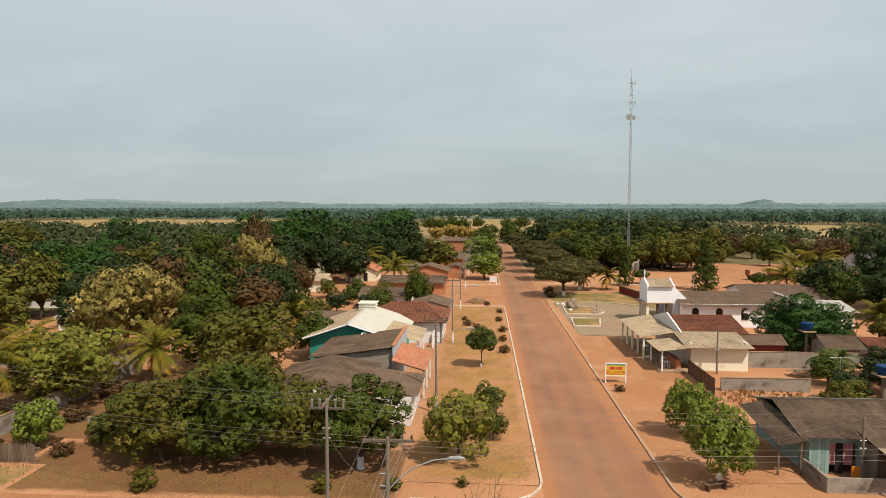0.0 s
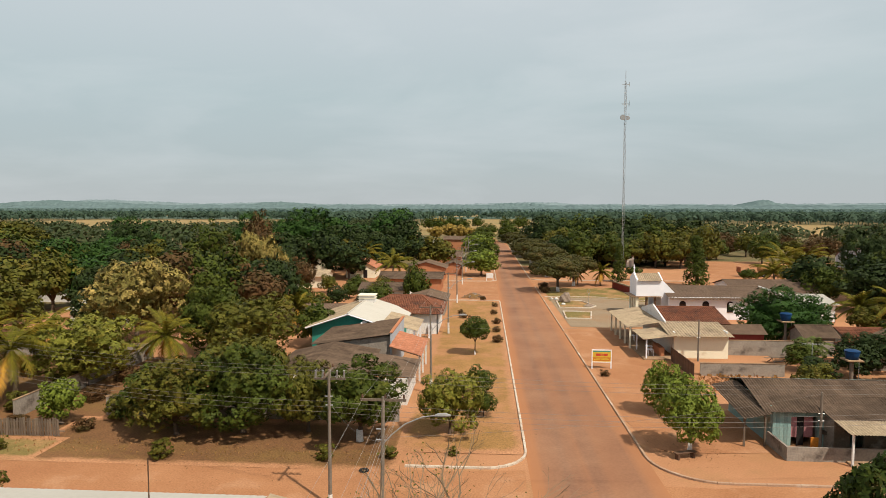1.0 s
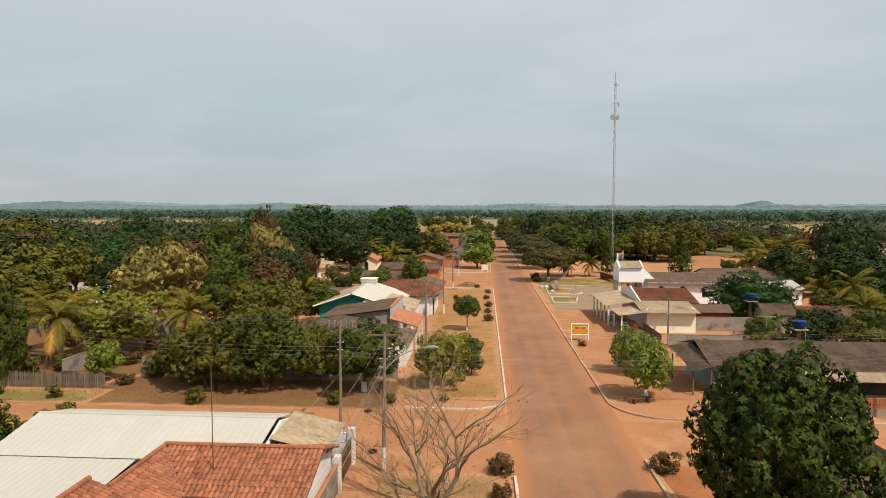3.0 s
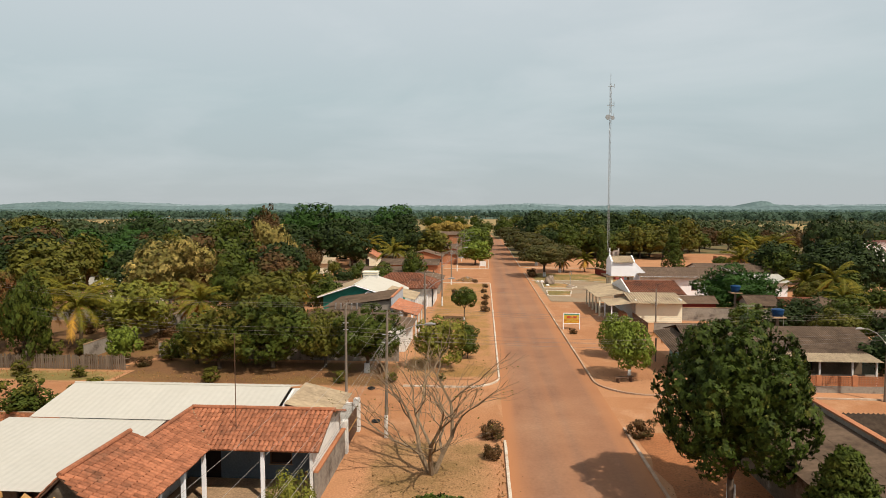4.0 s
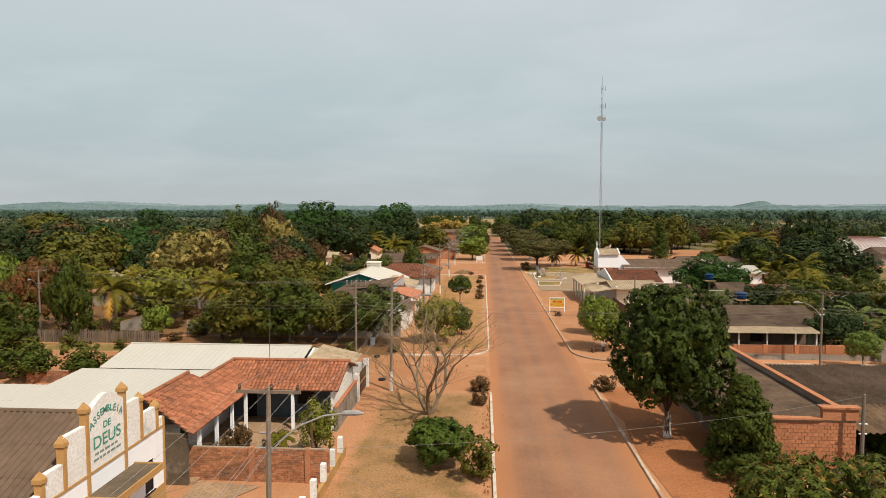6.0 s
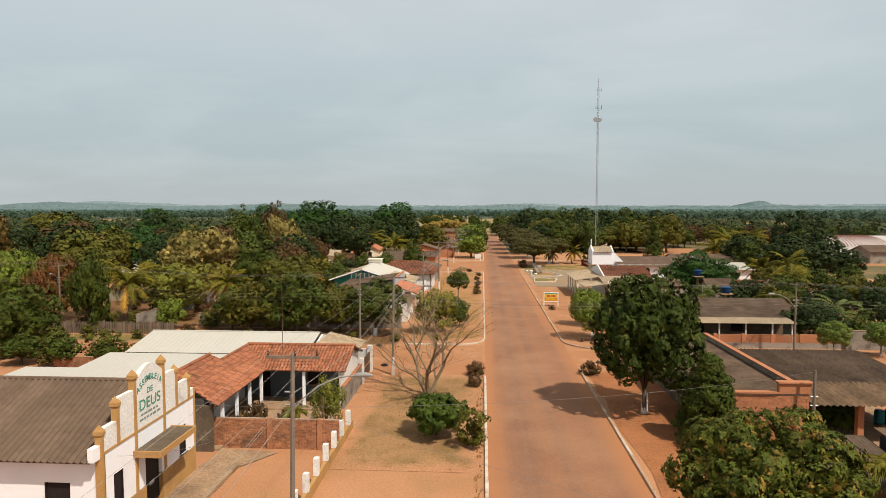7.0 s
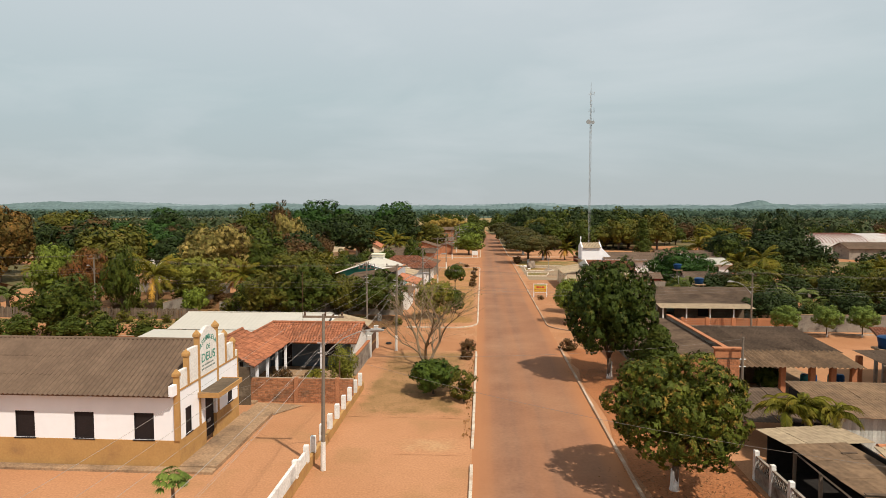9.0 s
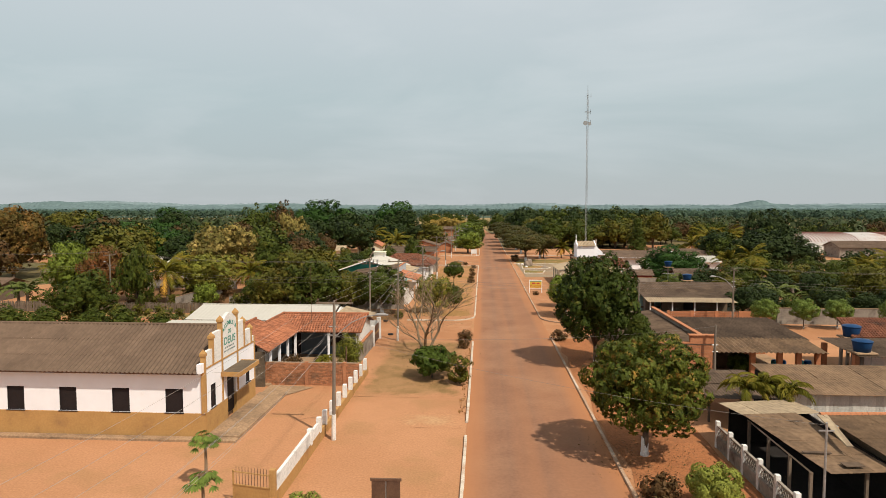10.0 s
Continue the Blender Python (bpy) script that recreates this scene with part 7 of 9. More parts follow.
def banana_mesh(seed, h=1.6, leaves=11, ln=2.3):
    """Long bending paddle leaves, torn at the edges, on a thick soft stem."""
    r = random.Random(seed)
    stem = Build().tube([(0, 0, -0.05), (0.05, 0, h * 0.6), (0.03, 0.04, h)], [0.17, 0.13, 0.08], 8).mesh("stem", BARK_TAN, smooth=True)
    bag = []
    for i in range(leaves):
        a, el = i * 2.4 + r.uniform(-0.3, 0.3), r.uniform(0.2, 1.35)
        p = Vector((0, 0, h * 0.95))
        segs = 9
        for j in range(segs):
            d = Vector((math.cos(a) * math.cos(el), math.sin(a) * math.cos(el), math.sin(el)))
            nx = p + d * (ln * 0.9 / segs)
            el -= 0.16
            side = d.cross(Vector((0, 0, 1))).normalized()
            w = 0.34 * math.sin(math.pi * (j + 0.6) / (segs + 0.4)) ** 0.7
            for sg in (-1, 1):
                o = side * sg * w * r.uniform(0.75, 1.0) - Vector((0, 0, 0.1 + r.uniform(0, 0.08)))
                bag.append([p, nx - d * 0.02, nx + o - d * 0.02, p + o + d * r.uniform(0.0, 0.06)])
            p = nx
    return stem, quads_mesh("leaf_crown", np.array([[tuple(v) for v in q] for q in bag]), L_BANANA)


BANANAS = [banana_mesh(3), banana_mesh(5, 2.0, 12, 2.6)]
for i, (x, y, s) in enumerate(((40.2, 85.7, 1.45), (38.6, 84.8, 1.1), (41.8, 84.2, 1.0), (35.4, 88.6, 0.95), (44.8, 87.0, 1.2), (31.6, 103.8, 1.0), (33.4, 104.6, 1.1), (49.5, 84.6, 1.15), (57.0, 84.0, 1.1), (46.0, 97.0, 1.3), (41.5, 99.5, 1.2), (53.0, 81.0, 1.0), (-60.5, 80.5, 1.5), (-62.6, 81.5, 1.3))):
    b_ = thing("banana_plant", x, y, "banana plant with torn arching leaves", "banana plant", "banana plants", turn=i * 77)
    b_.scale = (s, s, s)
    part("stem", BANANAS[i % 2][0], BARK_TAN, b_)
    part("leaf_crown", BANANAS[i % 2][1], L_BANANA, b_)
for i, (x, y, s) in enumerate(((33.0, 79.0, 0.62), (35.5, 78.0, 0.5), (38.0, 77.2, 0.45), (43.5, 79.5, 0.6), (47.0, 78.0, 0.55), (50.5, 79.0, 0.6), (55.0, 77.5, 0.5), (60.0, 79.5, 0.6), (65.0, 78.0, 0.55), (36.5, 82.0, 0.6), (45.5, 82.5, 0.6), (33.5, 97.5, 0.6), (37.0, 101.0, 0.7), (42.5, 92.0, 0.7), (30.0, 100.5, 0.5), (28.8, 95.0, 0.45))):
    plant(("dark", "dark", "mid", "dark")[i % 4], x, y, "dense dark garden bush behind the wall", s, s * 0.8, name="bush", category="bush", group="garden bushes")

# blocks of garden trees between the houses
rng = random.Random(77)
fills = [
    (-62, 118, -34, 200, 26, ("dark", "mid", "olive", "dark", "brown"), (0.9, 1.5)),
    (-120, 96, -66, 210, 34, ("dark", "mid", "olive", "brown", "dark", "bright"), (1.0, 1.7)),
    (-34, 126, -21, 156, 10, ("mid", "olive", "brown", "dark"), (0.42, 0.62)),
    (-110, 60, -66, 96, 14, ("dark", "olive", "mid", "brown"), (0.9, 1.3)),
    (46, 80, 84, 122, 30, ("mid", "dark", "dark", "olive", "mid"), (0.5, 0.85)),
    (54, 124, 68, 150, 7, ("dark", "mid", "dark", "mid"), (0.9, 1.35)),
    (84, 74, 130, 128, 20, ("dark", "mid", "olive"), (0.55, 0.8)),
    (18, 212, 60, 234, 24, ("olive", "mid", "dark", "olive"), (1.2, 1.55)),
    (16, 244, 66, 258, 20, ("dark", "dark", "mid"), (1.6, 2.0)),
    (66, 222, 150, 280, 24, ("olive", "mid", "brown"), (0.9, 1.2)),
    (-34, 205, -20, 240, 6, ("mid", "dark"), (1.0, 1.5)),
    (-80, 236, -34, 330, 20, ("dark", "mid", "bright"), (1.3, 1.8)),
    (16, 262, 60, 330, 10, ("dark", "mid"), (1.2, 1.5)),
]
words = {"dark": "dark green", "mid": "green", "olive": "olive-green", "brown": "browning", "bright": "bright green", "rust": "rusty-leaved", "fresh": "fresh green"}
for x0, y0, x1, y1, k, kinds, (s0, s1) in fills:
    spots = []
    tries = 0
    while len(spots) < k and tries < 4000:
        tries += 1
        p = (rng.uniform(x0, x1), rng.uniform(y0, y1))
        if all(math.hypot(p[0] - a, p[1] - b) > 5.0 for a, b in spots):
            spots.append(p)
    for x, y in spots:
        kd, s = rng.choice(kinds), rng.uniform(s0, s1)
        plant(kd, x, y, f"leafy {words[kd]} tree among the gardens", s, s * rng.uniform(0.8, 1.05), group="garden trees")


def woods(name, material, x0, x1, y0, y1, count, size, per, label, seed, avoid=(), leaf_size=0.5, top=11.0):
    """Far woods: many small uneven crowns of leaf clumps in one mesh."""
    r = np.random.default_rng(seed)
    out, soft = [], []
    n = 0
    while n < count:
        y = math.sqrt(r.uniform(y0 * y0, y1 * y1))
        x = r.uniform(x0, x1) * (y / y1)
        n += 1
        if any(a <= x <= c and b <= y <= d for a, b, c, d in avoid):
            continue
        s = size * r.uniform(0.55, 1.35)
        e = r.normal(size=(per, 3))
        e[:, 2] = np.abs(e[:, 2]) * 1.0 - 0.35
        e /= np.linalg.norm(e, axis=1)[:, None]
        lob = 1 + 0.3 * np.sin(4 * e[:, :1] + n) * np.cos(3 * e[:, 1:2] + n)
        h = min(s * r.uniform(0.6, 1.05), top)
        p = e * lob * np.array((s * 0.62, s * 0.62, h * 0.42)) + np.array((x, y, h * 0.62))
        out.append(leaf_quads(p, e + np.array((0, 0, 0.25)), s * leaf_size, s * leaf_size * 0.62, r, wild=0.4))
        soft.append(e * 0.8 + np.array((0, 0, 0.35)))
        soft.append(np.array([[0.3, -1.0, 0.4]]))
        tw = s * 0.03
        out.append(np.array([[(x - tw, y, 0), (x + tw, y, 0), (x + tw * 0.6, y, h * 0.6), (x - tw * 0.6, y, h * 0.6)]]))
    q = np.concatenate(out)
    return tagged(part(name, quads_mesh(name, q, material, np.concatenate(soft)), material), label, "woods", kind="stuff")


OPEN = ((-40, 0, 40, 250), (-80, 330, 62, 1000), (-560, 420, -150, 900), (140, 400, 350, 700), (-1400, 1250, 300, 1700), (-45, 250, 40, 420))
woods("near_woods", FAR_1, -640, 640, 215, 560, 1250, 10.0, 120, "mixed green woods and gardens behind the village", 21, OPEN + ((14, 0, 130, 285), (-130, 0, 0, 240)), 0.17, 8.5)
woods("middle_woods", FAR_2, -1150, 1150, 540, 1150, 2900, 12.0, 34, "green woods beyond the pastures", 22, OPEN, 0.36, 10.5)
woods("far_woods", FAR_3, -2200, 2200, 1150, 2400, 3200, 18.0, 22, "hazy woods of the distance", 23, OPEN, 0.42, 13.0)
for x, y in ((-34, 470), (-26, 482), (-18, 476), (14, 500), (24, 520), (-44, 500), (-8, 540), (30, 560), (-30, 560)):
    plant("mid", x, y, "green tree standing in the pasture", 1.4, 1.3, group="pasture trees")
tree_kind("ipe", L_YELLOW, 3.6, 2.2, 5.0, 60, 30, 0.8, 0.5, 2.4, 0.2, variants=1, clump_r=0.35, gaps=0.2)
for x, y, s in ((-26.5, 345, 1.0), (-20.5, 352, 1.15), (-14.5, 346, 1.1), (-9.0, 350, 0.9), (-2.5, 356, 0.9), (-38, 520, 1.2)):
    plant("ipe", x, y, "tree in full yellow blossom on the pasture", s, s, group="yellow blossoming trees")


def hill_ridge(name, y, base, bumps, material, label, seed, rough):
    """A long low wooded ridge with an uneven treetop line."""
    r = np.random.default_rng(seed)
    b = Build()
    xs = np.arange(-3300, 3301, 12.0)
    hs = np.full(len(xs), float(base))
    for c, w, h in bumps:
        hs += h * np.exp(-((xs - c) / w) ** 2)
    hs += rough * (np.sin(xs / 71 + seed) + np.sin(xs / 29 + 2 * seed) * 0.6) * 0.5 + r.uniform(-rough, rough, len(xs)) * 0.7
    vs, fs = [], []
    k = len(xs)
    for j, (dy, t) in enumerate(((0, -0.02), (14, 0.55), (40, 0.9), (90, 1.0), (300, 0.75))):
        jit = r.uniform(-0.12, 0.12, k) * rough if 0 < j < 4 else np.zeros(k)
        vs += [(float(x), y + dy, float(h * t + q)) for x, h, q in zip(xs, hs, jit)]
    for j in range(4):
        for i in range(k - 1):
            fs.append((j * k + i, j * k + i + 1, (j + 1) * k + i + 1, (j + 1) * k + i))
    b.add(vs, fs)
    me = bpy.data.meshes.new(name)
    me.from_pydata(b.v, [], b.f)
    me.materials.append(material)
    me.update()
    tagged(new(name, me), label, "hills", kind="structure")


# the pale blue of these ridges is haze painted in their materials
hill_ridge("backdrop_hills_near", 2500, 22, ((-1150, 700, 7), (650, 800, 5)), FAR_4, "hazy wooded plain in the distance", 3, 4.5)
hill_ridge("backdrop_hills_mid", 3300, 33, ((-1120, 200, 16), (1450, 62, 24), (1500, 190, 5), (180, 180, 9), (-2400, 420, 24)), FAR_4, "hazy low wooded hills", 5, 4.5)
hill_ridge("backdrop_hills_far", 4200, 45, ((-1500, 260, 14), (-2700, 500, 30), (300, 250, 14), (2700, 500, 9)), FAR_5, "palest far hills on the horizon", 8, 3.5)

for x, y, s in ((-3.0, 338.0, 1.3), (9.5, 342.0, 1.5), (2.0, 424.0, 1.0), (7.5, 352.0, 1.0)):
    plant("mid", x, y, "green tree at the end of the street", s, s * 0.9, group="pasture trees")


def litter(name, spots, label, seed, material):
    """Fallen leaves lying flat and curled on the earth."""
    r = np.random.default_rng(seed)
    out = []
    for x, y, rad, n in spots:
        a, d = r.uniform(0, 2 * np.pi, n), rad * np.sqrt(r.uniform(0, 1, n)) * r.uniform(0.5, 1.3, n)
        cen = np.stack([x + np.cos(a) * d, y + np.sin(a) * d, r.uniform(0.035, 0.06, n)], axis=1)
        out.append(leaf_quads(cen, np.tile((0.0, 0.0, 1.0), (n, 1)), 0.10, 0.05, r, wild=0.25))
    tagged(part(name, quads_mesh(name, np.concatenate(out), material), material), label, "fallen leaves", kind="stuff")


LITTER = leaf("fallen_leaves", (0.24, 0.125, 0.055), (0.16, 0.085, 0.04), tip=(0.27, 0.17, 0.06), vary=0.4)
litter("fallen_leaves", ((-4.2, 57.0, 4.5, 600), (-3.0, 48.9, 2.6, 350), (9.9, 34.1, 3.6, 700), (10.9, 54.1, 3.6, 600), (9.6, 28.6, 1.6, 160), (13.0, 48.0, 2.0, 150), (-20, 76.5, 7.0, 700), (-11, 77.0, 4.0, 350), (11.4, 78, 3.0, 250), (-40, 84, 8.0, 600), (-2.0, 80.0, 3.0, 200)), "dry brown leaves fallen under the trees", 5, LITTER)

# ---- west side, farther houses ----
def dark_roof_house():
    s = thing("dark_roof_house", -15.5, 99.0, "grey rendered house with dark single-slope roof and orange tiled awning", "house")
    q = lambda x, y, z: (x + 15.5, y - 99.0, z)
    sheet_roof(s, q(-12.1, 105.0, 4.15), q(-12.1, 95.6, 4.15), q(-20.2, 105.0, 3.05), FIBRE_BROWN, rows=3)
    part("wall", Build().prism([(-19.8 + 15.5, -0.1), (-12.2 + 15.5, -0.1), (-12.2 + 15.5, 4.0), (-19.8 + 15.5, 2.95)], 96.0 - 99, 96.18 - 99, "y"), GREY_WALL, s)
    part("wall", Build().box(*q(-12.2, 95.6, -0.1), *q(-12.0, 105.0, 4.35)), PINK, s, "pale blue street wall")
    part("coping", Build().box(*q(-12.26, 95.55, 4.35), *q(-11.94, 105.0, 4.45)), BRICK_NEW, s)
    part("wall", Build().box(*q(-19.8, 104.7, -0.1), *q(-12.2, 104.85, 3.0)).box(*q(-19.8, 96.18, -0.1), *q(-19.65, 104.7, 2.95)), GREY_WALL, s)
    tile_roof(s, q(-12.0, 93.6, 3.45), q(-12.0, 101.0, 3.45), q(-8.9, 93.6, 2.55), q(-8.9, 101.0, 2.55), TILE_ORANGE)
    posts(s, [q(-9.1, y, 0)[:2] for y in (94.0, 97.2, 100.6)], 2.5, WHITE_OLD, 0.08)
    sheet_roof(s, q(-17.6, 86.2, 3.45), q(-17.6, 95.4, 3.45), q(-21.6, 86.2, 2.55), FIBRE_BROWN, rows=2)
    sheet_roof(s, q(-17.6, 86.2, 3.45), q(-17.6, 95.4, 3.45), q(-13.2, 86.2, 2.75), FIBRE_BROWN, rows=2)
    sheet_roof(s, q(-13.4, 86.8, 2.8), q(-13.4, 93.4, 2.8), q(-9.0, 86.8, 2.3), FIBRE, rows=2)
    part("wall", Build().box(*q(-21.2, 86.5, -0.1), *q(-9.4, 86.65, 2.3)).box(*q(-21.2, 86.65, -0.1), *q(-21.05, 95.9, 2.4)).box(*q(-9.55, 86.65, -0.1), *q(-9.4, 93.2, 2.2)), WHITE_OLD, s)
    part("gable", Build().prism([(-21.2 + 15.5, 2.3), (-13.3 + 15.5, 2.3), (-13.3 + 15.5, 2.75), (-17.6 + 15.5, 3.38), (-21.2 + 15.5, 2.6)], 86.5 - 99, 86.65 - 99, "y"), WHITE_OLD, s)


dark_roof_house()


def teal_gable_house():
    s = thing("teal_gable_house", -18.4, 111.0, "teal painted house with cream roof and white fascia", "house")
    q = lambda x, y, z: (x + 18.4, y - 111.0, z)
    for xe in (-23.4, -12.6):
        zl = 3.05 if xe < -18 else 2.9
        sheet_roof(s, q(-18.4, 104.4, 4.7), q(-18.4, 118.0, 4.7), q(xe, 104.4, zl), WHITE_ROOF if xe > -18 else FIBRE_PALE, rows=2)
    part("gable_wall", Build().prism([(-22.8 + 18.4, -0.1), (-13.2 + 18.4, -0.1), (-13.2 + 18.4, 2.95), (0, 4.5), (-22.8 + 18.4, 3.1)], 105.2 - 111, 105.4 - 111, "y"), TEAL, s)
    part("wall", Build().box(*q(-22.8, 105.4, -0.1), *q(-22.6, 117.6, 3.0)).box(*q(-13.4, 105.4, -0.1), *q(-13.2, 117.6, 2.9)).box(*q(-22.6, 117.4, -0.1), *q(-13.4, 117.6, 3.0)), TEAL, s)
    for a, b in (((-18.4, 4.62), (-23.4, 2.97)), ((-18.4, 4.62), (-12.6, 2.82))):
        part("fascia", Build().tube([q(a[0], 104.42, a[1]), q(b[0], 104.42, b[1])], 0.09, 4), WHITE, s)
    ridge_cap(s, q(-18.4, 104.3, 4.76), q(-18.4, 118.0, 4.76), WHITE_ROOF, 0.1)
    part("chimney", Build().box(*q(-19.2, 114.6, 4.0), *q(-17.2, 116.4, 5.3)), WHITE_OLD, s, "white block rising above the ridge")
    part("chimney_cap", Build().box(*q(-19.35, 114.45, 5.3), *q(-17.05, 116.55, 5.42)).box(*q(-19.3, 114.5, 4.95), *q(-17.1, 116.5, 5.03)), CREAM, s)
    sheet_roof(s, q(-14.6, 112.6, 3.6), q(-14.6, 105.2, 3.6), q(-10.6, 112.6, 2.7), FIBRE_PALE, rows=2)
    posts(s, [q(-10.9, y, 0)[:2] for y in (105.6, 109.0, 112.4)], 2.65, WHITE, 0.1)
    dish = Build()
    k = 14
    vs = [(0, 0, 0)]
    for r_, d_ in ((0.2, 0.03), (0.42, 0.13)):
        vs += [(r_ * math.cos(2 * math.pi * i / k), d_, r_ * math.sin(2 * math.pi * i / k)) for i in range(k)]
    fs = [(0, 1 + i, 1 + (i + 1) % k) for i in range(k)] + [(1 + i, 1 + k + i, 1 + k + (i + 1) % k, 1 + (i + 1) % k) for i in range(k)]
    dish.add([(x, -y, z) for x, y, z in vs], fs)
    part("satellite_dish", dish, WHITE, s, "pale round satellite dish", at=pose(*q(-16.6, 104.6, 3.4), -25, 0, 20))


teal_gable_house()


def hip_house(name, x0, y0, x1, y1, eave, ridge, inset, mat, label, wall=WHITE_OLD):
    cx, cy = (x0 + x1) / 2, (y0 + y1) / 2
    s = thing(name, cx, cy, label, "house")
    a, b = (x1 - x0) / 2, (y1 - y0) / 2
    r0, r1 = (-a + inset, 0, ridge), (a - inset, 0, ridge)
    c = [(-a, -b, eave), (a, -b, eave), (a, b, eave), (-a, b, eave)]
    tile_roof(s, r0, r1, c[0], c[1], mat)
    tile_roof(s, r1, r0, c[2], c[3], mat)
    tile_roof(s, r1, r1, c[1], c[2], mat)
    tile_roof(s, r0, r0, c[3], c[0], mat)
    for p, e in ((r0, c[0]), (r0, c[3]), (r1, c[1]), (r1, c[2]), (r0, r1)):
        ridge_cap(s, Vector(p) + Vector((0, 0, 0.07)), Vector(e) + Vector((0, 0, 0.07)), mat, 0.09)
    w = 0.6
    for p, e in (((-a + w, -b + w), (a - w, -b + w)), ((a - w, -b + w), (a - w, b - w)), ((a - w, b - w), (-a + w, b - w)), ((-a + w, b - w), (-a + w, -b + w))):
        put_wall(s, "wall", p, e, eave - 0.05, 0.15, wall, [(1.2, 2.2, 1.0, 2.0)])
    window_in(s, (-a + w, -b + w), 0, 1.2, 2.2, 1.0, 2.0)
    return s


hip_house("hip_roof_house", -19.2, 116.0, -8.4, 126.0, 2.8, 4.55, 3.2, TILE_DARK, "house under a dark red hipped clay tile roof")
house("long_shed", -31.0, 119.0, -20.6, 123.5, 2.5, 3.1, "x", "low long shed with dark sheet roof", WOOD, FIBRE, category="shed")
house("small_red_house", -36.0, 182.0, -29.0, 190.0, 2.6, 4.4, "y", "small house with red tiled gable roof", CREAM, ("tile", TILE_ORANGE), openings={"s": [(1.0, 2.0, 0.9, 2.0), (4.2, 5.2, 0.0, 2.0, "door")]})
house("brown_roof_house", -24.0, 160.0, -11.5, 167.0, 2.5, 3.4, "x", "low brick house under brown sheet roof", BRICK_NEW, FIBRE_BROWN, openings={"s": [(2.0, 3.0, 0.9, 1.9), (8.0, 8.9, 0.0, 2.0, "door")]})
house("brick_house", -20.5, 178.0, -12.0, 186.0, 3.0, 4.2, "y", "unplastered brick house with dark sheet roof", BRICK_NEW, FIBRE, openings={"s": [(1.2, 2.2, 1.0, 2.0), (5.6, 6.6, 1.0, 2.0)]})
house("low_brick_house", -12.5, 190.0, -8.5, 199.0, 2.5, 3.2, "y", "low brick house with sheet roof", BRICK_NEW, FIBRE_BROWN)
house("cream_roof_house", -44.0, 163.0, -36.0, 169.0, 2.5, 3.4, "x", "small house with pale cream roof", CREAM, FIBRE_PALE)
house("pale_roof_house", -61.0, 118.0, -52.0, 124.5, 2.5, 3.2, "x", "low house with white sheet roof", WHITE_OLD, WHITE_ROOF)
house("far_brick_store", -19.0, 286.0, -6.5, 294.0, 4.2, 5.2, "x", "long plain brick store with grey roof", BRICK_NEW, FIBRE, category="building")
house("white_roof_shed", -27.0, 282.0, -20.0, 288.0, 3.0, 3.8, "x", "low shed with white sheet roof", WHITE_OLD, WHITE_ROOF, category="shed")
house("roadside_house", -20.0, 214.0, -9.5, 224.0, 2.8, 3.8, "x", "low brick house with dark roof", BRICK_NEW, FIBRE)
house("garden_house", -24.5, 142.0, -16.0, 149.0, 2.5, 3.3, "x", "low house with brown roof among trees", WHITE_OLD, FIBRE_BROWN)
house("verge_house", -14.5, 131.0, -9.0, 138.0, 2.5, 3.2, "y", "low house with grey sheet roof by the verge", GREY_WALL, FIBRE)
house("tin_roof_house", -84.0, 140.0, -76.0, 147.0, 2.6, 3.5, "x", "house with pale roof among trees", WHITE_OLD, FIBRE_PALE)
house("orange_roof_house", -52.0, 196.0, -45.0, 203.0, 3.2, 5.2, "y", "house with orange tiled roof among trees", CREAM, ("tile", TILE_ORANGE))
house("garden_hut", -76.0, 86.0, -69.0, 91.0, 2.3, 3.0, "x", "grey wooden garden hut", WOOD, FIBRE, category="hut")


def picket_fence(x0, x1, y, label, step=0.22, h=1.35, seed=2):
    f = thing("picket_fence", x0, y, label, "fence")
    r = random.Random(seed)
    me = Build().box(-0.07, -0.015, -0.05, 0.07, 0.015, h, bev=0.008).mesh("picket", WOOD)
    part("rail", Build().box(0, 0.02, 0.35, x1 - x0, 0.07, 0.43).box(0, 0.02, 1.0, x1 - x0, 0.07, 1.08), WOOD, f)
    k = int((x1 - x0) / step)
    for i in range(k):
        part("picket", me, WOOD, f, at=pose(i * step, r.uniform(-0.02, 0.02), r.uniform(-0.12, 0.05), 0, r.uniform(-3, 3), 0))


picket_fence(-62, -33.6, 77.6, "weathered grey wooden picket fence", 0.2)
for x0, y0, x1, y1, h, lab in ((-33.4, 82.4, -9.5, 82.55, 1.5, "stained grey garden wall behind the trees"), (-40.2, 81.0, -40.05, 101.5, 1.5, "stained grey garden wall"), (24.6, 107.0, 36.5, 107.15, 1.7, "long weathered grey garden wall"), (18.8, 97.9, 27.0, 98.05, 1.25, "low weathered grey yard wall"), (40.0, 108.5, 62.0, 108.65, 1.5, "grey garden wall"), (35.0, 74.2, 95.0, 74.35, 1.85, "long stained grey street wall"), (44.0, 100.0, 90.0, 100.15, 1.5, "grey garden wall among trees"), (-62, 101.5, -40, 101.65, 1.5, "dark garden wall")):
    w = thing("garden_wall", x0, y0, lab, "wall")
    part("wall", Build().box(0, 0, -0.1, x1 - x0, y1 - y0, h), GREY_WALL, w)
    part("coping", Build().box(-0.03, -0.03, h, x1 - x0 + 0.03, y1 - y0 + 0.03, h + 0.06), CONCRETE, w)
f = thing("picket_fence", 17.7, 96.5, "dark weathered board fence beside the bar", "fence")
fm = Build().box(-0.015, -0.09, -0.05, 0.015, 0.09, 1.6).mesh("picket", WOOD_BROWN)
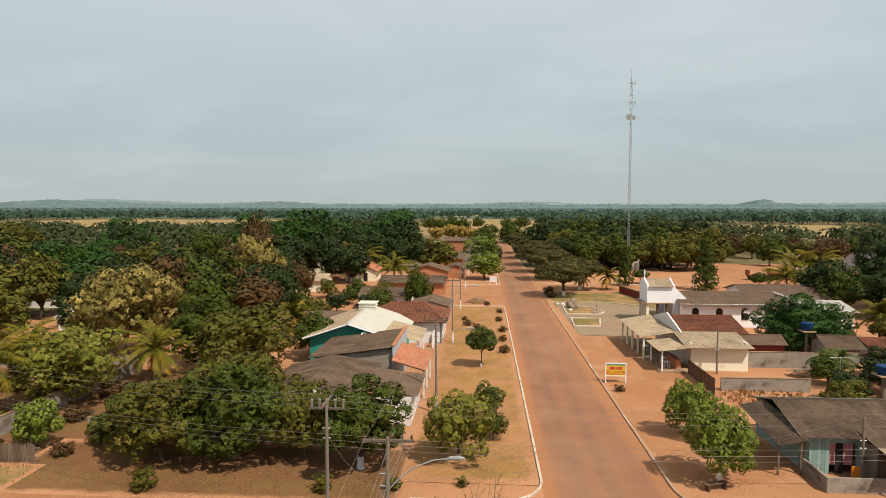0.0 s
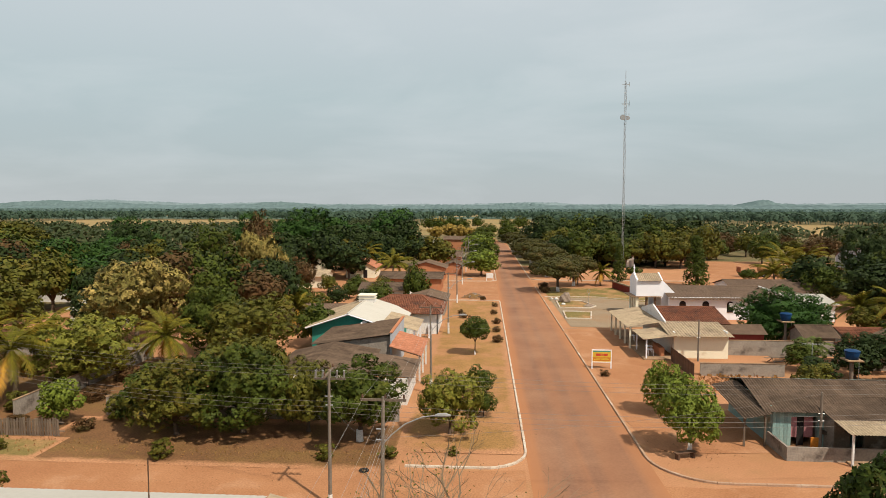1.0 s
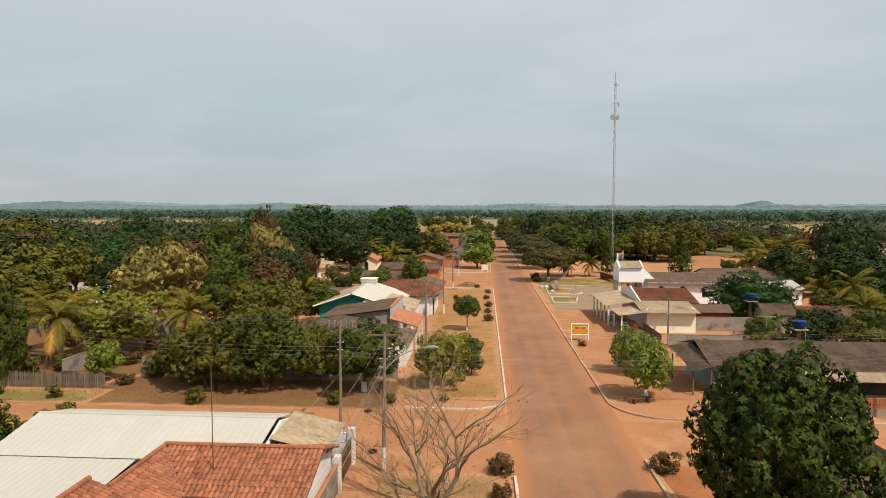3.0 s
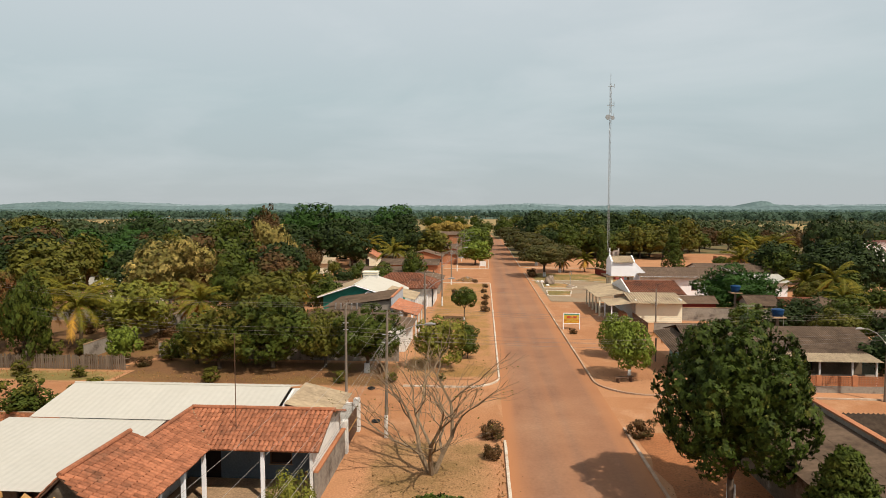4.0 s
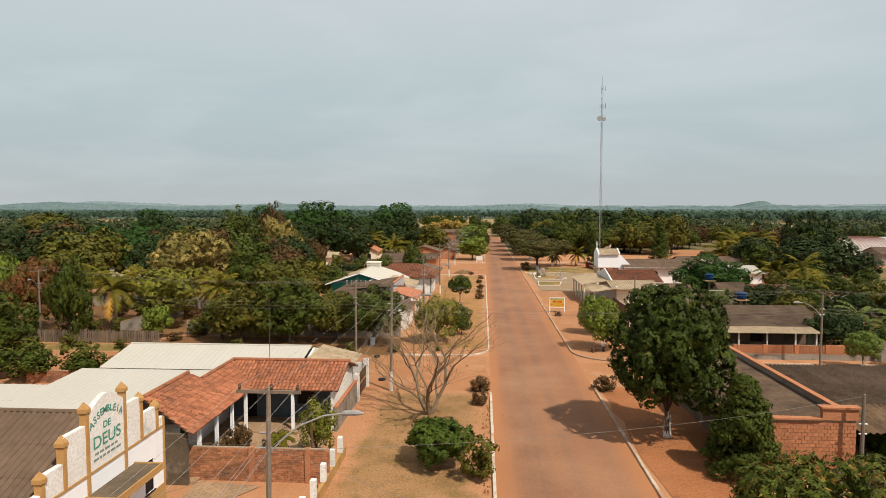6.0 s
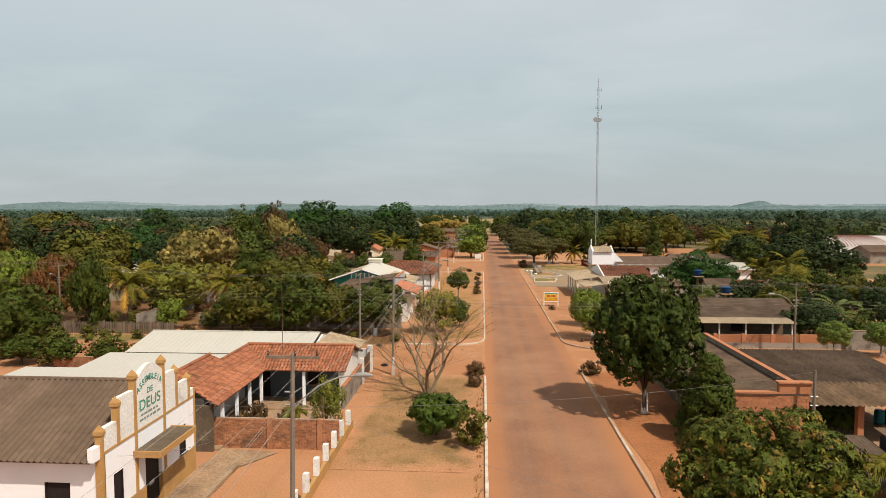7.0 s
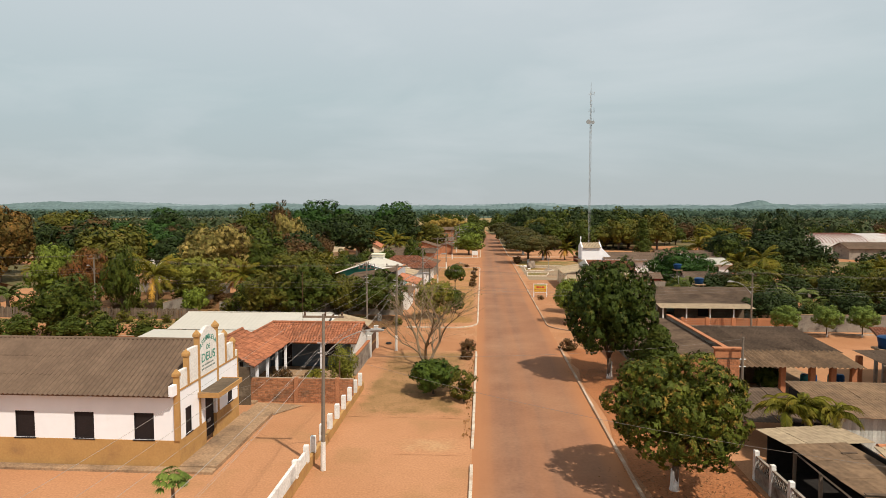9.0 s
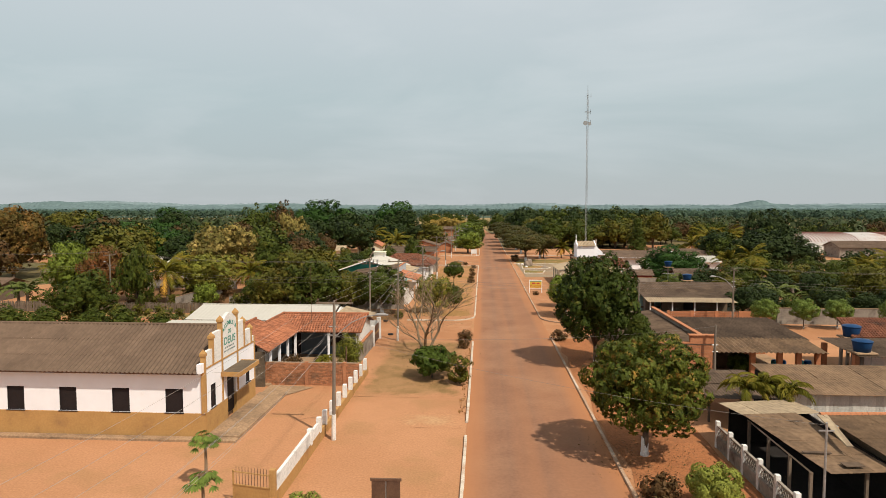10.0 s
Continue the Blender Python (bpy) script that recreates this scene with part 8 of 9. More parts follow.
for i in range(36):
    part("picket", fm, WOOD_BROWN, f, at=pose(0.02 * math.sin(i), i * 0.21, -0.1 * abs(math.sin(i * 1.7))))

# ---- east side, farther houses ----
def corner_bar():
    s = thing("corner_bar", 19.5, 112.0, "cream bar with pale porch roofs and red tile roof behind", "bar")
    q = lambda x, y, z: (x - 19.5, y - 112.0, z)
    sheet_roof(s, q(17.6, 109.3, 3.4), q(24.6, 109.3, 3.4), q(17.6, 104.4, 2.65), FIBRE_PALE, rows=1, period=0.3, amp=0.035)
    put_wall(s, "wall", q(18.4, 105.2, 0)[:2], q(24.3, 105.2, 0)[:2], 2.75, 0.16, CREAM)
    part("wall", Build().box(*q(24.14, 105.36, -0.1), *q(24.3, 119.0, 3.0)).box(*q(18.4, 118.84, -0.1), *q(24.14, 119.0, 3.0)).box(*q(18.4, 105.36, -0.1), *q(18.56, 118.84, 2.9)), WHITE_OLD, s)
    for sg, ye in ((-1, 109.0), (1, 119.6)):
        tile_roof(s, q(18.6, 114.2, 4.35), q(26.0, 114.2, 4.35), q(18.6, ye, 3.2), q(26.0, ye, 3.2), TILE_DARK)
    ridge_cap(s, q(18.6, 114.2, 4.42), q(26.0, 114.2, 4.42), TILE_DARK, 0.1)
    part("parapet_gable", Build().prism([(108.8 - 112, 2.9), (119.6 - 112, 2.9), (119.6 - 112, 3.5), (2.2, 4.75), (108.8 - 112, 3.5)], 18.3 - 19.5, 18.5 - 19.5, "x"), WHITE_OLD, s)
    sheet_roof(s, q(18.2, 121.0, 3.25), q(18.2, 109.4, 3.25), q(14.3, 121.0, 2.65), FIBRE_PALE, rows=2)
    sheet_roof(s, q(18.3, 109.2, 2.75), q(18.3, 103.8, 2.75), q(14.8, 109.2, 2.35), FIBRE_PALE, rows=2)
    posts(s, [q(14.6, y, 0)[:2] for y in (109.8, 112.5, 115.2, 117.9, 120.6)], 2.6, CREAM, 0.1)
    posts(s, [q(15.1, y, 0)[:2] for y in (104.2, 108.6)], 2.35, WHITE, 0.07)
    part("porch_floor", Build().box(*q(14.8, 104.0, -0.1), *q(18.4, 121.0, 0.16)), CONCRETE, s)
    part("counter", Build().box(*q(16.8, 105.4, 0.16), *q(17.4, 108.0, 1.1)), BRICK_NEW, s)


corner_bar()
for i, (x, y) in enumerate(((15.9, 105.6), (16.2, 107.4), (15.7, 113.4))):
    t = thing("bar_table", x, y, "small white plastic table on the bar porch", "table", "bar tables")
    part("tabletop", Build().box(-0.35, -0.35, 0.84, 0.35, 0.35, 0.88, bev=0.012), WHITE, t)
    for sx in (-0.28, 0.28):
        for sy in (-0.28, 0.28):
            part("leg", Build().tube([(sx, sy, 0.16), (sx * 0.9, sy * 0.9, 0.84)], 0.03, 6), WHITE, t)
house("red_shack", 25.2, 110.6, 30.5, 113.4, 1.9, 2.5, "x", "low red painted shack with grey sheet roof", RED_PAINT, FIBRE, category="shack", over=0.3)
house("grey_hut", 40.0, 103.0, 45.0, 107.0, 2.2, 3.2, "y", "grey hut with steep sheet roof", GREY_WALL, FIBRE, category="hut")
house("tin_hut", 36.0, 101.0, 39.0, 105.0, 2.0, 2.7, "x", "low hut with red-edged tile roof", GREY_WALL, ("tile", TILE), category="hut", over=0.3)


def picnic_table(x, y):
    t = thing("picnic_table", x, y, "weathered wooden yard table with benches", "table", turn=8)
    for i in range(4):
        part("plank", Build().box(-1.0, -0.4 + i * 0.2, 0.72, 1.0, -0.22 + i * 0.2, 0.76), WOOD, t)
    for s in (-1, 1):
        part("bench", Build().box(-1.1, s * 0.8 - 0.14, 0.42, 1.1, s * 0.8 + 0.14, 0.46), WOOD, t)
        part("leg", Build().tube([(s * 0.8, -0.8, 0), (s * 0.8, 0.3, 0.74)], 0.05, 4), WOOD, t)
        part("leg", Build().tube([(s * 0.8, 0.8, 0), (s * 0.8, -0.3, 0.74)], 0.05, 4), WOOD, t)


picnic_table(29.0, 103.5)


def chapel():
    s = thing("chapel", 23.0, 136.0, "white chapel with tall stepped front, sloping wings and grey roof", "chapel")
    q = lambda x, y, z: (x - 23.0, y - 136.0, z)
    # tall front block with its own sheet roof, open porch below
    part("front_wall", Build().prism([(132.3 - 136, 3.1), (136.7 - 136, 3.1), (136.7 - 136, 5.75), (-1.5, 6.7), (132.3 - 136, 5.75)], 20.7 - 23, 20.95 - 23, "x"), WHITE, s)
    part("rear_wall", Build().prism([(132.3 - 136, -0.1), (136.7 - 136, -0.1), (136.7 - 136, 5.75), (-1.5, 6.7), (132.3 - 136, 5.75)], 24.5 - 23, 24.7 - 23, "x"), WHITE, s)
    for y in (132.3, 136.5):
        part("side_wall", Build().box(*q(20.95, y, 3.1), *q(24.5, y + 0.2, 5.6)), WHITE, s)
    for ye in (132.1, 136.9):
        sheet_roof(s, q(20.95, 134.5, 6.55), q(24.5, 134.5, 6.55), q(20.95, ye, 5.62), FIBRE_PALE, rows=1, period=0.3, amp=0.04)
    part("cross", Build().box(*q(20.75, 134.4, 6.6), *q(20.9, 134.55, 7.9)).box(*q(20.75, 134.1, 7.3), *q(20.9, 134.85, 7.42)), WHITE, s, "small white cross")
    for y in (132.5, 133.8, 135.2, 136.5):
        part("column", Build().box(*q(20.65, y - 0.2, -0.1), *q(21.05, y + 0.2, 3.1), bev=0.03), CREAM, s)
    part("porch_roof", Build().box(*q(19.8, 132.0, 3.05), *q(24.5, 136.9, 3.18)), CONCRETE, s)
    for yy, sg in ((132.45, -1), (136.6, 1)):
        part("buttress_wall", Build().prism([(24.6 - 23, 0), (27.0 - 23, 0), (27.0 - 23, 3.3), (24.6 - 23, 5.7)], yy - 136 - 0.1, yy - 136 + 0.1, "y"), WHITE, s)
    for x in (22.3, 23.6):
        part("pillar", Build().box(*q(x - 0.15, 132.3, -0.1), *q(x + 0.15, 132.6, 3.05)), WOOD_BROWN, s)
    # nave
    for ye in (129.6, 142.4):
        sheet_roof(s, q(25.0, 136.0, 4.35), q(40.5, 136.0, 4.35), q(25.0, ye, 3.2), FIBRE, rows=3)
    sheet_roof(s, q(40.5, 136.0, 4.35), q(40.5, 136.4, 4.35), q(43.5, 130.0, 3.2), FIBRE, rows=2)
    ridge_cap(s, q(25.0, 136.0, 4.4), q(40.6, 136.0, 4.4), FIBRE, 0.12)
    ridge_cap(s, q(40.6, 136.0, 4.42), q(43.6, 129.8, 3.25), WHITE_OLD, 0.12, "hip_cap")
    ops = [(a, a + 1.0, 1.1, 2.3) for a in (1.6, 5.0, 8.6, 12.2)]
    put_wall(s, "wall", q(25.0, 130.2, 0)[:2], q(40.5, 130.2, 0)[:2], 3.35, 0.2, WHITE, ops)
    for a, b, c, d in ops:
        window_in(s, q(25.0, 130.2, 0)[:2], 0, a, b, c, d)
        k = 8
        part("window_arch", Build().prism([((a + b) / 2 + 25.0 - 23 + 0.5 * math.cos(math.pi * i / k), 2.3 + 0.5 * math.sin(math.pi * i / k)) for i in range(k + 1)], 130.17 - 136, 130.2 - 136, "y"), SHUTTER, s)
    part("wall", Build().box(*q(25.0, 141.6, -0.1), *q(40.5, 141.8, 3.35)).box(*q(40.3, 130.4, -0.1), *q(40.5, 141.6, 3.4)), WHITE, s)
    part("air_conditioner", Build().box(*q(33.9, 129.9, 2.0), *q(34.7, 130.18, 2.55), bev=0.02), WHITE_OLD, s)


chapel()
house("white_annex", 44.0, 129.6, 49.0, 138.0, 2.6, 3.4, "x", "white annex with pale cream roof", WHITE, WHITE_ROOF, openings={"s": [(2.0, 3.0, 1.0, 2.0)]})
house("grey_roof_hall", 40.0, 144.0, 54.0, 153.0, 2.9, 4.0, "x", "long low hall with grey sheet roof", WHITE_OLD, FIBRE, category="hall")


def hangar():
    s = thing("hangar", 98.5, 209.0, "long hangar with pale vaulted roof and rusty ribs", "hangar")
    k, L, hw = 14, 66.0, 12.0
    arc_ = [(-hw * math.cos(math.pi * i / k), 2.6 + 3.2 * math.sin(math.pi * i / k)) for i in range(k + 1)]
    for seg in range(22):
        x0 = seg * 3.0
        vs = [(x, y, z) for x in (x0 + 0.03, x0 + 2.97) for y, z in arc_]
        part("roof_bay", Build().add(vs, [(i, i + 1, k + 2 + i, k + 1 + i) for i in range(k)]), HANGAR_ROOF, s)
        if seg not in (6, 7, 8, 15, 16):
            for o in (0.0, 1.0, 2.0):
                part("rib", Build().tube([(x0 + o, y, z + 0.03) for y, z in arc_[1:-1]], 0.15, 4), RUSTY, s, "rusty roof rib")
    part("wall", Build().box(0, -hw, -0.1, L, -hw + 0.2, 2.7).box(0, hw - 0.2, -0.1, L, hw, 2.7), WHITE_OLD, s)
    part("end_wall", Build().prism(arc_ + [(hw, -0.1), (-hw, -0.1)], 0.1, 0.3, "x"), PINK, s)


HANGAR_ROOF = surface("dull_white_metal", (0.46, 0.42, 0.40), (0.40, 0.36, 0.34), scale=0.3, fine=3.0, rough=0.7, bump=0.05, stain=(0.33, 0.20, 0.16), stain_at=(0.52, 0.72), stain_scale=0.15, rnd=0.06, space="World")
RUSTY = surface("rust_red_steel", (0.25, 0.105, 0.08), (0.20, 0.085, 0.065), rough=0.85, bump=0.1)
hangar()
house("school_wing", 98.0, 176.0, 116.0, 184.0, 3.0, 4.3, "x", "low building with pale walls and grey roof", GREY_WALL, FIBRE, category="building")


def tower():
    """Slim triangular lattice mast with dishes and aerials."""
    t = thing("radio_mast", 34.4, 204.8, "tall slim grey lattice radio mast with dishes", "radio mast")
    H, r = 50.5, 0.3
    legs = [(r * math.cos(a), r * math.sin(a)) for a in (radians(90), radians(210), radians(330))]
    for x, y in legs:
        part("leg", Build().tube([(x, y, 0), (x, y, H)], 0.04, 5), METAL, t)
    br = Build()
    z, i = 0.0, 0
    while z < H - 1.0:
        for j in range(3):
            a, b = legs[j], legs[(j + 1) % 3]
            if (i + j) % 2:
                a, b = b, a
            br.tube([(a[0], a[1], z), (b[0], b[1], z + 1.0)], 0.02, 3, cap=False)
            br.tube([(a[0], a[1], z), (b[0], b[1], z)], 0.018, 3, cap=False)
        z += 1.0
        i += 1
    tagged(part("bracing", br, METAL, t), kind="stuff")
    part("aerial", Build().tube([(0, 0, H - 1), (0, 0, H + 2.6)], 0.06, 6), METAL, t)
    for z, x, rr in ((40.8, -0.75, 0.75), (40.6, 0.55, 0.55)):
        part("dish", Build().tube([(x, -0.45, z), (x, -0.75, z), (x, -0.8, z)], [rr * 0.5, rr, rr * 0.96], 16), METAL, t)
    for z in (44.6, 44.2, 41.2, 49.5):
        part("antenna_arm", Build().tube([(-0.9, 0, z), (1.0, 0, z)], 0.045, 4), METAL, t)
        part("antenna", Build().tube([(1.0, 0, z - 0.5), (1.0, 0, z + 0.7)], 0.07, 5), METAL, t)


tower()
h = thing("equipment_hut", 38.4, 214.0, "small white equipment hut below the mast", "hut")
part("wall", Build().box(-1.0, -1.0, 0, 1.0, 1.0, 3.4), WHITE_OLD, h)
part("roof", Build().box(-1.3, -1.3, 3.4, 1.3, 1.3, 3.6, bev=0.03), CONCRETE, h)
part("door", Build().box(-0.4, -1.04, 0, 0.4, -1.0, 2.0), METAL, h)
w = thing("retaining_wall", 24.2, 167.0, "dark red yard wall with cream capping", "wall", turn=-80)
part("wall", Build().box(0, -0.1, -0.1, 12.0, 0.1, 1.3), RED_PAINT, w)
for i in range(30):
    part("cap_block", Build().box(i * 0.4, -0.14, 1.3, i * 0.4 + 0.37, 0.14, 1.55), FIBRE_PALE, w)
sheet("red_court", [(24.6, 167), (40, 167), (40, 154), (27, 154)], 0.035, RED_PAINT, "red painted concrete court", "pavement")


def monument():
    m = thing("boulder", 11.7, 146.2, "tall rough brown boulder set up as a monument", "boulder")
    b = bmesh.new()
    bmesh.ops.create_icosphere(b, subdivisions=4, radius=1.0)
    for v in b.verts:
        n = noise.noise(v.co * 1.7) * 0.28 + noise.noise(v.co * 4.5) * 0.1
        v.co = Vector((v.co.x * 1.0, v.co.y * 0.85, v.co.z * 1.5 if v.co.z > 0 else v.co.z * 0.3)) * (1 + n)
        v.co.z += 0.25
    me = bpy.data.meshes.new("boulder_rock")
    b.to_mesh(me)
    b.free()
    me.materials.append(STONE)
    part("rock", me, STONE, m)
    for x, y, r in ((10.4, 149.0, 0.4), (9.6, 149.6, 0.3), (10.9, 143.0, 0.35)):
        st = bmesh.new()
        bmesh.ops.create_icosphere(st, subdivisions=2, radius=r)
        for v in st.verts:
            v.co *= 1 + 0.25 * noise.noise(v.co * 3 + Vector((x, y, 0)))
            v.co.z = v.co.z * 0.7 + r * 0.5
        me = bpy.data.meshes.new("stone")
        st.to_mesh(me)
        st.free()
        me.materials.append(WHITE_STONE)
        tagged(part("stone", me, WHITE_STONE, at=pose(x, y, 0)), "whitewashed stone lying in the plaza bed", "stone", "whitewashed stones")
    f = thing("flag_stand", 15.0, 141.6, "metal ring post on a low stone mound", "post")
    part("mound", Build().tube([(0, 0, -0.05), (0, 0, 0.2), (0, 0, 0.42)], [0.95, 0.8, 0.3], 14), STONE, f)
    part("pole", Build().tube([(0, 0, 0.3), (0, 0, 2.2)], 0.04, 6), METAL, f)
    part("ring", Build().tube([(0.2 * math.cos(2 * math.pi * i / 12), 0, 2.6 + 0.42 * math.sin(2 * math.pi * i / 12)) for i in range(13)], 0.035, 5), METAL, f)


monument()


def bar_sign():
    s = thing("bar_sign", 9.4, 99.9, "painted yellow and red bar sign on white posts", "sign")
    part("board", Build().box(-0.95, -0.03, 0.75, 0.95, 0.03, 1.95, bev=0.01), YELLOW, s)
    part("band", Build().box(-0.9, -0.04, 1.78, 0.9, -0.032, 1.9), LETTER, s, "green painted band")
    part("frame", Build().box(-1.02, -0.04, 0.68, 1.02, 0.04, 0.76).box(-1.02, -0.04, 1.94, 1.02, 0.04, 2.02).box(-1.02, -0.04, 0.76, -0.94, 0.04, 1.94).box(0.94, -0.04, 0.76, 1.02, 0.04, 1.94), WHITE, s)
    for x in (-0.98, 0.98):
        part("post", Build().box(x - 0.05, -0.05, -0.1, x + 0.05, 0.05, 0.68), WHITE, s)
    part("band", Build().box(-0.9, -0.04, 0.85, 0.9, -0.032, 1.22), ORANGE, s)
    part("lettering", Build().box(-0.6, -0.045, 1.36, -0.1, -0.034, 1.62).box(-0.02, -0.045, 1.36, 0.1, -0.034, 1.62).box(0.18, -0.045, 1.36, 0.62, -0.034, 1.62), SIGN_RED, s, "red painted writing")
    part("lettering", Build().box(-0.8, -0.05, 0.95, -0.2, -0.042, 1.03).box(-0.1, -0.05, 0.95, 0.75, -0.042, 1.03).box(-0.6, -0.05, 1.09, 0.6, -0.042, 1.16), YELLOW, s, "small yellow writing")


bar_sign()
s = thing("notice_board", -1.5, 177.4, "blank white notice board on two posts", "sign")
part("board", Build().box(-0.8, -0.03, 0.7, 0.8, 0.03, 1.9), WHITE_OLD, s)
for x in (-0.75, 0.75):
    part("post", Build().box(x - 0.05, 0.03, -0.1, x + 0.05, 0.12, 1.9), WHITE, s)
s = thing("bus_board", -3.2, 26.6, "dark brown wooden board seen from behind", "sign")
part("board", Build().box(-0.62, -0.03, 0.6, -0.04, 0.03, 1.62).box(0.04, -0.03, 0.6, 0.62, 0.03, 1.62), WOOD_BROWN, s)
part("frame", Build().box(-0.68, -0.05, 1.58, 0.68, 0.05, 1.68), WOOD_BROWN, s)
part("post", Build().box(-0.05, 0.03, -0.1, 0.05, 0.12, 1.64), METAL, s)


def tanker():
    t = thing("tanker_truck", 68.0, 192.0, "parked tan tanker truck with white cab", "truck")
    part("chassis", Build().box(-8, -1.0, 0.8, 5.5, 1.0, 1.1), RUBBER, t)
    part("tank", Build().tube([(-3.5, 0, 2.1), (-3.2, 0, 2.1), (2.8, 0, 2.1), (3.1, 0, 2.1)], [0.7, 1.05, 1.05, 0.7], 18), OCHRE, t, smooth=True)
    part("flatbed", Build().box(-8.2, -1.2, 1.1, -4.0, 1.2, 1.3).box(-8.2, -1.2, 1.3, -8.0, 1.2, 2.4), TILE, t)
    cab = part("cab", Build().box(3.5, -1.15, 0.9, 5.6, 1.15, 2.9, bev=0.12), WHITE, t)
    part("windscreen", Build().box(5.55, -1.0, 1.9, 5.62, 1.0, 2.6), GLASS_DARK, cab)
    part("window", Build().box(4.2, -1.17, 1.9, 5.1, -1.14, 2.6), GLASS_DARK, cab)
    for x in (-7.2, -6.0, -2.6, -1.4, 4.6):
        for y in (-1.0, 1.0):
            wh = part("wheel", Build().tube([(x, y - 0.15, 0.5), (x, y + 0.15, 0.5)], 0.5, 16), RUBBER, t)
            part("rim", Build().tube([(x, y - 0.17, 0.5), (x, y + 0.17, 0.5)], 0.24, 12), METAL, wh)


tanker()


def bench(x, y, turn=0):
    b = thing("bench", x, y, "low dark wooden bench under a tree", "bench", turn=turn)
    part("seat", Build().box(-0.8, -0.2, 0.4, 0.8, 0.2, 0.46, bev=0.01), WOOD_BROWN, b)
    for x_ in (-0.6, 0.6):
        part("leg", Build().box(x_ - 0.06, -0.18, -0.02, x_ + 0.06, 0.18, 0.4), WOOD_BROWN, b)


bench(10.6, 76.6, 20)
bench(12.2, 84.2)

# ---- poles and wires ----
def cable(name, pts, sag, r, material, label, k=12):
    """A cable hung over its posts, span by span."""
    c = thing(name, pts[0][0], pts[0][1], label, "cable", "overhead cables")
    o = Vector((pts[0][0], pts[0][1], 0))
    for p, q in zip(pts, pts[1:]):
        p, q = Vector(p) - o, Vector(q) - o
        part("span", Build().tube([p.lerp(q, i / k) - Vector((0, 0, sag * 4 * (i / k) * (1 - i / k))) for i in range(k + 1)], r, 4, cap=False), material, c)


def pole(x, y, h=8.1, lamp=True, arm_turn=0, arm=True, lime=1.5, label="weathered concrete power pole with crossarm and whitewashed foot", lean=(0, 0), lamp_turn=0):
    p = thing("power_pole", x, y, label, "power pole", "power poles")
    top = (lean[0], lean[1], h)
    part("shaft", Build().tube([(0, 0, -0.2), top], [0.115, 0.075], 8), POLE, p)
    if lime:
        part("limewash_band", Build().tube([(0, 0, -0.05), (lean[0] * lime / h, lean[1] * lime / h, lime)], [0.14, 0.125], 8), LIME, p, "whitewashed foot")
    if arm:
        m = pose(lean[0], lean[1], 0, 0, 0, arm_turn)
        ca = part("crossarm", Build().box(-1.05, -0.05, h - 0.2, 1.05, 0.05, h - 0.1, m), WOOD, p)
        for xx in (-0.95, 0.1, 0.95):
            part("insulator", Build().tube([m @ Vector((xx, 0, h - 0.1)), m @ Vector((xx, 0, h - 0.02)), m @ Vector((xx, 0, h + 0.1))], [0.03, 0.055, 0.035], 8), WOOD_BROWN, ca)
    if lamp:
        m = pose(0, 0, 0, 0, 0, lamp_turn)
        pts = [(0.1, 0, h - 2.2), (0.5, 0, h - 1.75), (1.1, 0, h - 1.25), (1.9, 0, h - 0.9), (2.5, 0, h - 0.82)]
        la = part("lamp_arm", Build().tube([m @ Vector(v) for v in pts], 0.03, 6), LAMP_GREY, p)
        hd = Build()
        hd.tube([m @ Vector(v) for v in ((2.45, 0, h - 0.84), (2.6, 0, h - 0.8), (2.95, 0, h - 0.78), (3.2, 0, h - 0.8))], [0.04, 0.09, 0.10, 0.04], 8)
        part("lamp_head", hd, LAMP_GREY, la)
    for z in (h - 1.5, h - 2.0):
        part("bracket", Build().tube([(-0.2, 0, z), (0.2, 0, z)], 0.04, 5), METAL, p)
    return p


LINE = [8.0, 35.3, 62.4, 89.5, 117.0, 144.0, 171.0, 198.0, 225.0]
for i, y in enumerate(LINE):
    pole(-7.6, y, 8.1 if i % 2 else 8.2, lean=(0.12 if i in (1, 2) else -0.05, 0))
for i, dx in enumerate((-0.9, 0.15, 0.95)):
    cable("power_cable", [(-7.5 + dx, y, 8.15) for y in LINE], 0.45, 0.005, WIRE, "thin dark power cable strung along the road")
for i, (z, dx) in enumerate(((6.6, 0.18), (6.35, -0.16), (6.1, 0.14), (5.85, -0.1))):
    cable("phone_cable", [(-7.6 + dx, y, z) for y in LINE], 0.6 + 0.08 * i, 0.006, WIRE, "dark sagging telephone cable along the road")
pole(-11.5, 68.4, 7.8, lamp=False, arm_turn=90, lime=0.7)
pole(-48.2, 79.5, 7.4, lamp=True, lamp_turn=-70, arm_turn=80, lime=0)
pole(29.2, 72.3, 6.6, lamp=True, lamp_turn=200, arm_turn=85, lime=0, label="dark concrete street pole with lamp")
pole(-92.0, 88.0, 7.4, lamp=False, arm_turn=80, lime=0)
pole(72.0, 72.6, 7.2, lamp=False, arm_turn=90, lime=0)
CROSS = [(-92.0, 88.0), (-48.2, 79.5), (-11.5, 68.4), (29.2, 72.3), (72.0, 72.6)]
for dy in (-0.9, 0.1, 0.9):
    cable("power_cable", [(x, y + dy, 7.7 if x < 0 else 6.7) for x, y in CROSS], 0.7, 0.006, WIRE_BARE, "thin bare power cable over the side street")
for dz in (0.0, 0.3, 0.6):
    cable("phone_cable", [(x, y, (6.0 if x < 0 else 5.4) - dz) for x, y in CROSS], 0.8, 0.007, WIRE_BARE, "thin pale cable over the side street")
tr = thing("transformer", -11.5, 68.4, "cluster of dark fuse boxes and insulators on the pole", "transformer")
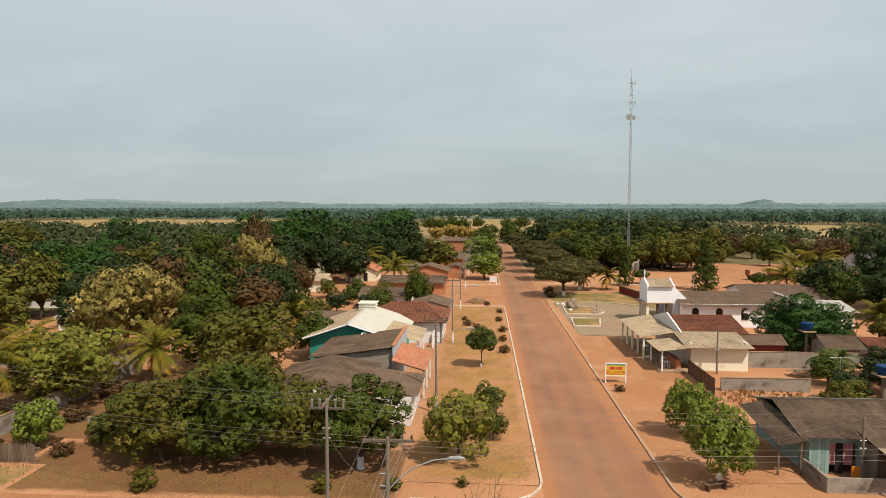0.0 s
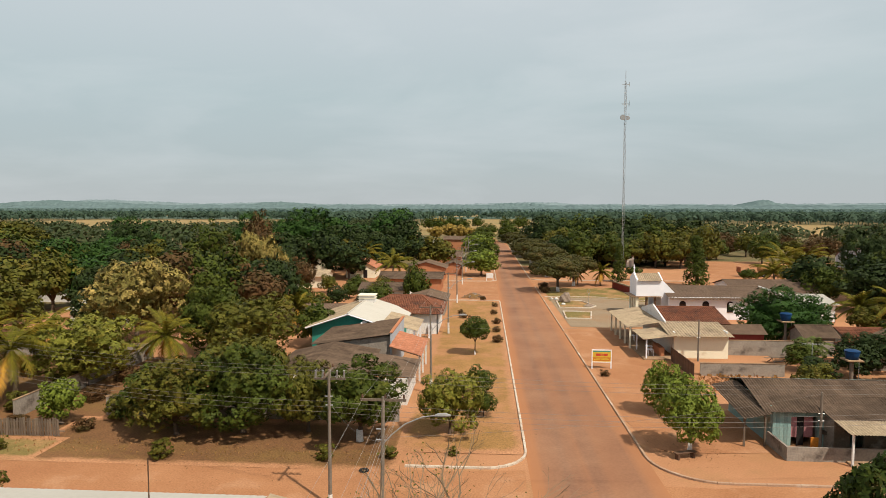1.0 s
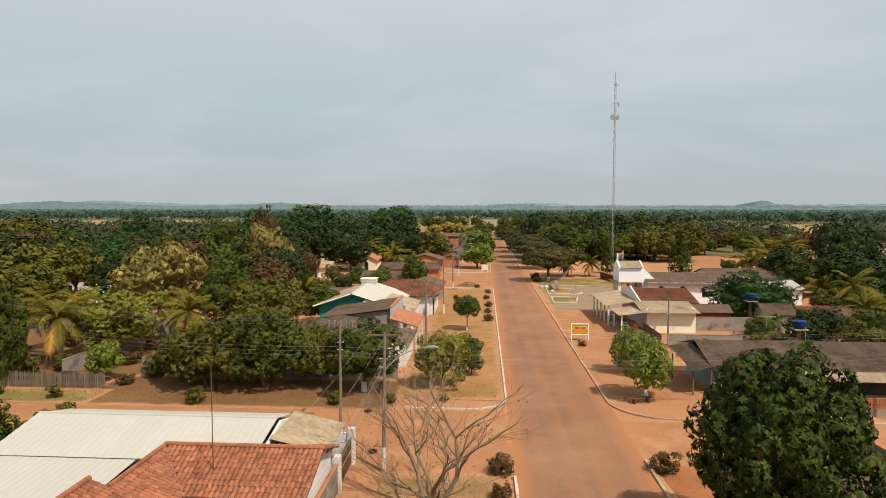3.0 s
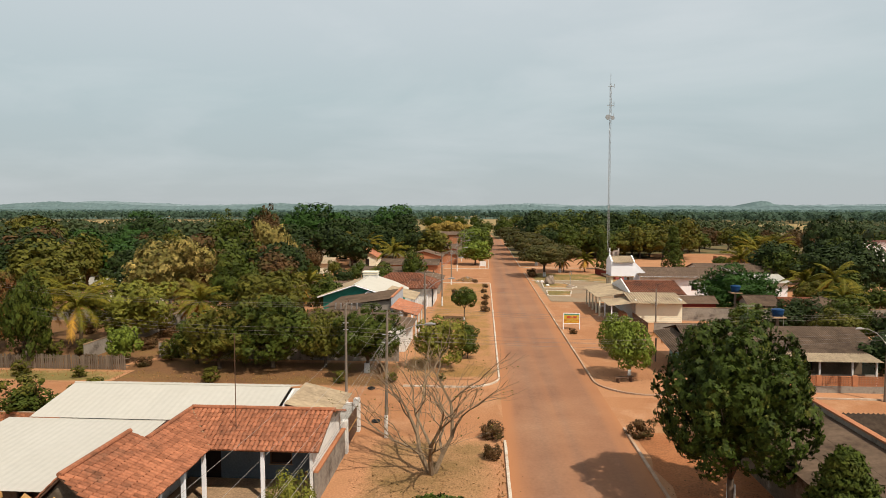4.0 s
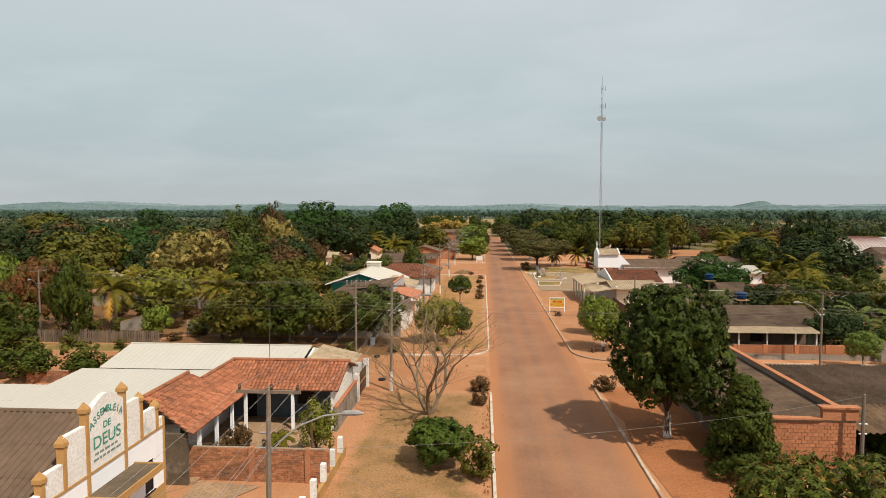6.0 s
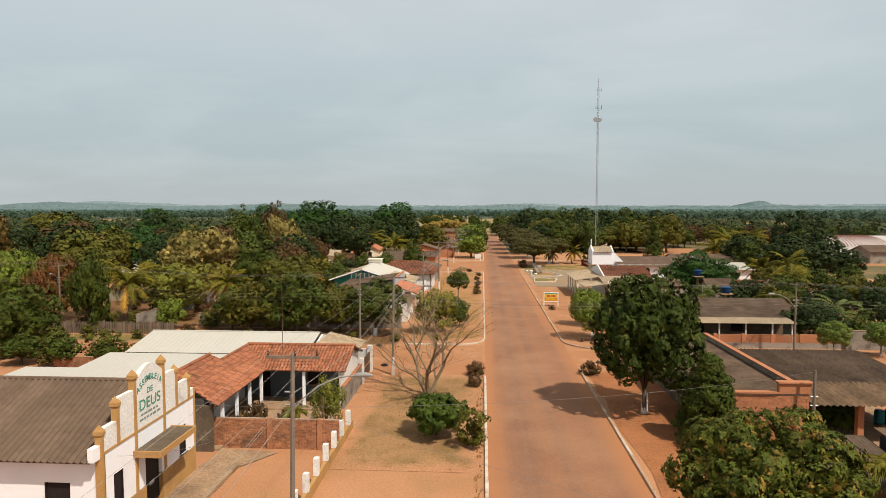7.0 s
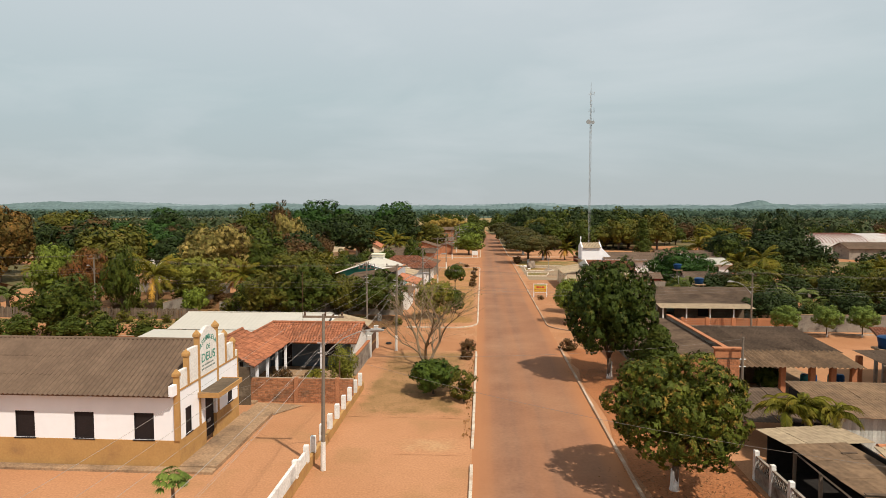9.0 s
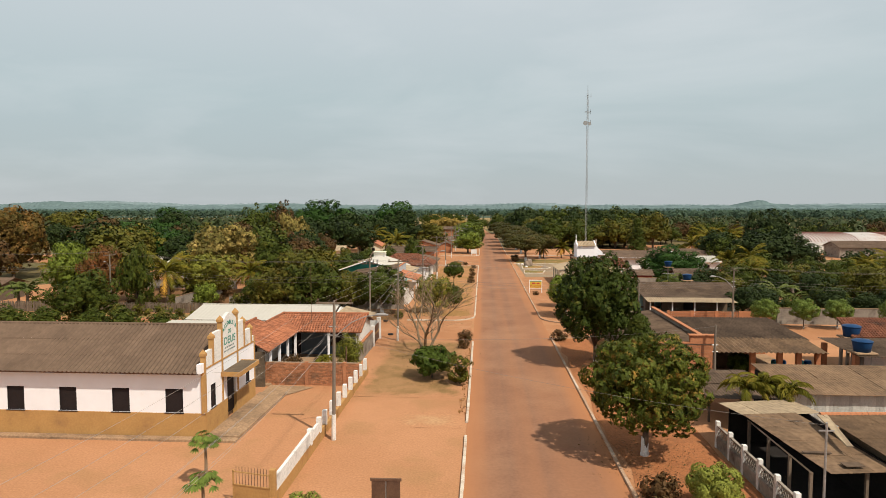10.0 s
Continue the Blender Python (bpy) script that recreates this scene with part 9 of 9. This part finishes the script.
part("frame", Build().box(-0.9, 0.1, 7.2, 0.9, 0.2, 7.3), WOOD, tr)
for i in range(5):
    part("fuse", Build().tube([(-0.8 + i * 0.4, 0.15, 7.3), (-0.75 + i * 0.4, 0.05, 7.75)], 0.06, 6), METAL, tr)
sp = thing("service_post", 14.6, 25.8, "slim galvanised service post by the fence", "post")
part("post", Build().tube([(0, 0, -0.1), (0, 0, 4.8)], [0.055, 0.045], 8), METAL, sp)
part("crossbar", Build().box(-0.3, -0.02, 4.45, 0.3, 0.02, 4.5), METAL, sp)
pole(18.2, 47.5, 4.7, lamp=False, arm=False, lime=0, label="dark wooden service post before the brick shop")
pole(20.2, 78.3, 4.2, lamp=False, arm=False, lime=0, label="dark wooden service post before the teal house")
for x, y, h in ((-9.2, 49.9, 3.1), (-9.55, 47.4, 2.7)):
    sp = thing("service_post", x, y, "thin dark wooden post by the brick wall", "post", "yard posts")
    part("post", Build().tube([(0, 0, -0.1), (0.03, 0, h)], [0.06, 0.05], 7), WOOD_BROWN, sp)
pole(20.6, 103.9, 4.6, lamp=False, arm=False, lime=0, label="dark wooden service post beside the bar")
for a, b in (((-7.6, 35.3, 6.2), (14.6, 25.8, 4.7)), ((-7.6, 35.3, 6.0), (18.2, 47.5, 4.6)), ((-7.6, 62.4, 6.3), (20.2, 78.3, 4.1)), ((-7.6, 35.3, 6.3), (-16, 43, 4.2)), ((-7.6, 35.3, 5.9), (-15.4, 36, 3.6)), ((-7.6, 62.4, 6.1), (-11.5, 68.4, 6.0)), ((-7.6, 62.4, 6.4), (-9.2, 49.9, 3.0)), ((-7.6, 89.5, 6.2), (20.6, 103.9, 4.5))):
    cable("service_cable", [a, b], 0.5, 0.006, WIRE_BARE, "thin sagging service cable between post and house")


def papaya(x, y, h, seed):
    """A papaya: a bare stem with a tuft of lobed leaves on long stalks."""
    r = np.random.default_rng(seed)
    t = thing("papaya_tree", x, y, "young papaya tree with tuft of drooping leaves", "papaya tree", "papaya trees")
    part("trunk", Build().tube([(0, 0, -0.1), (0.03, 0, h * 0.5), (0, 0.02, h)], [0.09, 0.075, 0.06], 8), BARK_TAN, t)
    q = []
    st = Build()
    for i in range(30):
        a, e = 2 * math.pi * i * 0.618, r.uniform(-0.5, 1.0)
        tip = Vector((math.cos(a) * math.cos(e), math.sin(a) * math.cos(e), math.sin(e))) * r.uniform(0.35, 0.6) + Vector((0, 0, h))
        st.tube([(0, 0, h - 0.05), tip], 0.012, 3, cap=False)
        out = Vector((math.cos(a), math.sin(a), -0.5)).normalized()
        for j in range(7):
            ang = (j - 3) * 0.5
            d = (Matrix.Rotation(ang, 3, "Z") @ out).normalized()
            sd = d.cross(Vector((0, 0, 1))).normalized() * 0.062
            q.append([tuple(tip), tuple(tip + d * 0.16 + sd), tuple(tip + d * 0.33 - Vector((0, 0, 0.05))), tuple(tip + d * 0.16 - sd)])
    part("leaf_stalk", st, L_CLIPPED, t)
    part("crown", quads_mesh("crown", np.array(q), L_CLIPPED), L_CLIPPED, t)


papaya(-12.3, 29.0, 2.25, 3)
papaya(-10.3, 24.4, 2.3, 4)

# ---- small things ----
rng = random.Random(5)
for x, y in ((-8.75, 65.3), (-10.5, 73.1)):
    t = tagged(part("tyre", Build().tube([(0.24 * math.cos(2 * math.pi * i / 14), 0.24 * math.sin(2 * math.pi * i / 14), 0.075) for i in range(15)], 0.075, 8), RUBBER, at=pose(x, y, 0)), "old black tyre lying on the earth", "tyre", "old tyres")
for i, x in enumerate((24.9, 25.5, 26.9, 27.5)):
    d = thing("barrel", x, 52.6, "blue plastic barrel standing in the barn", "barrel", "blue barrels")
    part("body", Build().tube([(0, 0, 0.05), (0, 0, 0.15), (0, 0, 0.45), (0, 0, 0.8), (0, 0, 0.9)], [0.25, 0.29, 0.3, 0.29, 0.25], 16), TANK_BLUE if i % 2 else TANK_TEAL, d, smooth=True)
    part("lid", Build().tube([(0, 0, 0.9), (0, 0, 0.94)], 0.22, 14), TANK_BLUE, d)
litter = Build()
for i in range(1000):
    x, y = rng.choice(((rng.gauss(10.5, 2.2), rng.gauss(33, 3.5)), (rng.gauss(11, 1.8), rng.gauss(54, 3.5)), (rng.gauss(-4.5, 2.0), rng.gauss(52, 3.5)), (rng.gauss(-4.5, 2.0), rng.gauss(80, 5))))
    if 0.2 < x < 8.2:
        continue
    m = pose(x, y, 0.05, rng.uniform(-15, 15), rng.uniform(-15, 15), rng.uniform(0, 360))
    s_ = rng.uniform(0.03, 0.075)
    litter.add([(-s_, 0, 0), (0, -s_ * 0.5, 0.01), (s_, 0, 0.02), (0, s_ * 0.5, 0.01)], [(0, 1, 2, 3)], m)
me = bpy.data.meshes.new("fallen_leaves")
me.from_pydata(litter.v, [], litter.f)
me.materials.append(L_BROWN)
tagged(new("fallen_leaves", me), "scattered dry brown fallen leaves", "leaves", kind="stuff")
tuft = []
nr = np.random.default_rng(9)
for x0, x1, y0, y1, k, hgt in ((-60, -10, 74.4, 77.2, 500, 0.11), (18, 26, 92, 97.5, 300, 0.25), (-0.6, -0.15, 40, 62, 120, 0.12)):
    c = np.stack([nr.uniform(x0, x1, k), nr.uniform(y0, y1, k), np.full(k, hgt * 0.4)], axis=1)
    a = nr.uniform(0, np.pi, k)
    d = np.stack([np.cos(a), np.sin(a), np.zeros(k)], axis=1) * hgt * 0.5
    up = np.array((0, 0, 1.0)) * hgt * nr.uniform(0.5, 1.2, (k, 1))
    tuft.append(np.stack([c - d * 0.6, c + d * 0.6, c + d + up, c - d + up], axis=1))
tagged(part("grass_tufts", quads_mesh("grass_tufts", np.concatenate(tuft), DRY_GRASS), DRY_GRASS), "short dry grass tufts on the verges", "grass", kind="stuff")

# ---- small things of the yards ----
def rubble_heap(x, y):
    """A mound of broken stone and earth beside the verge."""
    r = random.Random(4)
    h = thing("rubble_heap", x, y, "heap of grey rubble and earth on the verge", "rubble")
    k, vs, fs = 18, [(0, 0, 0.8)], []
    for rr, z in ((0.7, 0.62), (1.5, 0.3), (2.3, -0.05)):
        vs += [(rr * r.uniform(0.8, 1.15) * math.cos(2 * math.pi * i / k), rr * r.uniform(0.8, 1.15) * math.sin(2 * math.pi * i / k), z + r.uniform(-0.08, 0.08)) for i in range(k)]
    fs = [(0, 1 + i, 1 + (i + 1) % k) for i in range(k)]
    for a in range(2):
        fs += [(1 + a * k + i, 1 + (a + 1) * k + i, 1 + (a + 1) * k + (i + 1) % k, 1 + a * k + (i + 1) % k) for i in range(k)]
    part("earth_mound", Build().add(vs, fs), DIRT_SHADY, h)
    st = Build().box(-0.16, -0.12, -0.08, 0.16, 0.12, 0.08, bev=0.04).mesh("stone", STONE)
    for i in range(46):
        a, d = r.uniform(0, 6.283), r.uniform(0.1, 2.3)
        part("stone", st, STONE, h, at=pose(math.cos(a) * d, math.sin(a) * d, max(0.04, 0.75 - d * 0.33), r.uniform(0, 90), r.uniform(0, 90), r.uniform(0, 180)) @ Matrix.Scale(r.uniform(0.5, 1.4), 4))


rubble_heap(-4.8, 151.6)


def aerial(x, y, h):
    """A television aerial on a thin mast."""
    t = thing("tv_aerial", x, y, "thin television aerial on a metal mast", "aerial")
    part("mast", Build().tube([(0, 0, -0.05), (0, 0, h)], 0.03, 6), METAL, t)
    boom = part("boom", Build().tube([(-0.9, 0.1, h - 0.15), (0.9, -0.1, h - 0.1)], 0.018, 5), METAL, t)
    for i in range(7):
        u = -0.85 + i * 0.28
        part("element", Build().tube([(u, -0.45 + i * 0.03, h - 0.13), (u, 0.45 - i * 0.03, h - 0.13)], 0.009, 4), METAL, boom)


aerial(29.3, 97.4, 3.6)
house("garden_hut", 34.2, 108.6, 37.6, 112.0, 2.1, 2.9, "x", "small grey garden hut with worn brown roof", GREY_WALL, FIBRE_BROWN, category="hut", openings={"s": [(1.2, 2.0, 0.0, 1.9, "door")]})
house("garden_hut", 39.0, 108.9, 43.6, 112.6, 2.0, 2.6, "x", "small white hut with old tile roof", WHITE_OLD, ("tile", TILE_DARK), category="hut", openings={"s": [(1.4, 2.3, 0.9, 1.7)]})


def front_railing(x, y0, y1):
    """White posts with dark bars between them, before a house."""
    f = thing("front_railing", x, y0, "white gate posts with dark iron railing", "railing")
    n = 7
    for i in range(n):
        yy = (y1 - y0) * i / (n - 1)
        part("pillar", Build().box(-0.13, yy - 0.13, -0.1, 0.13, yy + 0.13, 1.7, bev=0.015), WHITE, f)
    part("rail", Build().box(-0.02, 0, 0.25, 0.02, y1 - y0, 0.3).box(-0.02, 0, 1.4, 0.02, y1 - y0, 1.45), WOOD_BROWN, f)
    bar = Build().tube([(0, 0, 0.1), (0, 0, 1.55)], 0.014, 5).mesh("bar", WOOD_BROWN)
    k = int((y1 - y0) / 0.16)
    for i in range(k):
        part("bar", bar, WOOD_BROWN, f, at=pose(0, 0.1 + i * 0.16, 0))


front_railing(-9.9, 114.2, 126.0)
